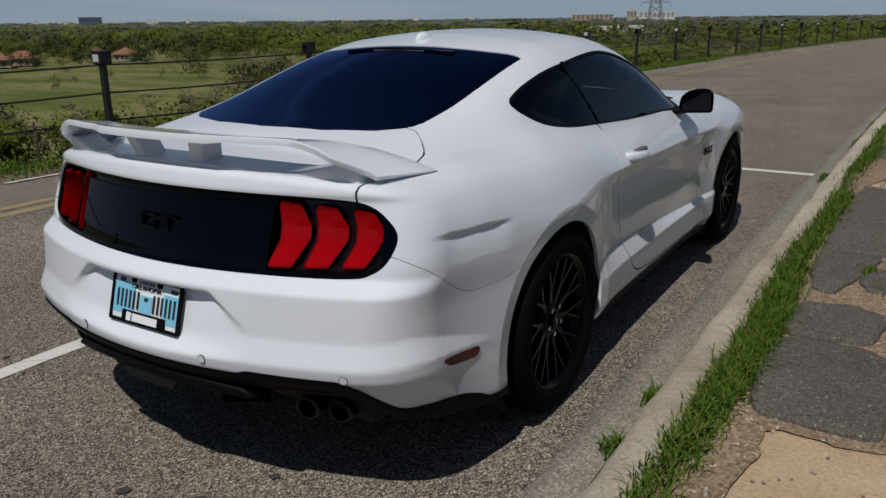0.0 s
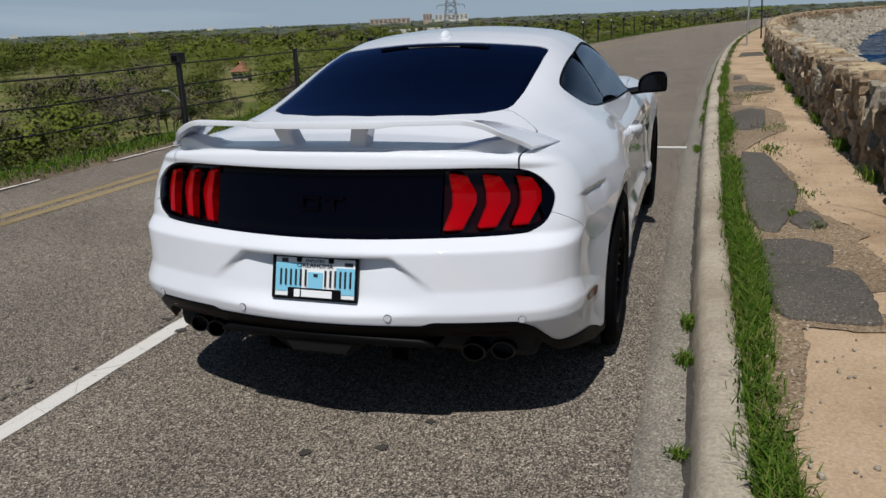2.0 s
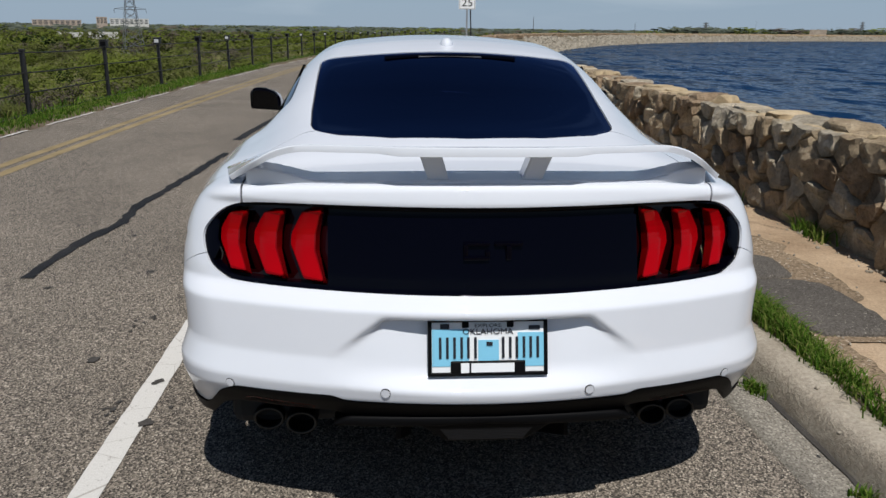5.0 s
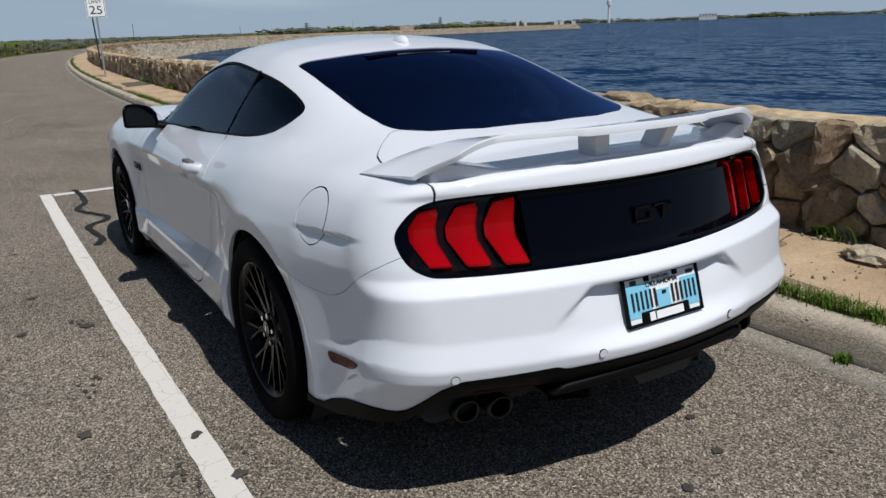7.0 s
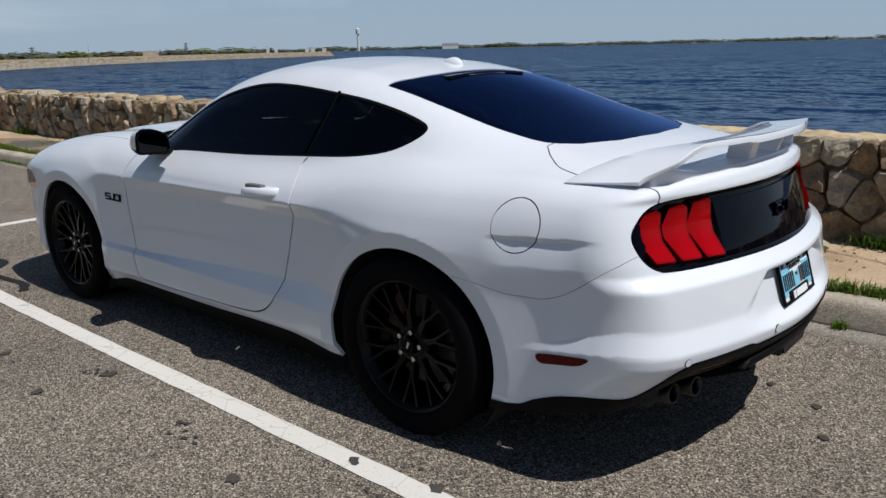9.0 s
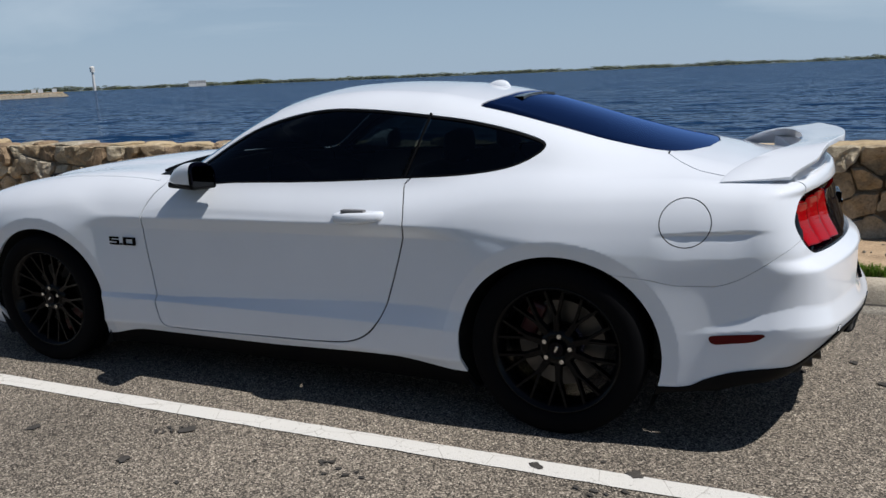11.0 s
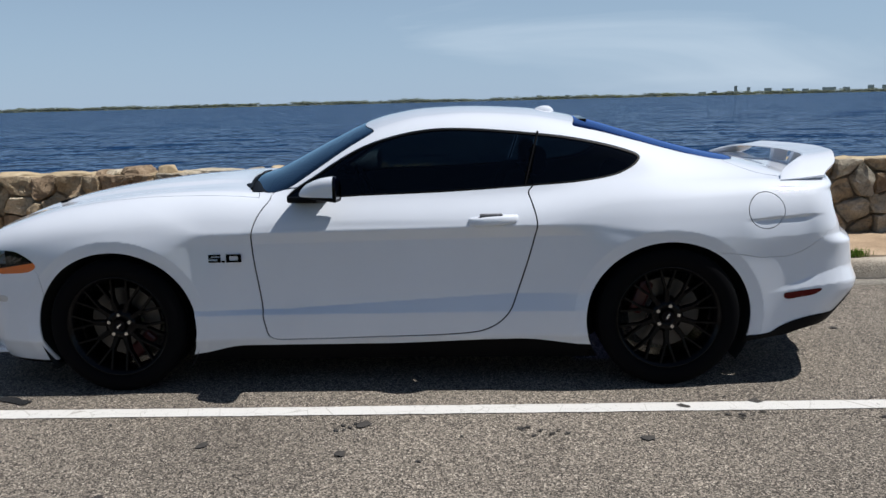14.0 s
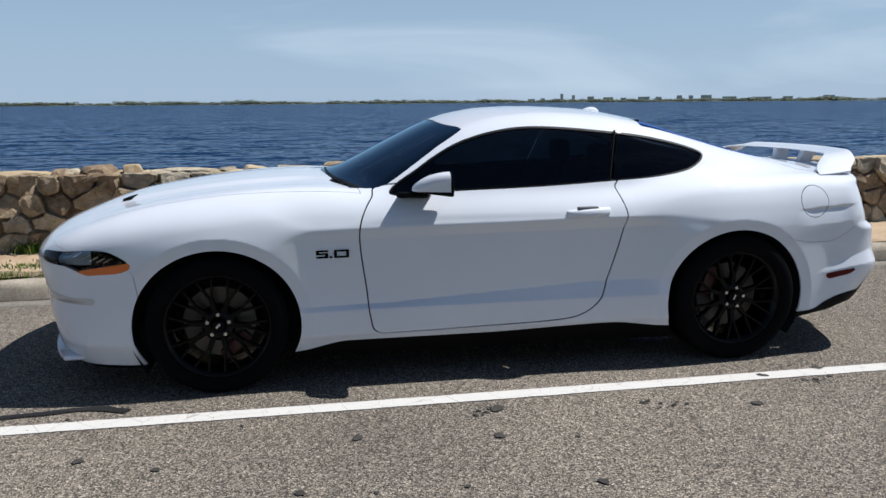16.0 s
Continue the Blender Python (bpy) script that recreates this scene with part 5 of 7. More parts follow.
def strip(name, stations, section, mat, wave=0.0, **tags):
    """A ribbon along the road: section is (d, z) pairs swept through the stations."""
    sec = np.array(section, float)
    s = np.array(stations, float)
    S, D = np.meshgrid(s, sec[:, 0], indexing="ij")
    Z = np.broadcast_to(sec[:, 1], S.shape).copy()
    if wave:
        for i in range(S.shape[0]):
            for j in range(S.shape[1]):
                v = Vector((S[i, j] * 0.9, D[i, j] * 3, 0.3))
                Z[i, j] += wave * noise.fractal(v * 2.2, 1.0, 2.0, 4)
                D[i, j] += wave * noise.fractal(v * 1.7 + Vector((7, 1, 3)), 1.0, 2.0, 4)
    X, Y = along_np(S, D)
    a, b = S.shape
    idx = np.arange(a * b).reshape(a, b)
    f = np.stack([idx[:-1, :-1], idx[:-1, 1:], idx[1:, 1:], idx[1:, :-1]], -1).reshape(-1, 4)
    return mesh_np(name, np.stack([X, Y, Z], -1).reshape(-1, 3), f, mat, flat=False, kind="structure", **tags)


FAR = [-60, -30, -15, -8, -4] + list(np.arange(-2, 40, 1.0)) + list(np.arange(40, 120, 4.0)) + list(np.arange(120, 612, 12.0))
NEAR_STATIONS = [-60, -30, -15, -9] + list(np.arange(-6, 16, 0.06)) + list(np.arange(16, 60, 0.5))
strip("road", FAR, [(-5.24, -0.01), (-5.1, 0.0), (-2.0, 0.0), (1.06, 0.0), (1.10, -0.02)], ASPHALT, label="worn grey-brown asphalt road with exposed aggregate", category="road")
strip("gutter", [-60, -30, -15] + list(np.arange(-8, 40, 0.2)) + FAR[47:], [(1.06, -0.03), (1.064, 0.004), (1.15, 0.006), (1.30, 0.003)], GUTTER, 0.003, label="concrete gutter strip beside the kerb", category="gutter")
strip("kerb", NEAR_STATIONS + FAR[52:], [(1.235, -0.03), (1.247, 0.02), (1.258, 0.082), (1.272, 0.112), (1.296, 0.127), (1.33, 0.133), (1.37, 0.134), (1.412, 0.130), (1.424, 0.05)], KERB, 0.014, label="weathered concrete kerb", category="kerb")
strip("pavement", NEAR_STATIONS + FAR[52:], [(1.40, 0.0), (1.41, 0.095), (1.46, 0.105), (1.535, 0.112), (1.56, 0.128), (1.8, 0.130), (2.1, 0.132), (2.4, 0.135), (2.58, 0.135), (2.8, 0.13)], WALKWAY, 0.006, label="cracked tan concrete pavement with worn patches", category="pavement")
strip("kerb_soil", NEAR_STATIONS, [(1.415, 0.09), (1.425, 0.122), (1.48, 0.126), (1.53, 0.124), (1.565, 0.110)], EARTH, 0.012, label="dark soil between the kerb and the pavement", category="soil")
strip("verge", [-60, -30, -15] + list(np.arange(-10, 60, 0.5)) + FAR[52:], [(-5.22, -0.03), (-5.28, 0.02), (-5.6, 0.02), (-5.95, -0.03), (-6.4, -0.14), (-8.0, -0.55)], EARTH, 0.03, label="earth verge under the grass", category="verge")
strip("dam_slope", [-900, -400, -150] + FAR, [(-7.2, -0.25), (-9.0, -0.9), (-20, -4.6), (-32, -8.6), (-42, -11.4), (-50, -12.3), (-56, -12.9)], MEADOW, 0.15, label="grassy slope of the dam", category="slope")
strip("wall_core", [-60, -30, -12] + list(np.arange(-6, 60, 1.0)) + FAR[52:], [(2.56, 0.10), (2.56, 0.72), (2.96, 0.74), (2.98, -0.9)], STONES[2], 0.012, label="mortar core of the stone wall", category="wall")
strip("bank", [-900, -300] + FAR, [(2.9, 0.16), (3.5, 0.06), (5.4, -1.0), (9.0, -3.3), (13.0, -6.5)], BANK, 0.12, label="stony earth bank on the lake side", category="bank")


def ribbon(name, pts, width, mat, z=0.004, jag=0.0, **tags):
    """A flat band of paint or tar on the road through (d, s) points."""
    c = [Vector(p) for p in pts]
    out = []
    n = 14
    for i in range(len(c) - 1):
        a, b = c[max(i - 1, 0)], c[i]
        e, f = c[i + 1], c[min(i + 2, len(c) - 1)]
        m = max(4, int((e - b).length / 0.08)) if jag else n
        for t in np.arange(m) / m:
            out.append(0.5 * (2 * b + (e - a) * t + (2 * a - 5 * b + 4 * e - f) * t * t + (3 * b - a - 3 * e + f) * t ** 3))
    out.append(c[-1])
    verts, faces = [], []
    for i, p in enumerate(out):
        way = (out[min(i + 1, len(out) - 1)] - out[max(i - 1, 0)]).normalized()
        side = Vector((way.y, -way.x))
        w = [width / 2 * (1 + jag * 0.5 * (random.random() - 0.5) * 2) for k in (0, 1)]
        verts += [along(*(p + side * w[0]).yx, z), along(*(p - side * w[1]).yx, z)]
        if i:
            k = 2 * i
            faces.append((k - 2, k - 1, k + 1, k))
    me = bpy.data.meshes.new(name)
    me.from_pydata(verts, [], faces)
    me.materials.append(mat)
    return tagged(new(name, me), kind="structure", **tags)


ribbon("parking_line", [(-1.19, -9), (-1.195, -4), (-1.202, -1), (-1.208, 1), (-1.215, 3), (-1.217, 5.42)], 0.098, LINE, 0.004, 0.10, label="worn white parking line", category="road marking")
ribbon("parking_line", [(-1.15, 5.34), (0.0, 5.36), (1.09, 5.37)], 0.11, LINE, 0.004, 0.10, label="worn white parking line", category="road marking")
for d in (-4.00, -4.22):
    ribbon("centre_line", [(d, -40 if k == 0 else 0 + 30 * (k - 1)) for k in range(16)], 0.12, YELLOW, 0.004, 0.12, label="faded yellow centre line", category="road marking")
for k in range(24):
    s0 = -1.0 + 2.3 * k + 0.4 * random.random()
    ribbon("edge_line", [(-5.225, s0), (-5.225, s0 + 1.3 + random.random() * 0.8)], 0.045, LINE, 0.006, 0.9, label="broken pale edge of the road", category="road marking")
ribbon("kerb_dirt", [(1.238, -8), (1.234, -3), (1.240, 0), (1.234, 2), (1.238, 5), (1.235, 12), (1.235, 30)], 0.028, STAIN, 0.0085, 0.9, label="dark dirt along the kerb foot", category="dirt")
ribbon("tar_seam", [(-2.33, 1.4), (-2.30, 2.2), (-2.22, 2.72), (-2.27, 3.3), (-2.21, 4.2), (-2.14, 6.05)], 0.085, TAR, 0.005, 0.7, label="black tar crack seal", category="crack seal")
ribbon("tar_seam", [(-2.24, 7.1), (-2.17, 8.65), (-2.08, 10.8)], 0.11, TAR, 0.005, 0.7, label="black tar crack seal", category="crack seal")
ribbon("tar_seam", [(-5.2, 12.4), (-3.5, 12.8), (-2.1, 12.7), (-0.5, 13.3), (1.0, 13.6)], 0.05, TAR, 0.005, 0.7, label="black tar crack seal", category="crack seal")
ribbon("tar_seam", [(-0.96, 5.5), (-0.94, 4.85), (-1.04, 4.45), (-0.87, 4.0), (-1.05, 3.75), (-1.02, 3.3), (-1.09, 3.12)], 0.055, TAR, 0.006, 0.6, label="black tar crack seal", category="crack seal")
ribbon("tar_seam", [(-4.6, 17.5), (-3.0, 17.9), (-2.2, 18.9), (-1.5, 19.0)], 0.09, TAR, 0.005, 0.9, label="black tar crack seal", category="crack seal")


def blot(bm, d, s, r, stretch=1.0, turn=0.0, z=0.005):
    ring = []
    for k in range(11):
        a = 2 * math.pi * k / 11
        q = r * (0.65 + 0.6 * random.random())
        x, y = q * math.cos(a) * stretch, q * math.sin(a)
        ring.append(bm.verts.new(along(s + x * math.sin(turn) + y * math.cos(turn), d + x * math.cos(turn) - y * math.sin(turn), z)))
    bm.faces.new(ring)


STAINS = [(-1.59, 3.2, 0.03), (-1.72, 2.88, 0.025), (-1.57, 2.09, 0.035), (-1.66, 1.5, 0.04), (-1.39, 1.5, 0.06), (-2.13, 1.22, 0.03), (-2.01, 2.33, 0.03), (-1.54, 0.23, 0.04), (-1.45, 0.69, 0.06),
          (-2.88, 1.4, 0.08), (-1.42, -0.98, 0.10), (-1.3, -0.28, 0.07), (0.34, -0.92, 0.03), (-0.02, -1.23, 0.03), (0.23, -1.13, 0.03), (-1.2, 0.0, 0.035), (-1.37, 1.44, 0.05), (-1.15, -0.35, 0.04), (0.04, -0.91, 0.022)]
for d, s, r in STAINS:
    bm = bmesh.new()
    if r <= 0.05:
        blot(bm, d, s, r * 0.62, 1.0 + 0.5 * random.random(), random.random() * 3, 0.0062)
    else:
        turn = random.random() * 3
        for k in range(7):
            q = random.gauss(0, r * 0.9)
            blot(bm, d + q * math.cos(turn) + random.gauss(0, r * 0.3), s - q * math.sin(turn) + random.gauss(0, r * 0.3), random.uniform(0.004, 0.011), 1.8, turn, 0.0056 + 0.0001 * k)
    tagged(part("tar_spot", bm, STAIN), "dark tar spot on the asphalt", "stain", "tar spots on the road", "structure")
bm = bmesh.new()
for k in range(260):
    blot(bm, random.uniform(-4.6, 1.0), random.uniform(-3.0, 12.0), random.uniform(0.003, 0.010), 1 + random.random(), random.random() * 3, 0.0054)
tagged(part("tar_specks", bm, STAIN), "scattered small tar specks on the asphalt", "stain", kind="stuff")

# old asphalt slabs let into the pavement
SLABS = [[(1.53, 0.46), (1.575, 0.77), (1.90, 0.80), (1.99, 0.70), (2.01, 0.45), (1.99, 0.05), (1.93, 0.02), (1.60, 0.04)],
         [(1.575, 0.81), (1.555, 1.0), (1.59, 1.25), (1.80, 1.31), (1.95, 1.21), (1.92, 0.95), (1.90, 0.84)],
         [(1.60, 1.48), (1.69, 1.43), (1.80, 1.85), (1.865, 2.20), (1.55, 2.22), (1.55, 1.80)],
         [(1.55, 2.25), (1.87, 2.23), (1.93, 2.74), (1.90, 3.02), (1.535, 3.0)],
         [(1.535, 3.03), (1.895, 3.05), (1.84, 3.7), (1.79, 4.19), (1.60, 4.24), (1.56, 3.7)],
         [(1.77, 1.72), (1.83, 1.92), (1.91, 2.01), (1.97, 1.85), (1.99, 1.64), (1.85, 1.55)],
         [(1.56, 5.75), (1.74, 5.7), (1.9, 6.0), (1.93, 6.7), (1.97, 7.6), (1.80, 7.8), (1.55, 7.3), (1.57, 6.4)],
         [(1.62, 10.0), (2.1, 10.2), (2.28, 10.5), (2.1, 11.1), (1.85, 11.3), (1.62, 10.9)],
         [(1.62, 12.2), (1.8, 12.5), (1.78, 13.3), (1.66, 13.4)],
         [(1.72, 20.0), (2.4, 20.4), (2.35, 22.3), (1.8, 22.0)]]


def ragged(pts, seed, cut=0.03, amount=0.012):
    """An outline with clipped corners and a broken edge."""
    p = np.array(pts, float)
    q = random.Random(seed)
    out = []
    for a, b in zip(p, np.roll(p, -1, 0)):
        far_ = np.linalg.norm(b - a)
        n = max(3, int(far_ / 0.035))
        for k in range(n):
            t = (cut + (far_ - 2 * cut) * k / (n - 1)) / far_ if far_ > 3 * cut else (k + 0.5) / n
            c = a + (b - a) * t
            j = noise.noise((c[0] * 13, c[1] * 13, seed)) + 0.5 * noise.noise((c[0] * 37, c[1] * 37, seed))
            out.append(c + amount * j * np.array((1.0, 1.0)) + np.array((q.gauss(0, 0.0015), q.gauss(0, 0.0015))))
    return np.array(out)


for i, pts in enumerate(SLABS):
    ring = ragged(pts, i)
    cx, cy = ring.mean(0)
    bm = bmesh.new()
    levels = []
    high = 0.157 if i < 6 else 0.145
    for inset, z in ((0.0, 0.120), (0.0, high - 0.010), (0.010, high - 0.002), (0.045, high + 0.001), (0.12, high + 0.002)):
        row = []
        for x, y in ring:
            w = Vector((cx - x, cy - y))
            step_in = min(inset * (0.6 + 0.8 * abs(noise.noise((x * 21, y * 21, i)))), w.length * 0.8)
            x2, y2 = x + w.x / w.length * step_in, y + w.y / w.length * step_in
            row.append(bm.verts.new(along(y2, x2, z + 0.006 * noise.noise((x2 * 6, y2 * 6, 2)) + 0.003 * noise.noise((x2 * 25, y2 * 25, 4)))))
        levels.append(row)
    for a, b in zip(levels, levels[1:]):
        for k in range(len(a)):
            bm.faces.new((a[k], a[(k + 1) % len(a)], b[(k + 1) % len(a)], b[k]))
    mid = bm.verts.new(along(cy, cx, high + 0.003))
    for k in range(len(levels[-1])):
        bm.faces.new((levels[-1][k], levels[-1][(k + 1) % len(levels[-1])], mid))
    bmesh.ops.recalc_face_normals(bm, faces=bm.faces)
    tagged(smooth(part("asphalt_slab", bm, SLAB)), "dark worn asphalt slab in the tan pavement", "slab", "asphalt slabs in the pavement", "structure")
for i, pts in enumerate([[(1.44, -0.9), (1.56, -0.95), (1.64, -0.5), (1.68, -0.02), (1.95, -0.04), (2.2, 0.0), (2.2, 0.12), (1.95, 0.2), (1.7, 0.4), (1.44, 0.4)],
                         [(1.44, 0.3), (1.7, 0.3), (2.1, 0.5), (2.16, 0.95), (2.10, 1.35), (2.2, 1.5), (2.1, 1.7), (1.95, 2.1), (1.92, 2.6), (1.95, 3.3), (1.85, 3.9), (1.75, 4.3), (1.5, 4.4), (1.44, 2.4)],
                         [(1.44, 4.3), (1.6, 4.3), (1.85, 5.2), (2.1, 5.8), (2.15, 7.4), (1.9, 8.1), (1.44, 8.2)],
                         [(1.44, 8.2), (1.7, 8.3), (1.8, 9.5), (2.2, 10.0), (2.3, 11.3), (1.9, 12.0), (1.85, 13.6), (1.5, 14.0)]]):
    ring = ragged(pts, 40 + i, 0.03, 0.022)
    bm = bmesh.new()
    bmesh.ops.triangulate(bm, faces=[bm.faces.new([bm.verts.new(along(y, x, 0.1375 + 0.0012 * i)) for x, y in ring])])
    for f in bm.faces:
        f.normal_update()
        if f.normal.z < 0:
            f.normal_flip()
    tagged(part("earth_patch", bm, GRAVEL), "bare gravelly earth between the pavement slabs", "earth patch", kind="structure")
for pts in ([(1.80, -1.75), (1.95, -1.35), (2.02, -1.1), (2.14, -0.9), (2.22, -0.62), (2.3, -0.5)], [(2.0, 0.0), (2.4, 0.12)], [(1.9, 5.2), (2.2, 5.0), (2.5, 5.3)], [(2.0, 2.3), (2.25, 2.1), (2.5, 1.6)]):
    ribbon("pavement_crack", [(x + 0.02 * noise.noise((x * 9, y * 9, 0)), y) for x, y in pts], 0.006, EARTH, 0.1402, 1.7, label="thin dark crack in the pavement", category="crack")
# ---- grass and weeds ----
def blades(name, spots, tall, wide, mat, **tags):
    """Grass: bent blades of two quads each at (x, y, z) spots."""
    p = np.array(spots, float)
    n = len(p)
    rng = np.random.default_rng(len(p))
    a = rng.uniform(0, 2 * np.pi, n)
    h = tall * rng.uniform(0.45, 1.25, n)
    lean = h * rng.uniform(0.1, 1.0, n)
    w = wide * rng.uniform(0.6, 1.3, n)
    dx, dy = np.cos(a), np.sin(a)
    sx, sy = -dy * w / 2, dx * w / 2
    rows = []
    for f, g, k in ((0.0, 0.0, 1.0), (0.6, 0.35, 0.75), (1.0, 1.0, 0.12)):
        cx, cy, cz = p[:, 0] + dx * lean * g, p[:, 1] + dy * lean * g, p[:, 2] + h * f * (1 - 0.25 * g)
        rows += [np.stack([cx - sx * k, cy - sy * k, cz], 1), np.stack([cx + sx * k, cy + sy * k, cz], 1)]
    v = np.stack(rows, 1).reshape(-1, 3)
    base = np.arange(n)[:, None] * 6
    f = np.concatenate([base + [0, 1, 3, 2], base + [2, 3, 5, 4]])
    return mesh_np(name, v, f, mat, kind="stuff", **tags)


rng = np.random.default_rng(5)


def clumps(n, s_range, d_of, spread, z, per):
    out = []
    for k in range(n):
        s = rng.uniform(*s_range)
        d = d_of(s)
        if d is None:
            continue
        for j in range(per):
            out.append(along(s + rng.normal(0, spread[1]), d + rng.normal(0, spread[0]), z))
    return out


def kerb_d(s):
    thick = 0.5 + 0.5 * math.sin(s * 1.9) * math.sin(s * 0.7 + 1)
    return None if rng.random() > 0.15 + 0.85 * thick * thick else 1.482 + 0.020 * math.sin(s * 2.3)


blades("kerb_grass", clumps(900, (-2.2, 1.7), kerb_d, (0.034, 0.045), 0.120, 30) + clumps(700, (1.7, 4.0), kerb_d, (0.034, 0.04), 0.120, 26) + clumps(1500, (4.0, 16), kerb_d, (0.036, 0.06), 0.118, 14) + clumps(900, (16, 60), kerb_d, (0.05, 0.1), 0.120, 10),
       0.078, 0.0065, GRASS, label="green grass growing between the kerb and the pavement", category="grass")
weeds = []
for d, s, n, r in ((1.225, 0.21, 260, 0.035), (1.215, -0.20, 160, 0.03), (1.21, -0.96, 60, 0.02), (1.20, 5.2, 200, 0.10), (1.22, 7.7, 240, 0.30), (1.22, 9.5, 260, 0.5), (1.22, 12, 260, 0.6), (1.24, 15, 260, 0.8), (1.24, 19, 260, 1.2)):
    weeds += [along(s + rng.normal(0, r), d + rng.normal(0, 0.018), 0.003) for k in range(n)]
for d, s, n, r in ((1.92, 1.65, 120, 0.05), (1.8, 1.9, 90, 0.04), (1.9, 2.6, 160, 0.12), (1.85, 4.45, 200, 0.15), (1.95, 5.9, 200, 0.2), (1.75, 9.3, 200, 0.3), (2.0, 10.4, 160, 0.25)):
    weeds += [along(s + rng.normal(0, r), d + rng.normal(0, r * 0.5), 0.128) for k in range(n)]
blades("pavement_weeds", weeds, 0.05, 0.008, GRASS, label="low weeds in the gutter and pavement cracks", category="weeds")
wall_weeds = []
for s, n in ((-0.9, 160), (-0.1, 40), (1.7, 120), (3.1, 90), (4.6, 160), (6.4, 160), (8.3, 220), (10.2, 260), (12.5, 220), (15, 260), (18, 260), (22, 260), (26, 260)):
    wall_weeds += [along(s + rng.normal(0, 0.10 + 0.01 * max(s, 0)), 2.46 + rng.normal(0, 0.03), 0.13) for k in range(n)]
blades("wall_weeds", wall_weeds, 0.13, 0.012, GRASS, label="tufts of weeds at the foot of the stone wall", category="weeds")
verge_spots = [along(s, d, 0.0 if d > -5.95 else -0.06) for s, d in zip(rng.uniform(-3, 26, 21000), rng.normal(-5.62, 0.26, 21000)) if -6.5 < d < -5.25]
verge_spots += [along(s, d, 0.0) for s, d in zip(rng.uniform(26, 110, 9000), rng.normal(-5.72, 0.3, 9000)) if -6.5 < d < -5.26]
blades("verge_grass", verge_spots, 0.105, 0.014, GRASS, label="rough green grass along the road edge", category="grass")
slope_spots = [along(s, d, -0.25 - 0.38 * max(0, -7.2 - d)) for s, d in zip(rng.uniform(-3, 60, 5000), rng.uniform(-12, -6.7, 5000))]
blades("slope_grass", slope_spots, 0.22, 0.03, GRASS, label="long grass on the dam slope", category="grass")


# ---- fence ----
def make_post(height, lamp):
    bm = bmesh.new()
    box(bm, 0, 0, height / 2 - 0.15, 0.065, 0.065, height + 0.3, 0.006)
    box(bm, 0, 0, 0.01, 0.16, 0.16, 0.03, 0.005)
    ob = part("fence_post", bm, POST, None, "black steel fence post with cable rails", "fence post", "fence along the road")
    bm = bmesh.new()
    if lamp:
        box(bm, 0, 0, height + 0.045, 0.15, 0.15, 0.13, 0.010)
        box(bm, 0, 0, height + 0.115, 0.165, 0.165, 0.018, 0.006)
        cap = part("post_lamp", bm, POST, ob, "black square post lamp")
        bm = bmesh.new()
        box(bm, 0.0, -0.077, height + 0.045, 0.10, 0.006, 0.08, 0.002)
        part("lamp_panel", bm, material("pale lamp lens", (0.45, 0.46, 0.47), 0.3) if lamp == 1 else SATIN, cap)
    else:
        box(bm, 0, 0, height + 0.01, 0.085, 0.085, 0.03, 0.006)
        part("post_cap", bm, POST, ob, "flat black post cap")
    return ob


POST_H, POST_GAP, POST_D = 1.08, 3.37, -6.02
kinds = [make_post(POST_H, 1), make_post(POST_H, 2), make_post(POST_H, 0)]
first_used = [False] * 3
for k in range(-2, 34):
    s = 3.05 + POST_GAP * k
    which = (0, 1, 2, 1, 0, 1)[k % 6]
    m = Matrix.Translation(along(s, POST_D, -0.08)) @ Matrix.Rotation(-max(s, 0) / BEND + random.gauss(0, 0.05), 4, "Z") @ Matrix.Rotation(random.gauss(0, 0.012), 4, "Y")
    if first_used[which]:
        copy_thing(kinds[which], m)
    else:
        kinds[which].matrix_basis = m
        first_used[which] = True
for j, z in enumerate((0.11, 0.43, 0.74, 1.05)):
    bm = bmesh.new()
    for k in range(-2, 33):
        s0 = 3.05 + POST_GAP * k
        pts = [Vector(along(s0 + POST_GAP * t, POST_D, -0.08 + z - 0.018 * math.sin(math.pi * t) * (1 + 0.5 * math.sin(k * 2.1 + j)))) for t in (0, 0.25, 0.5, 0.75, 1)]
        for a, b in zip(pts, pts[1:]):
            rod(bm, a, b, 0.011, 0.011, 5)
    part("fence_cable", bm, POST, None, "black steel fence cable", "fence cable", "fence along the road")


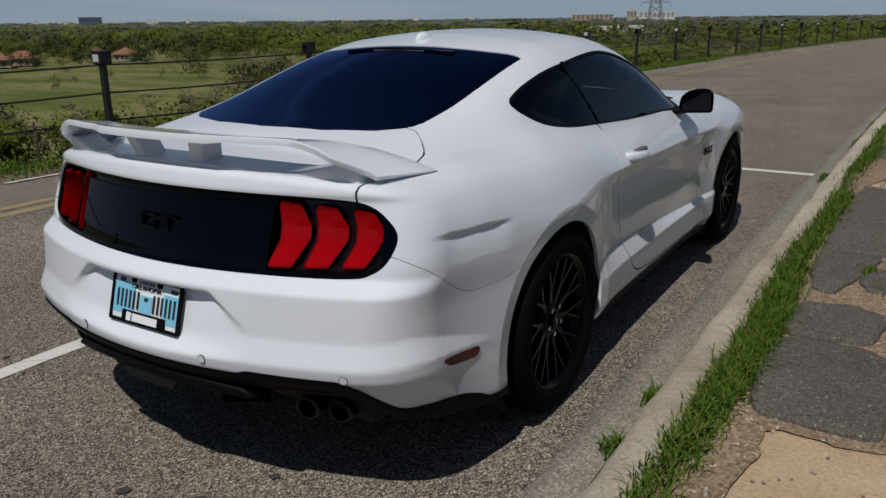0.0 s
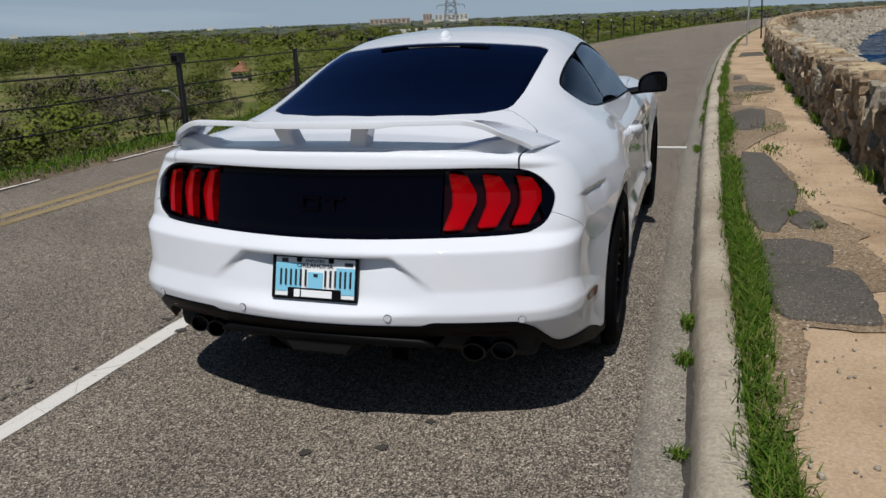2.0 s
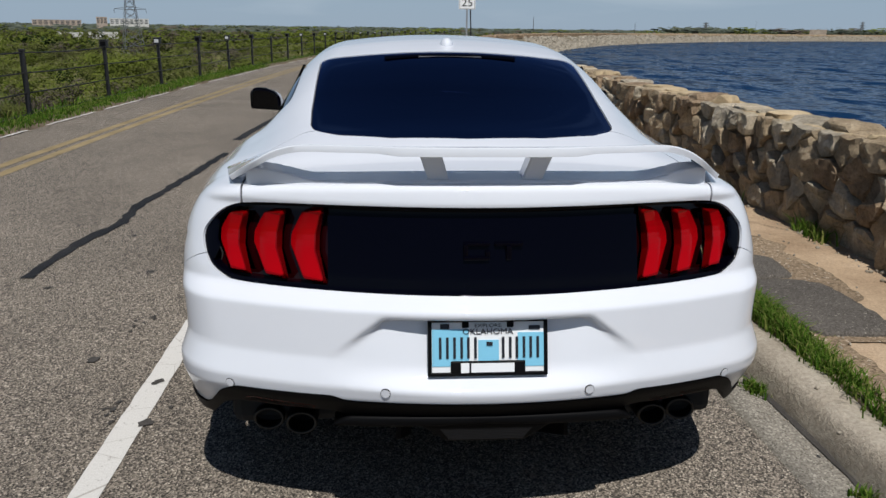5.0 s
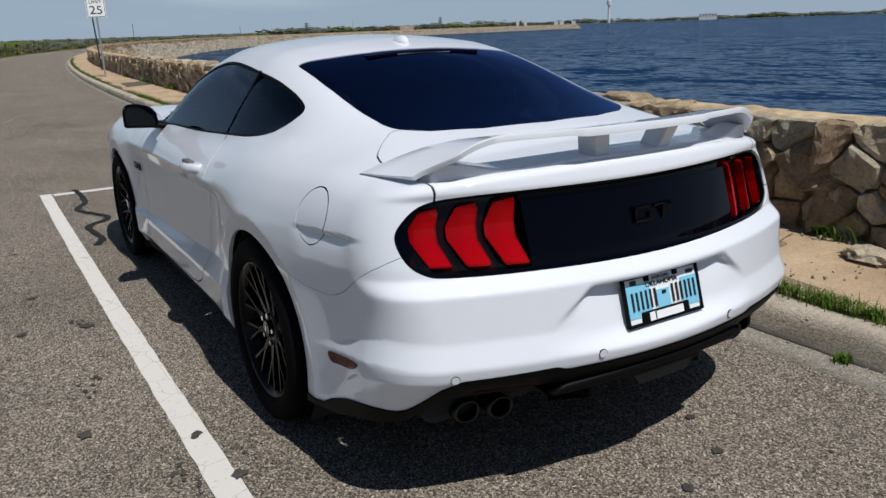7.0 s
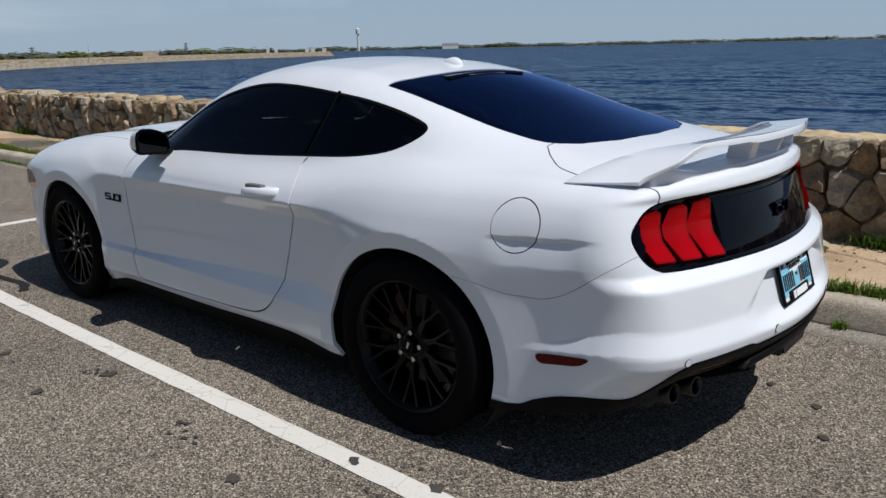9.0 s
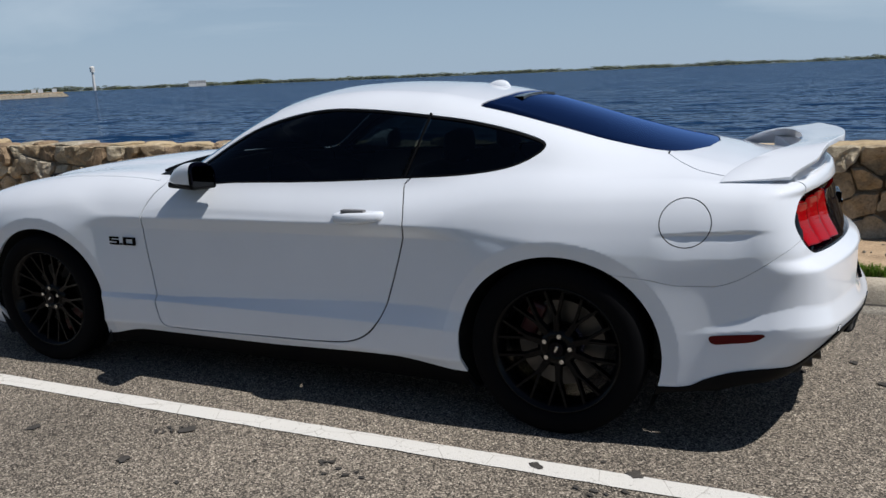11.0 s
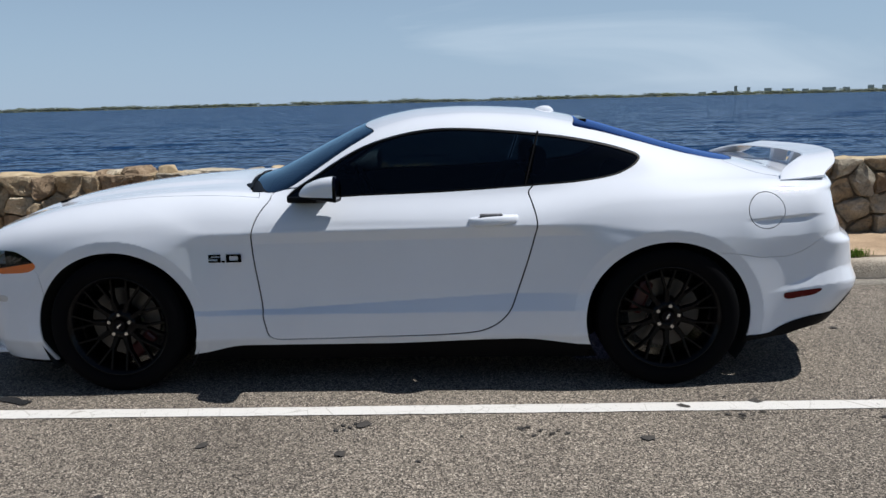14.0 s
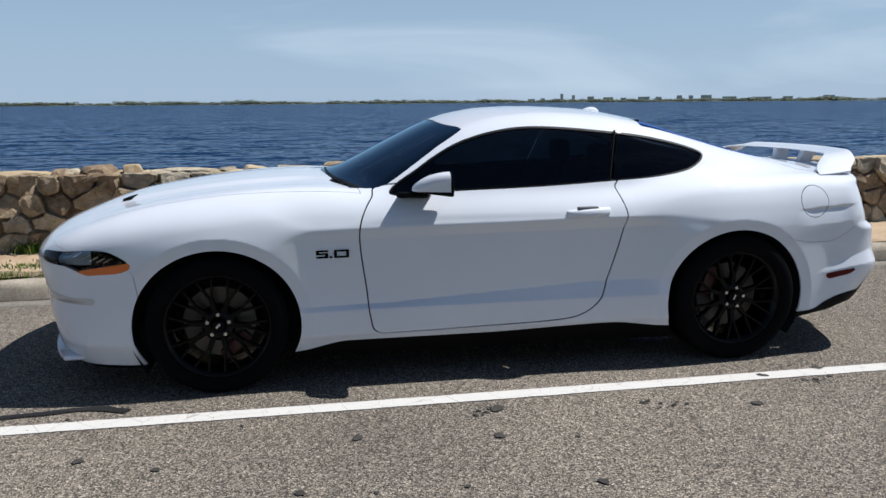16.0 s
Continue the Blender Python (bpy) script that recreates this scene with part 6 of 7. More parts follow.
# ---- speed sign, second sign and poles ----
def post_sign():
    sx, sy, _ = along(27.0, 1.88)
    bm = bmesh.new()
    box(bm, 0, 0, 1.35, 0.055, 0.04, 2.7, 0.004)
    pole = part("speed_sign", bm, GALV, None, "white speed limit sign on a galvanised post", "road sign")
    pole.matrix_basis = Matrix.Translation((sx, sy, 0.12)) @ Matrix.Rotation(0.04, 4, "Z")
    bm = bmesh.new()
    box(bm, 0, -0.03, 2.36, 0.61, 0.006, 0.76, 0.0)
    face = part("sign_face", bm, SIGN_WHITE, pole, "white sign plate")
    bm = bmesh.new()
    for x, z, w, h in ((0, 2.72, 0.57, 0.014), (0, 2.00, 0.57, 0.014), (-0.278, 2.36, 0.014, 0.72), (0.278, 2.36, 0.014, 0.72)):
        box(bm, x, -0.035, z, w, 0.004, h)
    part("sign_border", bm, SIGN_INK, face)
    for text, size, z in (("SPEED", 0.15, 2.62), ("LIMIT", 0.15, 2.47), ("25", 0.38, 2.20)):
        lettering("sign_words", text, size, Matrix.Translation((0, -0.036, z)) @ UP, SIGN_INK, face, stretch=1.15)
    bm = bmesh.new()
    box(bm, 0, 0, 1.35, 0.05, 0.05, 2.7, 0.004)
    other = part("road_sign", bm, POST, None, "small road sign seen from its grey back on a dark post", "road sign")
    other.matrix_basis = Matrix.Translation(along(33.5, 2.30, 0.12)) @ Matrix.Rotation(1.2, 4, "Z") @ Matrix.Rotation(-0.04, 4, "X")
    bm = bmesh.new()
    box(bm, 0, -0.03, 2.55, 0.30, 0.008, 0.45, 0.0)
    part("sign_face", bm, GALV, other, "grey back of the sign")


post_sign()


# ---- lake, plain, far shore ----
def polar_ground():
    az = np.radians(np.concatenate([np.arange(-180, -70, 5), np.arange(-70, 130, 0.5), np.arange(130, 181, 5)]))
    r = np.array([0.5, 40, 70, 100, 150, 220, 320, 480, 700, 1000, 1500, 2100, 2800, 3150, 3250, 3400, 3600, 3900, 4300, 4750])
    A, Rr = np.meshgrid(az, r, indexing="ij")
    lake = step(math.radians(35.5), math.radians(38.5), A)
    land = -13.0 + 10.0 * step(900, 4500, Rr)
    far = -13.0 + 10.3 * step(3220, 3420, Rr) + 2 * step(3420, 4600, Rr)
    rough = np.array([[noise.noise((math.cos(a) * q * 0.004, math.sin(a) * q * 0.004, 0.5)) for q in r] for a in az])
    shore = step(math.radians(12), math.radians(24), A) * step(380, 640, Rr)
    land = land * (1 - shore) + np.maximum(land, -1.6) * shore
    Z = land * (1 - lake) + far * lake + rough * np.where(Rr > 300, 1.2, 0.3) * step(40, 300, Rr) * (1 - 0.8 * lake)
    a, b = A.shape
    idx = np.arange(a * b).reshape(a, b)
    f = np.stack([idx[:-1, :-1], idx[1:, :-1], idx[1:, 1:], idx[:-1, 1:]], -1).reshape(-1, 4)
    v = np.stack([Rr * np.sin(A), Rr * np.cos(A), Z], -1).reshape(-1, 3)
    return mesh_np("ground", v, f[:, ::-1], MEADOW, flat=False, label="green and straw-coloured plain below the dam", category="ground", kind="structure")


polar_ground()
edge = [along(s, 6.7) for s in np.concatenate([np.arange(-1500, 0, 100), np.arange(0, 520, 8.0)])]
rim_pts = [(e[0], e[1]) for e in edge]
last = Vector(rim_pts[-1])
rim_pts += [(last.x + 300 * k * math.sin(math.radians(36)), last.y + 300 * k * math.cos(math.radians(36))) for k in range(1, 10)]
bm = bmesh.new()
poly = [bm.verts.new((x, y, -2.1)) for x, y in rim_pts] + [bm.verts.new((4700 * math.sin(a), 4700 * math.cos(a), -2.1)) for a in np.radians(np.arange(38, 165, 4))]
bmesh.ops.triangulate(bm, faces=[bm.faces.new(poly)])
bmesh.ops.recalc_face_normals(bm, faces=bm.faces)
for f in bm.faces:
    if f.normal.z < 0:
        f.normal_flip()
tagged(part("water", bm, WATER), "choppy deep blue lake water", "lake", kind="structure")


# ---- rocks of the far bank ----
def rocks(name, spots, mat, **tags):
    base = bmesh.new()
    bmesh.ops.create_icosphere(base, subdivisions=1, radius=1.0)
    v0 = np.array([v.co for v in base.verts])
    f0 = np.array([[v.index for v in f.verts] for f in base.faces])
    base.free()
    g = np.random.default_rng(3)
    n = len(spots)
    p = np.array([q[:3] for q in spots])
    size = np.array([q[3] for q in spots])
    v = v0[None] * g.uniform(0.6, 1.3, (n, len(v0), 1)) * g.uniform(0.6, 1.2, (n, 1, 3)) * size[:, None, None] + p[:, None]
    f = f0[None] + (np.arange(n) * len(v0))[:, None, None]
    return mesh_np(name, v.reshape(-1, 3), f.reshape(-1, 3), mat, kind="stuff", **tags)


spots = []
for k in range(26000):
    s = 26 + 572 * rng.random() ** 1.5
    d = 3.35 + 5.5 * rng.random()
    if noise.noise((s * 0.12, d * 0.4, 0)) + 0.35 * (d - 3.35) < 0.05:
        continue
    spots.append((*along(s, d, 0.12 - 0.60 * (d - 3.35)), 0.13 + (0.26 + 0.0006 * s) * rng.random() ** 2))
for k in range(8000):
    s, t = rng.uniform(-40, 30), rng.random()
    spots.append((*along(s, 3.4 + 5.2 * t, 0.0 - 3.1 * t), 0.10 + 0.32 * rng.random() ** 2))
rocks("bank_rocks", spots, ROCK, label="pale broken rocks along the water line", category="rocks")
outer = [(*along(s, 2.96, z), 0.10 + 0.12 * rng.random()) for s, z in zip(rng.uniform(26, 240, 5200), rng.uniform(0.12, 0.70, 5200))]
rocks("wall_stones", outer, STONES[2], label="rough brown stones on the lake face of the wall", category="stones")
bm = bmesh.new()
bmesh.ops.create_icosphere(bm, subdivisions=3, radius=1.0)
for v in bm.verts:
    v.co = Vector((v.co.x * 0.085, v.co.y * 0.15, v.co.z * 0.05)) * (1 + 0.35 * noise.noise(v.co * 2.3))
bmesh.ops.translate(bm, verts=bm.verts, vec=along(-0.47, 2.22, 0.165))
loose = part("loose_stone", bm, STONES[3], None, "loose pale stone lying on the pavement", "stone")


# ---- trees ----
def crown_quads(n, lobes, size, seed, spread=1.0, tangent=0.6):
    """Leaf clumps: n quads scattered through lobes (x, y, z, r) of a crown of unit height."""
    g = np.random.default_rng(seed)
    lb = np.array(lobes)
    which = g.choice(len(lb), n, p=lb[:, 3] ** 2 / (lb[:, 3] ** 2).sum())
    way = g.normal(size=(n, 3))
    way /= np.linalg.norm(way, axis=1)[:, None]
    c = lb[which, :3] + way * lb[which, 3:4] * g.uniform(0.82, 1.05, (n, 1)) * spread
    u = g.normal(size=(n, 3))
    u -= (u * way).sum(1)[:, None] * way * tangent
    u /= np.linalg.norm(u, axis=1)[:, None]
    w = np.cross(way, u)
    w /= np.linalg.norm(w, axis=1)[:, None] + 1e-9
    h = size * g.uniform(0.5, 1.3, (n, 1))
    q = g.uniform(0.5, 1.0, (4, n, 1))
    mid = c - np.average(lb[:, :3], 0, lb[:, 3])
    mid /= np.linalg.norm(mid, axis=1)[:, None] + 1e-9
    n_ = 0.60 * way + 0.40 * mid + np.array((0, 0, 0.50)) + g.normal(0, 0.20, (n, 3))
    n_ /= np.linalg.norm(n_, axis=1)[:, None]
    return np.stack([c - u * h * q[0], c + w * h * q[1] * 0.8, c + u * h * q[2], c - w * h * q[3] * 0.8], 1), n_


def lobes_of(seed, n, wide, low):
    g = random.Random(seed)
    return [(g.gauss(0, wide), g.gauss(0, wide), low + (0.93 - low) * g.random(), 0.14 + 0.13 * g.random()) for k in range(n)]


def woods(name, trees, quads, seed, **tags):
    """One mesh of many crowns. trees: rows of x, y, z, height, width, tint."""
    temps = [crown_quads(quads, lobes_of(seed + k, 11, 0.23, 0.26), 0.85 / math.sqrt(quads), seed + k, tangent=0.95) for k in range(6)]
    g = np.random.default_rng(seed)
    verts, slot, ways = [], [], []
    for x, y, z, h, w, tint in trees:
        t, way = temps[g.integers(6)]
        a = g.uniform(0, 6.28)
        q = t * (w, w, h)
        q = np.stack([q[..., 0] * math.cos(a) - q[..., 1] * math.sin(a) + x, q[..., 0] * math.sin(a) + q[..., 1] * math.cos(a) + y, q[..., 2] + z], -1)
        verts.append(q.reshape(-1, 3))
        way = np.stack([way[:, 0] * math.cos(a) - way[:, 1] * math.sin(a), way[:, 0] * math.sin(a) + way[:, 1] * math.cos(a), way[:, 2]], -1)
        ways.append(np.repeat(way, 4, 0))
        slot.append(np.full(quads, tint))
    v = np.concatenate(verts)
    return mesh_np(name, v, np.arange(len(v)).reshape(-1, 4), FOLIAGE, np.concatenate(slot), ways=np.concatenate(ways), kind="stuff", **tags)


def tint_at(x, y, g):
    k = noise.noise((x * 0.006, y * 0.006, 1.0)) + g.gauss(0, 0.22)
    return 3 if k < -0.30 else 2 if k < -0.22 else 1 if k < 0.04 else 0


def in_field(az, r):
    return -66 < az < -47.0 + 3 * math.sin(r * 0.02) and 92 < r < 330 or -49 < az < -40.5 + 2 * math.sin(r * 0.03) and 170 < r < 285


g = random.Random(11)
near_list, mid_list, far_list = [], [], []
while len(near_list) < 1120:
    az, r = g.uniform(-75, 9), 75 + 400 * g.random() ** 1.2
    x, y = r * math.sin(math.radians(az)), r * math.cos(math.radians(az))
    a = math.atan2(y, BEND - x)
    d = BEND - math.hypot(BEND - x, y) if y > 0 else x
    if -34.0 < az < -30.8 and r < 236 or -41 < az < -25.5 and r < 110:
        continue
    if d > -54 or in_field(az, r) or noise.noise((x * 0.016, y * 0.016, 4.0)) + g.gauss(0, 0.18) < -0.12:
        continue
    h = g.uniform(3.0, 7.6)
    near_list.append((x, y, -13.0, h, h * g.uniform(0.9, 1.3), tint_at(x, y, g)))
for k in range(90):
    az, r = g.uniform(-68, -45), g.uniform(335, 430)
    h = g.uniform(6, 12)
    near_list.append((r * math.sin(math.radians(az)), r * math.cos(math.radians(az)), -13.0, h, h * g.uniform(0.9, 1.4), g.choice((2, 2, 1, 0, 1, 3))))
for k in range(22):
    az, r = g.uniform(-63, -52), g.uniform(300, 322)
    h = g.uniform(3, 6.5)
    near_list.append((r * math.sin(math.radians(az)), r * math.cos(math.radians(az)), -13.0, h, h * g.uniform(0.9, 1.4), g.choice((2, 2, 1, 0))))
for k in range(26):
    az, r = g.uniform(-64, -46), g.uniform(120, 330)
    h = g.uniform(1.5, 4.0)
    near_list.append((r * math.sin(math.radians(az)), r * math.cos(math.radians(az)), -13.0, h, h * g.uniform(0.9, 1.6), g.choice((3, 3, 1, 0))))
while len(mid_list) < 2300:
    az, r = g.uniform(-75, 22), 400 + 900 * g.random()
    x, y = r * math.sin(math.radians(az)), r * math.cos(math.radians(az))
    if BEND - math.hypot(BEND - x, y) > -60:
        continue
    h = g.uniform(5.5, 10.5)
    mid_list.append((x, y, -13.5, h, h * g.uniform(1.2, 1.9), tint_at(x, y, g)))
while len(far_list) < 3400:
    az = g.uniform(-75, 36)
    r = 1200 + 3300 * g.random() ** 1.3
    x, y = r * math.sin(math.radians(az)), r * math.cos(math.radians(az))
    if az > 22 and r < 1500:
        continue
    h = g.uniform(7, 12)
    base_z = -13 + 10.0 * float(step(900, 4500, r)) - 2
    # tint 4 carries the painted haze
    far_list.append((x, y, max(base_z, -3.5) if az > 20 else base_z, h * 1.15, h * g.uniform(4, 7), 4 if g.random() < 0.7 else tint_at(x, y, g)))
for k in range(1900):
    az = g.uniform(36, 150)
    r = 3330 + 260 * g.random() + 400 * (az > 60)
    x, y = r * math.sin(math.radians(az)), r * math.cos(math.radians(az))
    h = g.uniform(8, 17) * (0.7 + 0.5 * noise.noise((az * 0.4, 0, 0)) + 0.2)
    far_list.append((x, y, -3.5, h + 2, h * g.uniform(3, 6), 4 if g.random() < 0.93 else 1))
woods("near_woods", near_list, 520, 20, label="spring woodland of pale green and bare trees below the dam", category="woods")
woods("middle_woods", mid_list, 76, 40, label="spring woodland spread over the plain", category="woods")
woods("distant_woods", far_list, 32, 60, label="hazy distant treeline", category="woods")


def make_tree(name, seed, h, tint, leaves, label):
    """A tree with a tapered trunk, forked limbs and a loose crown of leaf clumps."""
    q = random.Random(seed)
    bm = bmesh.new()
    tips = []

    def limb(a, way, length, r, depth):
        b = a + way * length
        rod(bm, a, b, r, r * 0.62, 6)
        if depth == 0:
            tips.append(b)
            return
        for k in range(3 if depth > 1 else 2):
            turn = Vector((q.gauss(0, 0.55), q.gauss(0, 0.55), q.gauss(0.25, 0.25)))
            limb(a.lerp(b, 0.75 + 0.25 * q.random()), (way + turn).normalized(), length * q.uniform(0.55, 0.8), r * 0.6, depth - 1)

    limb(Vector((0, 0, -0.3)), Vector((q.gauss(0, 0.06), q.gauss(0, 0.06), 1)).normalized(), h * 0.36, h * 0.022, 3)
    root = empty(name, (0, 0, 0), label, "tree", "trees below the dam")
    part("trunk", bm, BARK, root, "grey-brown trunk and limbs")
    lb = [(p.x / h, p.y / h, p.z / h, 0.075 + 0.04 * q.random()) for p in tips]
    quads, way = crown_quads(leaves, lb, 0.017, seed)
    mesh_np("crown", quads.reshape(-1, 3) * h, np.arange(leaves * 4).reshape(-1, 4), FOLIAGE[tint], ways=np.repeat(way, 4, 0), parent=root, label="loose crown of small leaf clumps")
    return root


kinds_of_tree = [make_tree("tree", 1, 7.5, 3, 1100, "bare brown-twigged tree on the plain"), make_tree("tree", 2, 8.0, 0, 2600, "tree with pale spring leaves"),
                 make_tree("tree", 3, 6.5, 1, 2400, "olive-green tree in young leaf"), make_tree("tree", 4, 6.0, 2, 2800, "dark green evergreen tree")]
placed = [False] * 4
for k in range(64):
    az = -64 + 0.86 * k + g.uniform(-0.8, 0.8)
    r = g.uniform(66, 120) if az > -45 else g.uniform(66, 92)
    x, y = r * math.sin(math.radians(az)), r * math.cos(math.radians(az))
    d = BEND - math.hypot(BEND - x, y)
    if d > -48:
        x -= 50 + d
    if -41 < az < -25 and r < 84:
        continue
    which = g.choice((0, 0, 1, 2, 3, 0, 2))
    m = Matrix.Translation((x, y, -12.9)) @ Matrix.Rotation(g.uniform(0, 6.28), 4, "Z") @ Matrix.Scale(g.uniform(0.7, 1.12), 4)
    if placed[which]:
        t = copy_thing(kinds_of_tree[which], m)
        t.scale = m.to_scale()
    else:
        kinds_of_tree[which].matrix_basis = m
        placed[which] = True


# ---- far buildings and masts ----
def spot(az, el, r):
    return Vector((r * math.sin(math.radians(az)), r * math.cos(math.radians(az)), 1.4 + r * math.tan(math.radians(el))))


def tower_block(name, az0, az1, el_top, r, mat, label, category, base=-14.0, deep=20.0, rows=0, cols=0):
    a, b = spot(az0, el_top, r), spot(az1, el_top, r)
    w, h = (b - a).length, a.z - base
    m = Matrix.Translation(((a.x + b.x) / 2, (a.y + b.y) / 2, base)) @ Matrix.Rotation(-math.radians((az0 + az1) / 2), 4, "Z")
    bm = bmesh.new()
    box(bm, 0, deep / 2, h / 2, w, deep, h)
    box(bm, 0, deep / 2, h + h * 0.01, w * 1.01, deep * 1.01, h * 0.02)
    ob = part(name, bm, mat, None, label, category)
    ob.matrix_basis = m
    for i in range(rows):
        for j in range(cols):
            bm = bmesh.new()
            box(bm, -w / 2 + w * (j + 0.5) / cols, -0.1, h * (0.52 + 0.44 * (i + 0.5) / rows), w / cols * 0.62, 0.3, h * 0.44 / rows * 0.5)
            part("window", bm, DARKPANE, ob)
    return ob


tower_block("hotel", -22.85, -20.0, 0.27, 1900, BRICKWALL, "long tan brick hotel block far off", "building", -10, 30, 3, 9)
tower_block("hotel", -19.1, -18.45, 0.48, 1900, BRICKWALL, "square tan brick tower far off", "building", -10, 25, 4, 3)
tower_block("office", -18.3, -15.9, 0.40, 2100, PALE, "pale office block far off", "building", -10, 30, 3, 8)
tower_block("warehouse", -21.6, -20.0, -0.50, 900, PALE, "long white roofed shed", "building", -13, 20)
tower_block("warehouse", -19.7, -17.9, -0.47, 950, PALE, "long white roofed shed", "building", -13, 20)
tower_block("office", -56.1, -54.7, 0.40, 2600, SLATE, "dark glass office block far off", "building", -8, 30, 3, 6)
for k, (az, wide, el) in enumerate(((-58.6, 0.25, 0.42), (-57.0, 0.5, 0.35), (-52.0, 1.2, 0.38), (-49.5, 0.5, 0.40), (-46, 0.8, 0.36), (-42, 0.6, 0.40), (-39, 0.9, 0.34), (-34, 0.7, 0.36), (-30, 0.8, 0.33))):
    tower_block("warehouse", az, az + wide * 0.6, el - 0.16, 2900 + 60 * k, PALE, "low pale building on the horizon", "building", -5, 30)
for az, wide, el in ((97.2, 0.28, 0.34), (100.4, 0.26, 0.24), (108.6, 0.2, 0.78), (109.4, 0.22, 0.62), (110.5, 0.45, 0.5), (107.2, 0.3, 0.36), (111.6, 0.7, 0.42), (114.0, 0.8, 0.44), (115.2, 0.4, 0.42), (116.6, 0.36, 0.54), (117.4, 0.3, 0.52), (118.2, 0.7, 0.55), (119.6, 0.9, 0.40), (125.8, 0.7, 0.46), (106.3, 0.5, 0.30), (112.8, 0.4, 0.36), (121.5, 1.2, 0.36), (123.4, 0.6, 0.38)):
    tower_block("far_tower", az, az + wide, el * 0.72 - 0.02, 4300, HAZE, "hazy city tower beyond the lake", "building", -4, 30)
tower_block("lake_building", 49.2, 50.35, 0.33, 3000, PALE, "white building on the far shore", "building", -3, 30, 2, 6)
tower_block("silo", 36.85, 37.05, 0.42, 3300, PALE, "pale silo on the far shore", "building", -3, 8)
tower_block("silo", 37.4, 37.6, 0.42, 3300, PALE, "pale silo on the far shore", "building", -3, 8)
for az in (39.5, 39.9, 40.7):
    tower_block("storage_tank", az, az + 0.28, 0.16, 3300, PALE, "white storage tank on the far shore", "building", -3, 12)
tower_block("shed", 28.6, 29.6, 0.22, 640, BRICKWALL, "low tan shed on the far dam", "building", -2, 8)


def house(az, el, r, wide, turn, label):
    p = spot(az, el, r)
    root = empty("house", (p.x, p.y, -13.0), label, "house", "houses on the plain")
    root.rotation_euler = (0, 0, turn)
    h = max(2.6, p.z + 13.0 - 1.8)
    bm = bmesh.new()
    box(bm, 0, 0, h / 2, wide, 9, h)
    part("house_wall", bm, BRICKWALL, root, "tan house wall")
    bm = bmesh.new()
    v = [bm.verts.new(q) for q in ((-wide / 2 - 0.6, -5.2, h), (wide / 2 + 0.6, -5.2, h), (wide / 2 + 0.6, 5.2, h), (-wide / 2 - 0.6, 5.2, h), (-wide / 2 + 3, 0, h + 2.6), (wide / 2 - 3, 0, h + 2.6))]
    for q in ((0, 1, 5, 4), (1, 2, 5), (2, 3, 4, 5), (3, 0, 4), (3, 2, 1, 0)):
        bm.faces.new([v[i] for i in q])
    part("house_roof", bm, ROOF, root, "brown shingle roof")
    for x in (-wide * 0.28, wide * 0.05, wide * 0.3):
        bm = bmesh.new()
        box(bm, x, -4.5, h * 0.5, 1.4, 0.2, 1.3)
        part("window", bm, DARKPANE, root)


house(-59.8, -1.85, 330, 9, 0.7, "low tan house with a brown roof")
house(-61.4, -1.85, 320, 10, 1.0, "low tan house with a brown roof")
house(-53.6, -1.7, 345, 7, 0.5, "low tan house with a brown roof")
house(-55.4, -1.7, 360, 7, 0.9, "low tan house with a brown roof")
house(-32.2, -2.75, 240, 4.5, 0.4, "small tan house among the trees")


def pole(name, az, el_top, r, thick, label, category, base=-13.0):
    p = spot(az, el_top, r)
    bm = bmesh.new()
    rod(bm, (p.x, p.y, base), p, thick, thick * 0.7, 8)
    return part(name, bm, BARK, None, label, category), p


for az, el, r in ((-38.8, -4.44, 73), (-27.4, -3.84, 80), (-60.5, -6.28, 72)):
    ob, p = pole("utility_pole", az, el, r, 0.14, "wooden utility pole with a crossarm", "utility pole")
    bm = bmesh.new()
    box(bm, p.x, p.y, p.z - 0.4, 2.0, 0.12, 0.14)
    box(bm, p.x + 0.3, p.y, p.z - 1.2, 0.4, 0.4, 0.8, 0.05)
    part("crossarm", bm, BARK, ob, "crossarm with transformer")
a, b = spot(-36.5, -7.3, 70), spot(-36.8, -5.06, 70)
c = spot(-38.0, -4.02, 70)
bm = bmesh.new()
rod(bm, (a.x, a.y, -13), b, 0.09, 0.07, 8)
lamp_post = part("street_lamp", bm, GALV, None, "grey street lamp with a long curved arm", "street lamp")
bm = bmesh.new()
rod(bm, b - Vector((0, 0, 0.3)), b.lerp(c, 0.6) + Vector((0, 0, 0.25)), 0.05, 0.04, 6)
rod(bm, b.lerp(c, 0.6) + Vector((0, 0, 0.25)), c, 0.04, 0.04, 6)
part("lamp_arm", bm, GALV, lamp_post)
bm = bmesh.new()
box(bm, c.x, c.y, c.z, 0.7, 0.35, 0.16, 0.06)
part("lamp_head", bm, GALV, lamp_post, "flat lamp head")


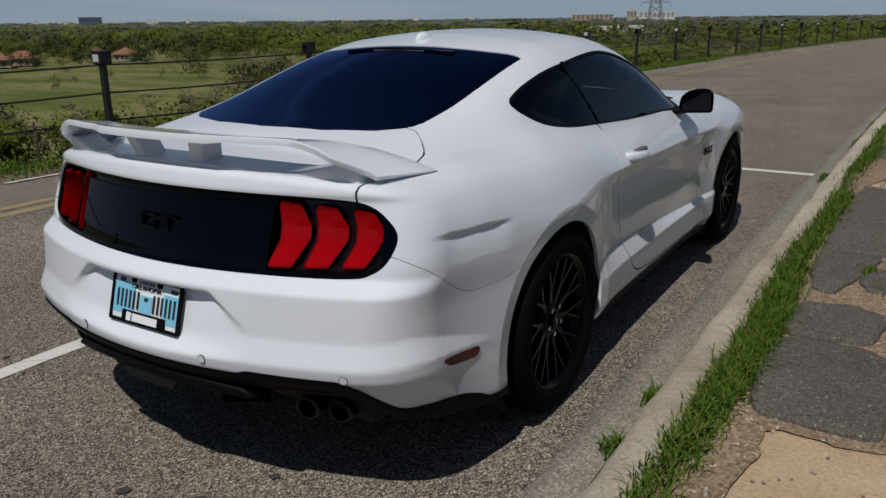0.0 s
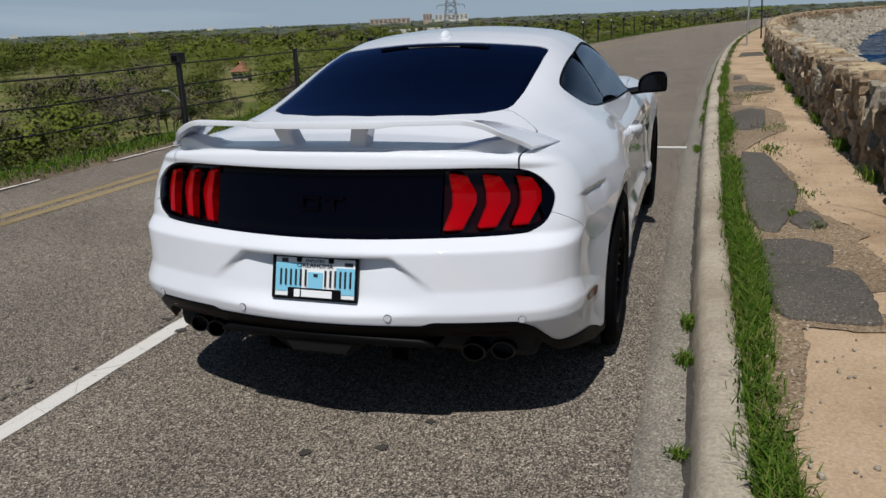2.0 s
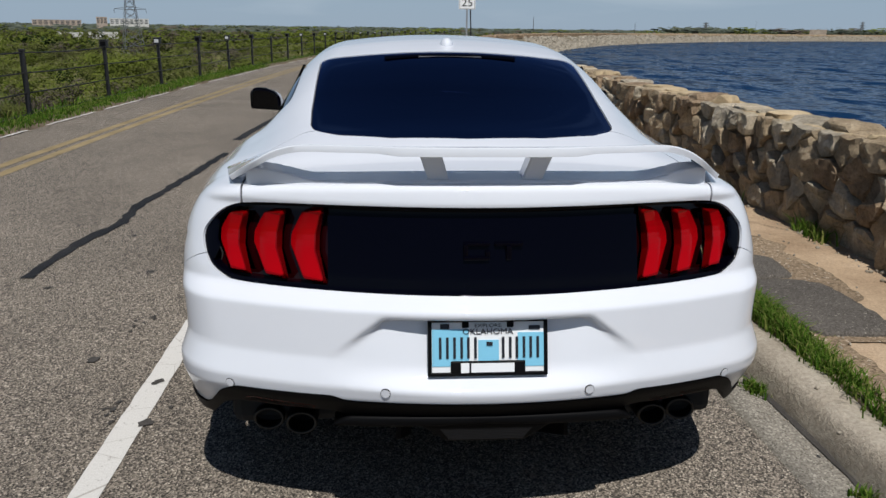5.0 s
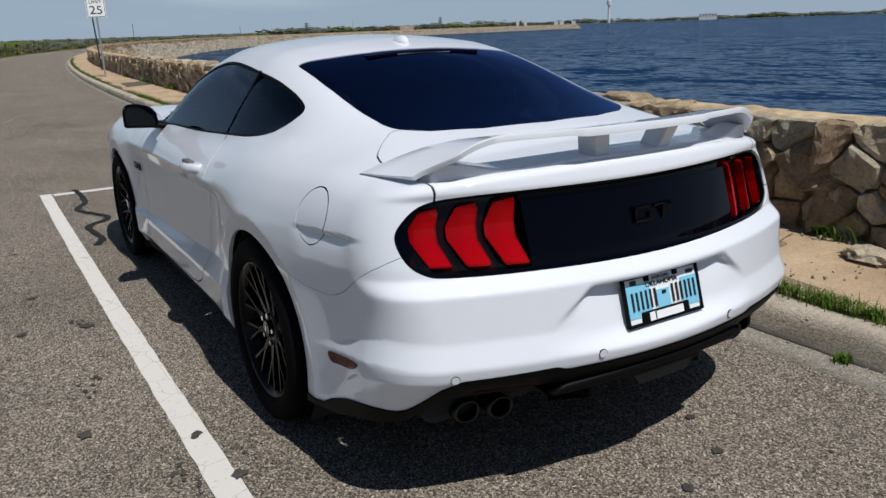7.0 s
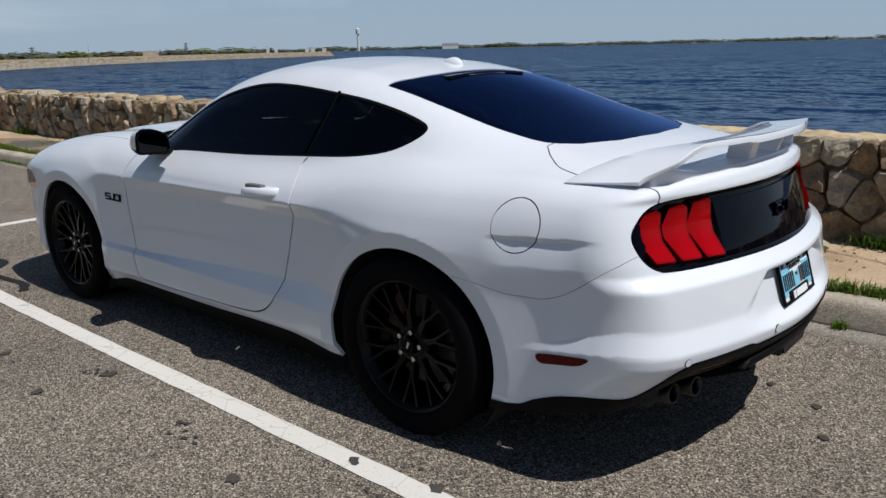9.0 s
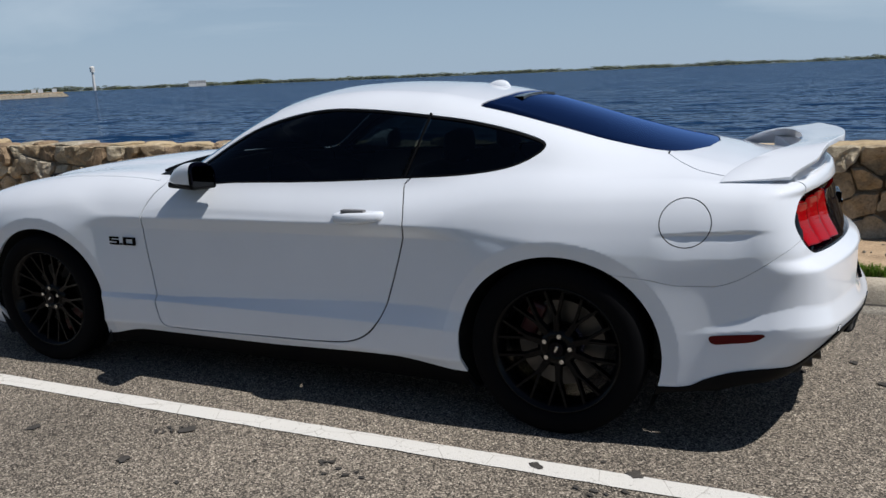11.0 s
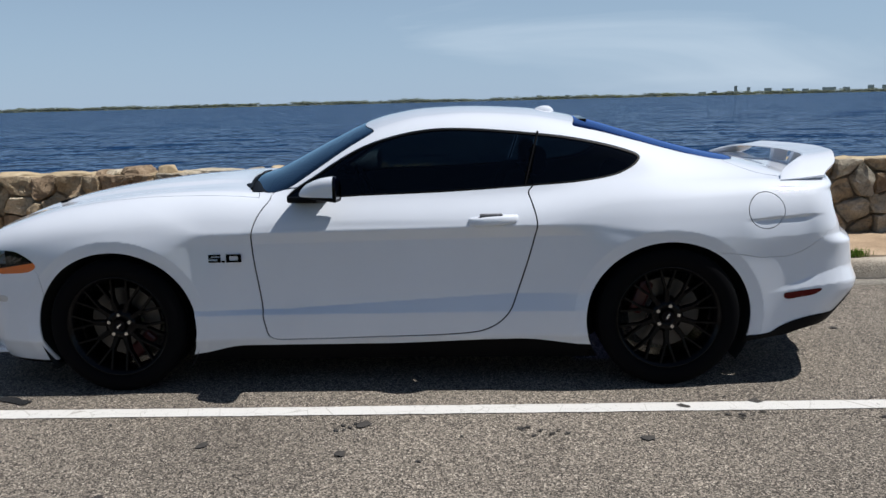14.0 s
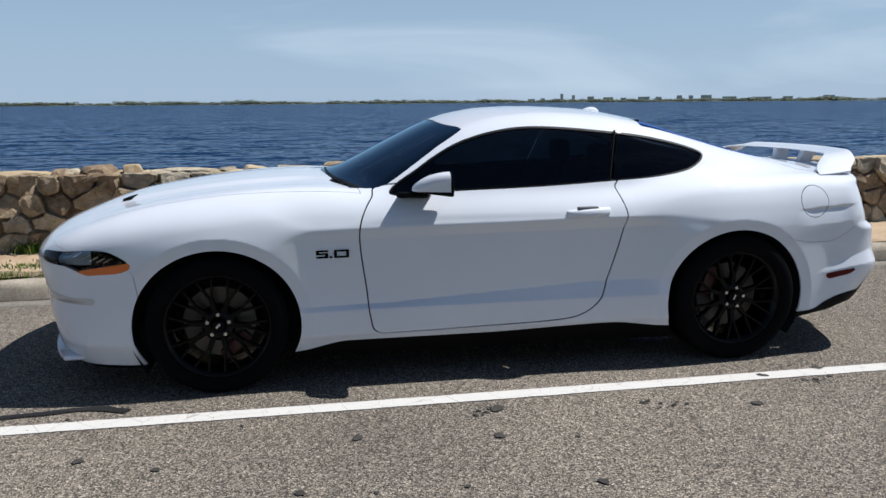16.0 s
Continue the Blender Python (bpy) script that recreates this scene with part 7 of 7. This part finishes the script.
def pylon(az, el_top, r, base, label):
    """A lattice mast with three crossarms."""
    p = spot(az, el_top, r)
    top = p.z - base
    root = empty("pylon", (p.x, p.y, base), label, "pylon", "power line pylons")
    thick = max(0.10, r * 0.00035)
    wide = lambda z: 4.4 * (1 - z / top) ** 1.1 + 0.75
    bm = bmesh.new()
    zs = [top * k / 11 for k in range(12)]
    corner = lambda z, k: Vector(((1, 1, -1, -1)[k] * wide(z), (1, -1, -1, 1)[k] * wide(z), z))
    for z0, z1 in zip(zs, zs[1:]):
        for k in range(4):
            rod(bm, corner(z0, k), corner(z1, k), thick, thick, 4)
            rod(bm, corner(z0, k), corner(z1, (k + 1) % 4), thick * 0.6, thick * 0.6, 4)
            rod(bm, corner(z0, (k + 1) % 4), corner(z1, k), thick * 0.6, thick * 0.6, 4)
    part("mast", bm, PYLON_STEEL, root, "grey steel lattice mast")
    for k, f in enumerate((0.58, 0.75, 0.92)):
        bm = bmesh.new()
        for s in (-1, 1):
            for yy in (-0.5, 0.5):
                rod(bm, (0, yy, top * f), (s * (7.5 - k), 0, top * f + 0.3), thick, thick * 0.7, 4)
                rod(bm, (0, yy, top * f + 1.6), (s * (7.5 - k), 0, top * f + 0.3), thick * 0.7, thick * 0.6, 4)
            rod(bm, (s * (7.5 - k), 0, top * f), (s * (7.5 - k), 0, top * f - 1.6), 0.12, 0.12, 5)
        part("crossarm", bm, PYLON_STEEL, root, "crossarm with insulators")
    root.rotation_euler = (0, 0, -math.radians(az) + 0.15)


pylon(-17.1, 3.09, 430, -13.0, "tall grey lattice power pylon on the plain")
pylon(31.5, 0.72, 2300, -6.0, "distant lattice power pylon")
pylon(22.1, 0.62, 1700, -6.0, "distant lattice power pylon")
p = spot(43.25, 1.5, 3000)
bm = bmesh.new()
rod(bm, (p.x, p.y, -4), (p.x, p.y, p.z - 18), 5, 4, 12)
water_tower = part("water_tower", bm, PALE, None, "tall white water tower beyond the lake", "water tower")
bm = bmesh.new()
rod(bm, (p.x, p.y, p.z - 20), (p.x, p.y, p.z - 4), 8, 8, 14)
rod(bm, (p.x, p.y, p.z - 4), (p.x, p.y, p.z), 8, 3, 14)
part("tank", bm, PALE, water_tower, "white water tank")
for az, el, r in ((25.3, 0.7, 700), (10.5, 0.9, 330), (17.5, 0.55, 480)):
    pole("mast_pole", az, el, r, 0.12, "dark pole on the far dam", "pole", -1.0)


# ---- the stone wall: fitted rubble with a rough mortar cap ----
def cells(s0, s1, z0, z1, size, seed):
    """Voronoi cells of the wall's face as (s, z) outlines."""
    q = random.Random(seed)
    nx, nz = max(1, int((s1 - s0) / (size * 1.25))), max(1, int(round((z1 - z0) / size)))
    seeds = [(s0 + (i + 0.5 + q.uniform(-0.42, 0.42) + 0.5 * (j % 2)) * (s1 - s0) / nx, z0 + (j + 0.5 + q.uniform(-0.33, 0.33)) * (z1 - z0) / nz) for i in range(nx) for j in range(nz)]
    out = []
    for k, (cx, cz) in enumerate(seeds):
        poly = [(s0 - 0.1, z0), (s1 + 0.1, z0), (s1 + 0.1, z1), (s0 - 0.1, z1)]
        for m, (ox, oz) in enumerate(seeds):
            if m == k or abs(ox - cx) > size * 3.2:
                continue
            nx_, nz_, = ox - cx, oz - cz
            c = ((ox * ox - cx * cx) + (oz * oz - cz * cz)) / 2
            new_poly = []
            for (ax, az_), (bx, bz) in zip(poly, poly[1:] + poly[:1]):
                fa, fb = ax * nx_ + az_ * nz_ - c, bx * nx_ + bz * nz_ - c
                if fa <= 0:
                    new_poly.append((ax, az_))
                if (fa < 0 < fb) or (fb < 0 < fa):
                    t = fa / (fa - fb)
                    new_poly.append((ax + t * (bx - ax), az_ + t * (bz - az_)))
            poly = new_poly
            if len(poly) < 3:
                break
        if len(poly) >= 3:
            out.append(poly)
    return out


def stone_mesh(poly, q, face_d=2.555, fine_step=0.045):
    """A stone from its outline on the wall's face: rough front, rounded edge."""
    p = np.array(poly)
    c = p.mean(0)
    fine = []
    for a, b in zip(p, np.roll(p, -1, 0)):
        n = max(1, int(np.linalg.norm(b - a) / fine_step))
        fine += [a + (b - a) * t / n for t in range(n)]
    fine = np.array(fine)
    fine = 0.12 * np.roll(fine, 1, 0) + 0.76 * fine + 0.12 * np.roll(fine, -1, 0)
    gap = q.uniform(0.003, 0.010)
    span = np.linalg.norm(fine - c, axis=1).mean() + 1e-6
    tilt_s, tilt_z, proud = q.gauss(0, 0.22), q.gauss(0.04, 0.20), q.uniform(0.025, 0.085)
    off = q.uniform(0, 50)
    verts, faces = [], []
    n = len(fine)
    for k, (scale, depth) in enumerate(((1 - gap / span, -0.02), (1 - gap / span, proud * 0.45), (0.93 - gap / span, proud * 0.92), (0.62, proud), (0.28, proud * 1.05))):
        for s, z in c + (fine - c) * scale:
            w = noise.noise((s * 7 + off, z * 7, off)) * 0.036 + noise.noise((s * 19 + off, z * 19, off)) * 0.020
            out_d = depth + (tilt_s * (s - c[0]) + tilt_z * (z - c[1]) + w if k else 0)
            js = noise.noise((s * 14, z * 14, off + 3)) * 0.024 + noise.noise((s * 33, z * 33, off)) * 0.010 if k < 4 else 0
            verts.append(along(s + js, face_d - min(max(out_d, -0.03), 0.105), z + js * 0.7))
        if k:
            a, b = (k - 1) * n, k * n
            faces += [(a + i, a + (i + 1) % n, b + (i + 1) % n, b + i) for i in range(n)]
    faces.append(tuple(range(len(verts) - n, len(verts))))
    return verts, [tuple(reversed(f)) for f in faces]


bits = [(*along(rng.uniform(-1.5, 9), rng.normal(1.85, 0.25), 0.136), rng.uniform(0.004, 0.013)) for k in range(500)]
bits += [(*along(rng.uniform(-2, 9), rng.normal(1.53, 0.04), 0.122), rng.uniform(0.003, 0.010)) for k in range(500)]
bits += [(*along(rng.uniform(-2, 12), rng.normal(2.44, 0.05), 0.137), rng.uniform(0.004, 0.018)) for k in range(350)]
bits += [(*along(rng.uniform(-2, 12), rng.normal(1.19, 0.04), 0.006), rng.uniform(0.002, 0.007)) for k in range(400)]
rocks("pebbles", bits, ROCK, label="small pale pebbles scattered on the pavement", category="gravel")
wall = empty("wall_lake", along(0, 2.7, 0.13), "rough rubble stone wall with tan mortar along the lake", "wall")
tagged(wall, kind="structure")
inv = Matrix.Translation(along(0, 2.7, 0.13)).inverted()
q = random.Random(8)
count = 0
joined_v, joined_f, joined_m = [], [], []
for k in range(-4, 110):
    s0 = k * 2.0
    for poly in cells(s0, s0 + 2.0, 0.115, 0.808, 0.19 if k < 14 else 0.26 if k < 44 else 0.42, 100 + k):
        if len(poly) < 3:
            continue
        v, f = stone_mesh(poly, q, fine_step=0.045 if k < 14 else 0.08 if k < 44 else 0.16)
        mat = q.choices((0, 1, 2, 3), (5, 3, 4, 1.6))[0]
        if -3 <= k < 9 and count < 300:
            ob = part("stone", ([inv @ Vector(x) for x in v], f), STONES[mat], wall)
            count += 1
        else:
            base = len(joined_v)
            joined_v += [inv @ Vector(x) for x in v]
            joined_f += [tuple(i + base for i in x) for x in f]
            joined_m += [mat] * len(f)
rest = part("stones", (joined_v, joined_f), STONES, wall, kind="stuff")
rest.data.polygons.foreach_set("material_index", joined_m)


def cap_strip():
    s = np.concatenate([np.arange(-10, 14, 0.045), np.arange(14, 60, 0.25), np.arange(60, 540, 4.0)])
    prof = [(2.62, 0.72), (2.600, 0.752), (2.592, 0.772), (2.602, 0.786), (2.63, 0.794), (2.69, 0.800), (2.76, 0.801), (2.84, 0.800), (2.91, 0.796), (2.95, 0.775), (2.97, 0.72), (2.97, 0.0)]
    S = np.repeat(s[:, None], len(prof), 1)
    D, Z = np.array(prof)[:, 0][None] + 0 * S, np.array(prof)[:, 1][None] + 0 * S
    for i in range(S.shape[0]):
        for j in range(len(prof) - 1):
            v = Vector((S[i, j], D[i, j] * 1.3, 0))
            calm = 1.0 if S[i, j] < 14 else 0.6 if S[i, j] < 60 else 0.15
            Z[i, j] += calm * (0.014 * noise.noise(v * 2.1) + 0.014 * noise.noise(v * 6.5) + 0.010 * noise.noise(v * 17) + 0.016 * max(0, noise.noise(v * 7 + Vector((3, 0, 1)))))
            D[i, j] += calm * (0.030 * noise.noise(v * 3.1 + Vector((0, 0, 9))) * (j < 4) + 0.020 * noise.noise(v * 9 + Vector((0, 0, 4))) + 0.010 * noise.noise(v * 24))
    X, Y = along_np(S, D)
    a, b = S.shape
    idx = np.arange(a * b).reshape(a, b)
    f = np.stack([idx[:-1, :-1], idx[:-1, 1:], idx[1:, 1:], idx[1:, :-1]], -1).reshape(-1, 4)
    return mesh_np("wall_cap", np.stack([X, Y, Z], -1).reshape(-1, 3), f[:, ::-1], MORTAR, flat=True, label="rough tan mortar cap of the stone wall", category="wall cap", kind="structure")


cap_strip()


def cap_stone(seed):
    """A flat broken stone, about one metre long before it is scaled."""
    q_ = random.Random(seed)
    bm = bmesh.new()
    bmesh.ops.create_icosphere(bm, subdivisions=3, radius=0.5)
    cuts = [(Vector((q_.gauss(0, 1), q_.gauss(0, 1), q_.gauss(0, 0.5))).normalized(), q_.uniform(0.28, 0.44)) for k in range(9)] + [(Vector((0, 0, 1)), 0.34)]
    for v in bm.verts:
        p = v.co.copy()
        for n, d in cuts:
            over = p.dot(n) - d
            if over > 0:
                p -= n * over * 0.92
        v.co = p * (1 + 0.09 * noise.noise(p * 6 + Vector((seed, 0, 0))))
    me = bpy.data.meshes.new("cap_stone")
    bm.to_mesh(me)
    bm.free()
    return me


q = random.Random(31)
cap_meshes = []
for k in range(12):
    me = cap_stone(k)
    me.materials.append((STONES[0], STONES[3], MORTAR, STONES[2], STONES[1], MORTAR)[k % 6])
    cap_meshes.append(me)
at_s = 1.3
while at_s < 26:
    long_ = q.choice((0.12, 0.18, 0.26, 0.34, 0.48)) * q.uniform(0.85, 1.2)
    ob = new("cap_stone", q.choice(cap_meshes))
    spot_ = along(at_s + long_ / 2, 2.73 + q.gauss(0, 0.03), 0.795)
    ob.matrix_basis = inv @ Matrix.Translation(spot_) @ Matrix.Rotation(-max(at_s, 0) / BEND + math.pi / 2 + q.gauss(0, 0.15), 4, "Z") @ Matrix.Rotation(q.gauss(0, 0.06), 4, "Y") @ Matrix.Diagonal((long_ * 1.25, q.uniform(0.30, 0.44), q.choice((0.05, 0.08, 0.12, 0.17, 0.21)), 1))
    ob.parent = wall
    at_s += long_ * q.uniform(0.85, 1.25)
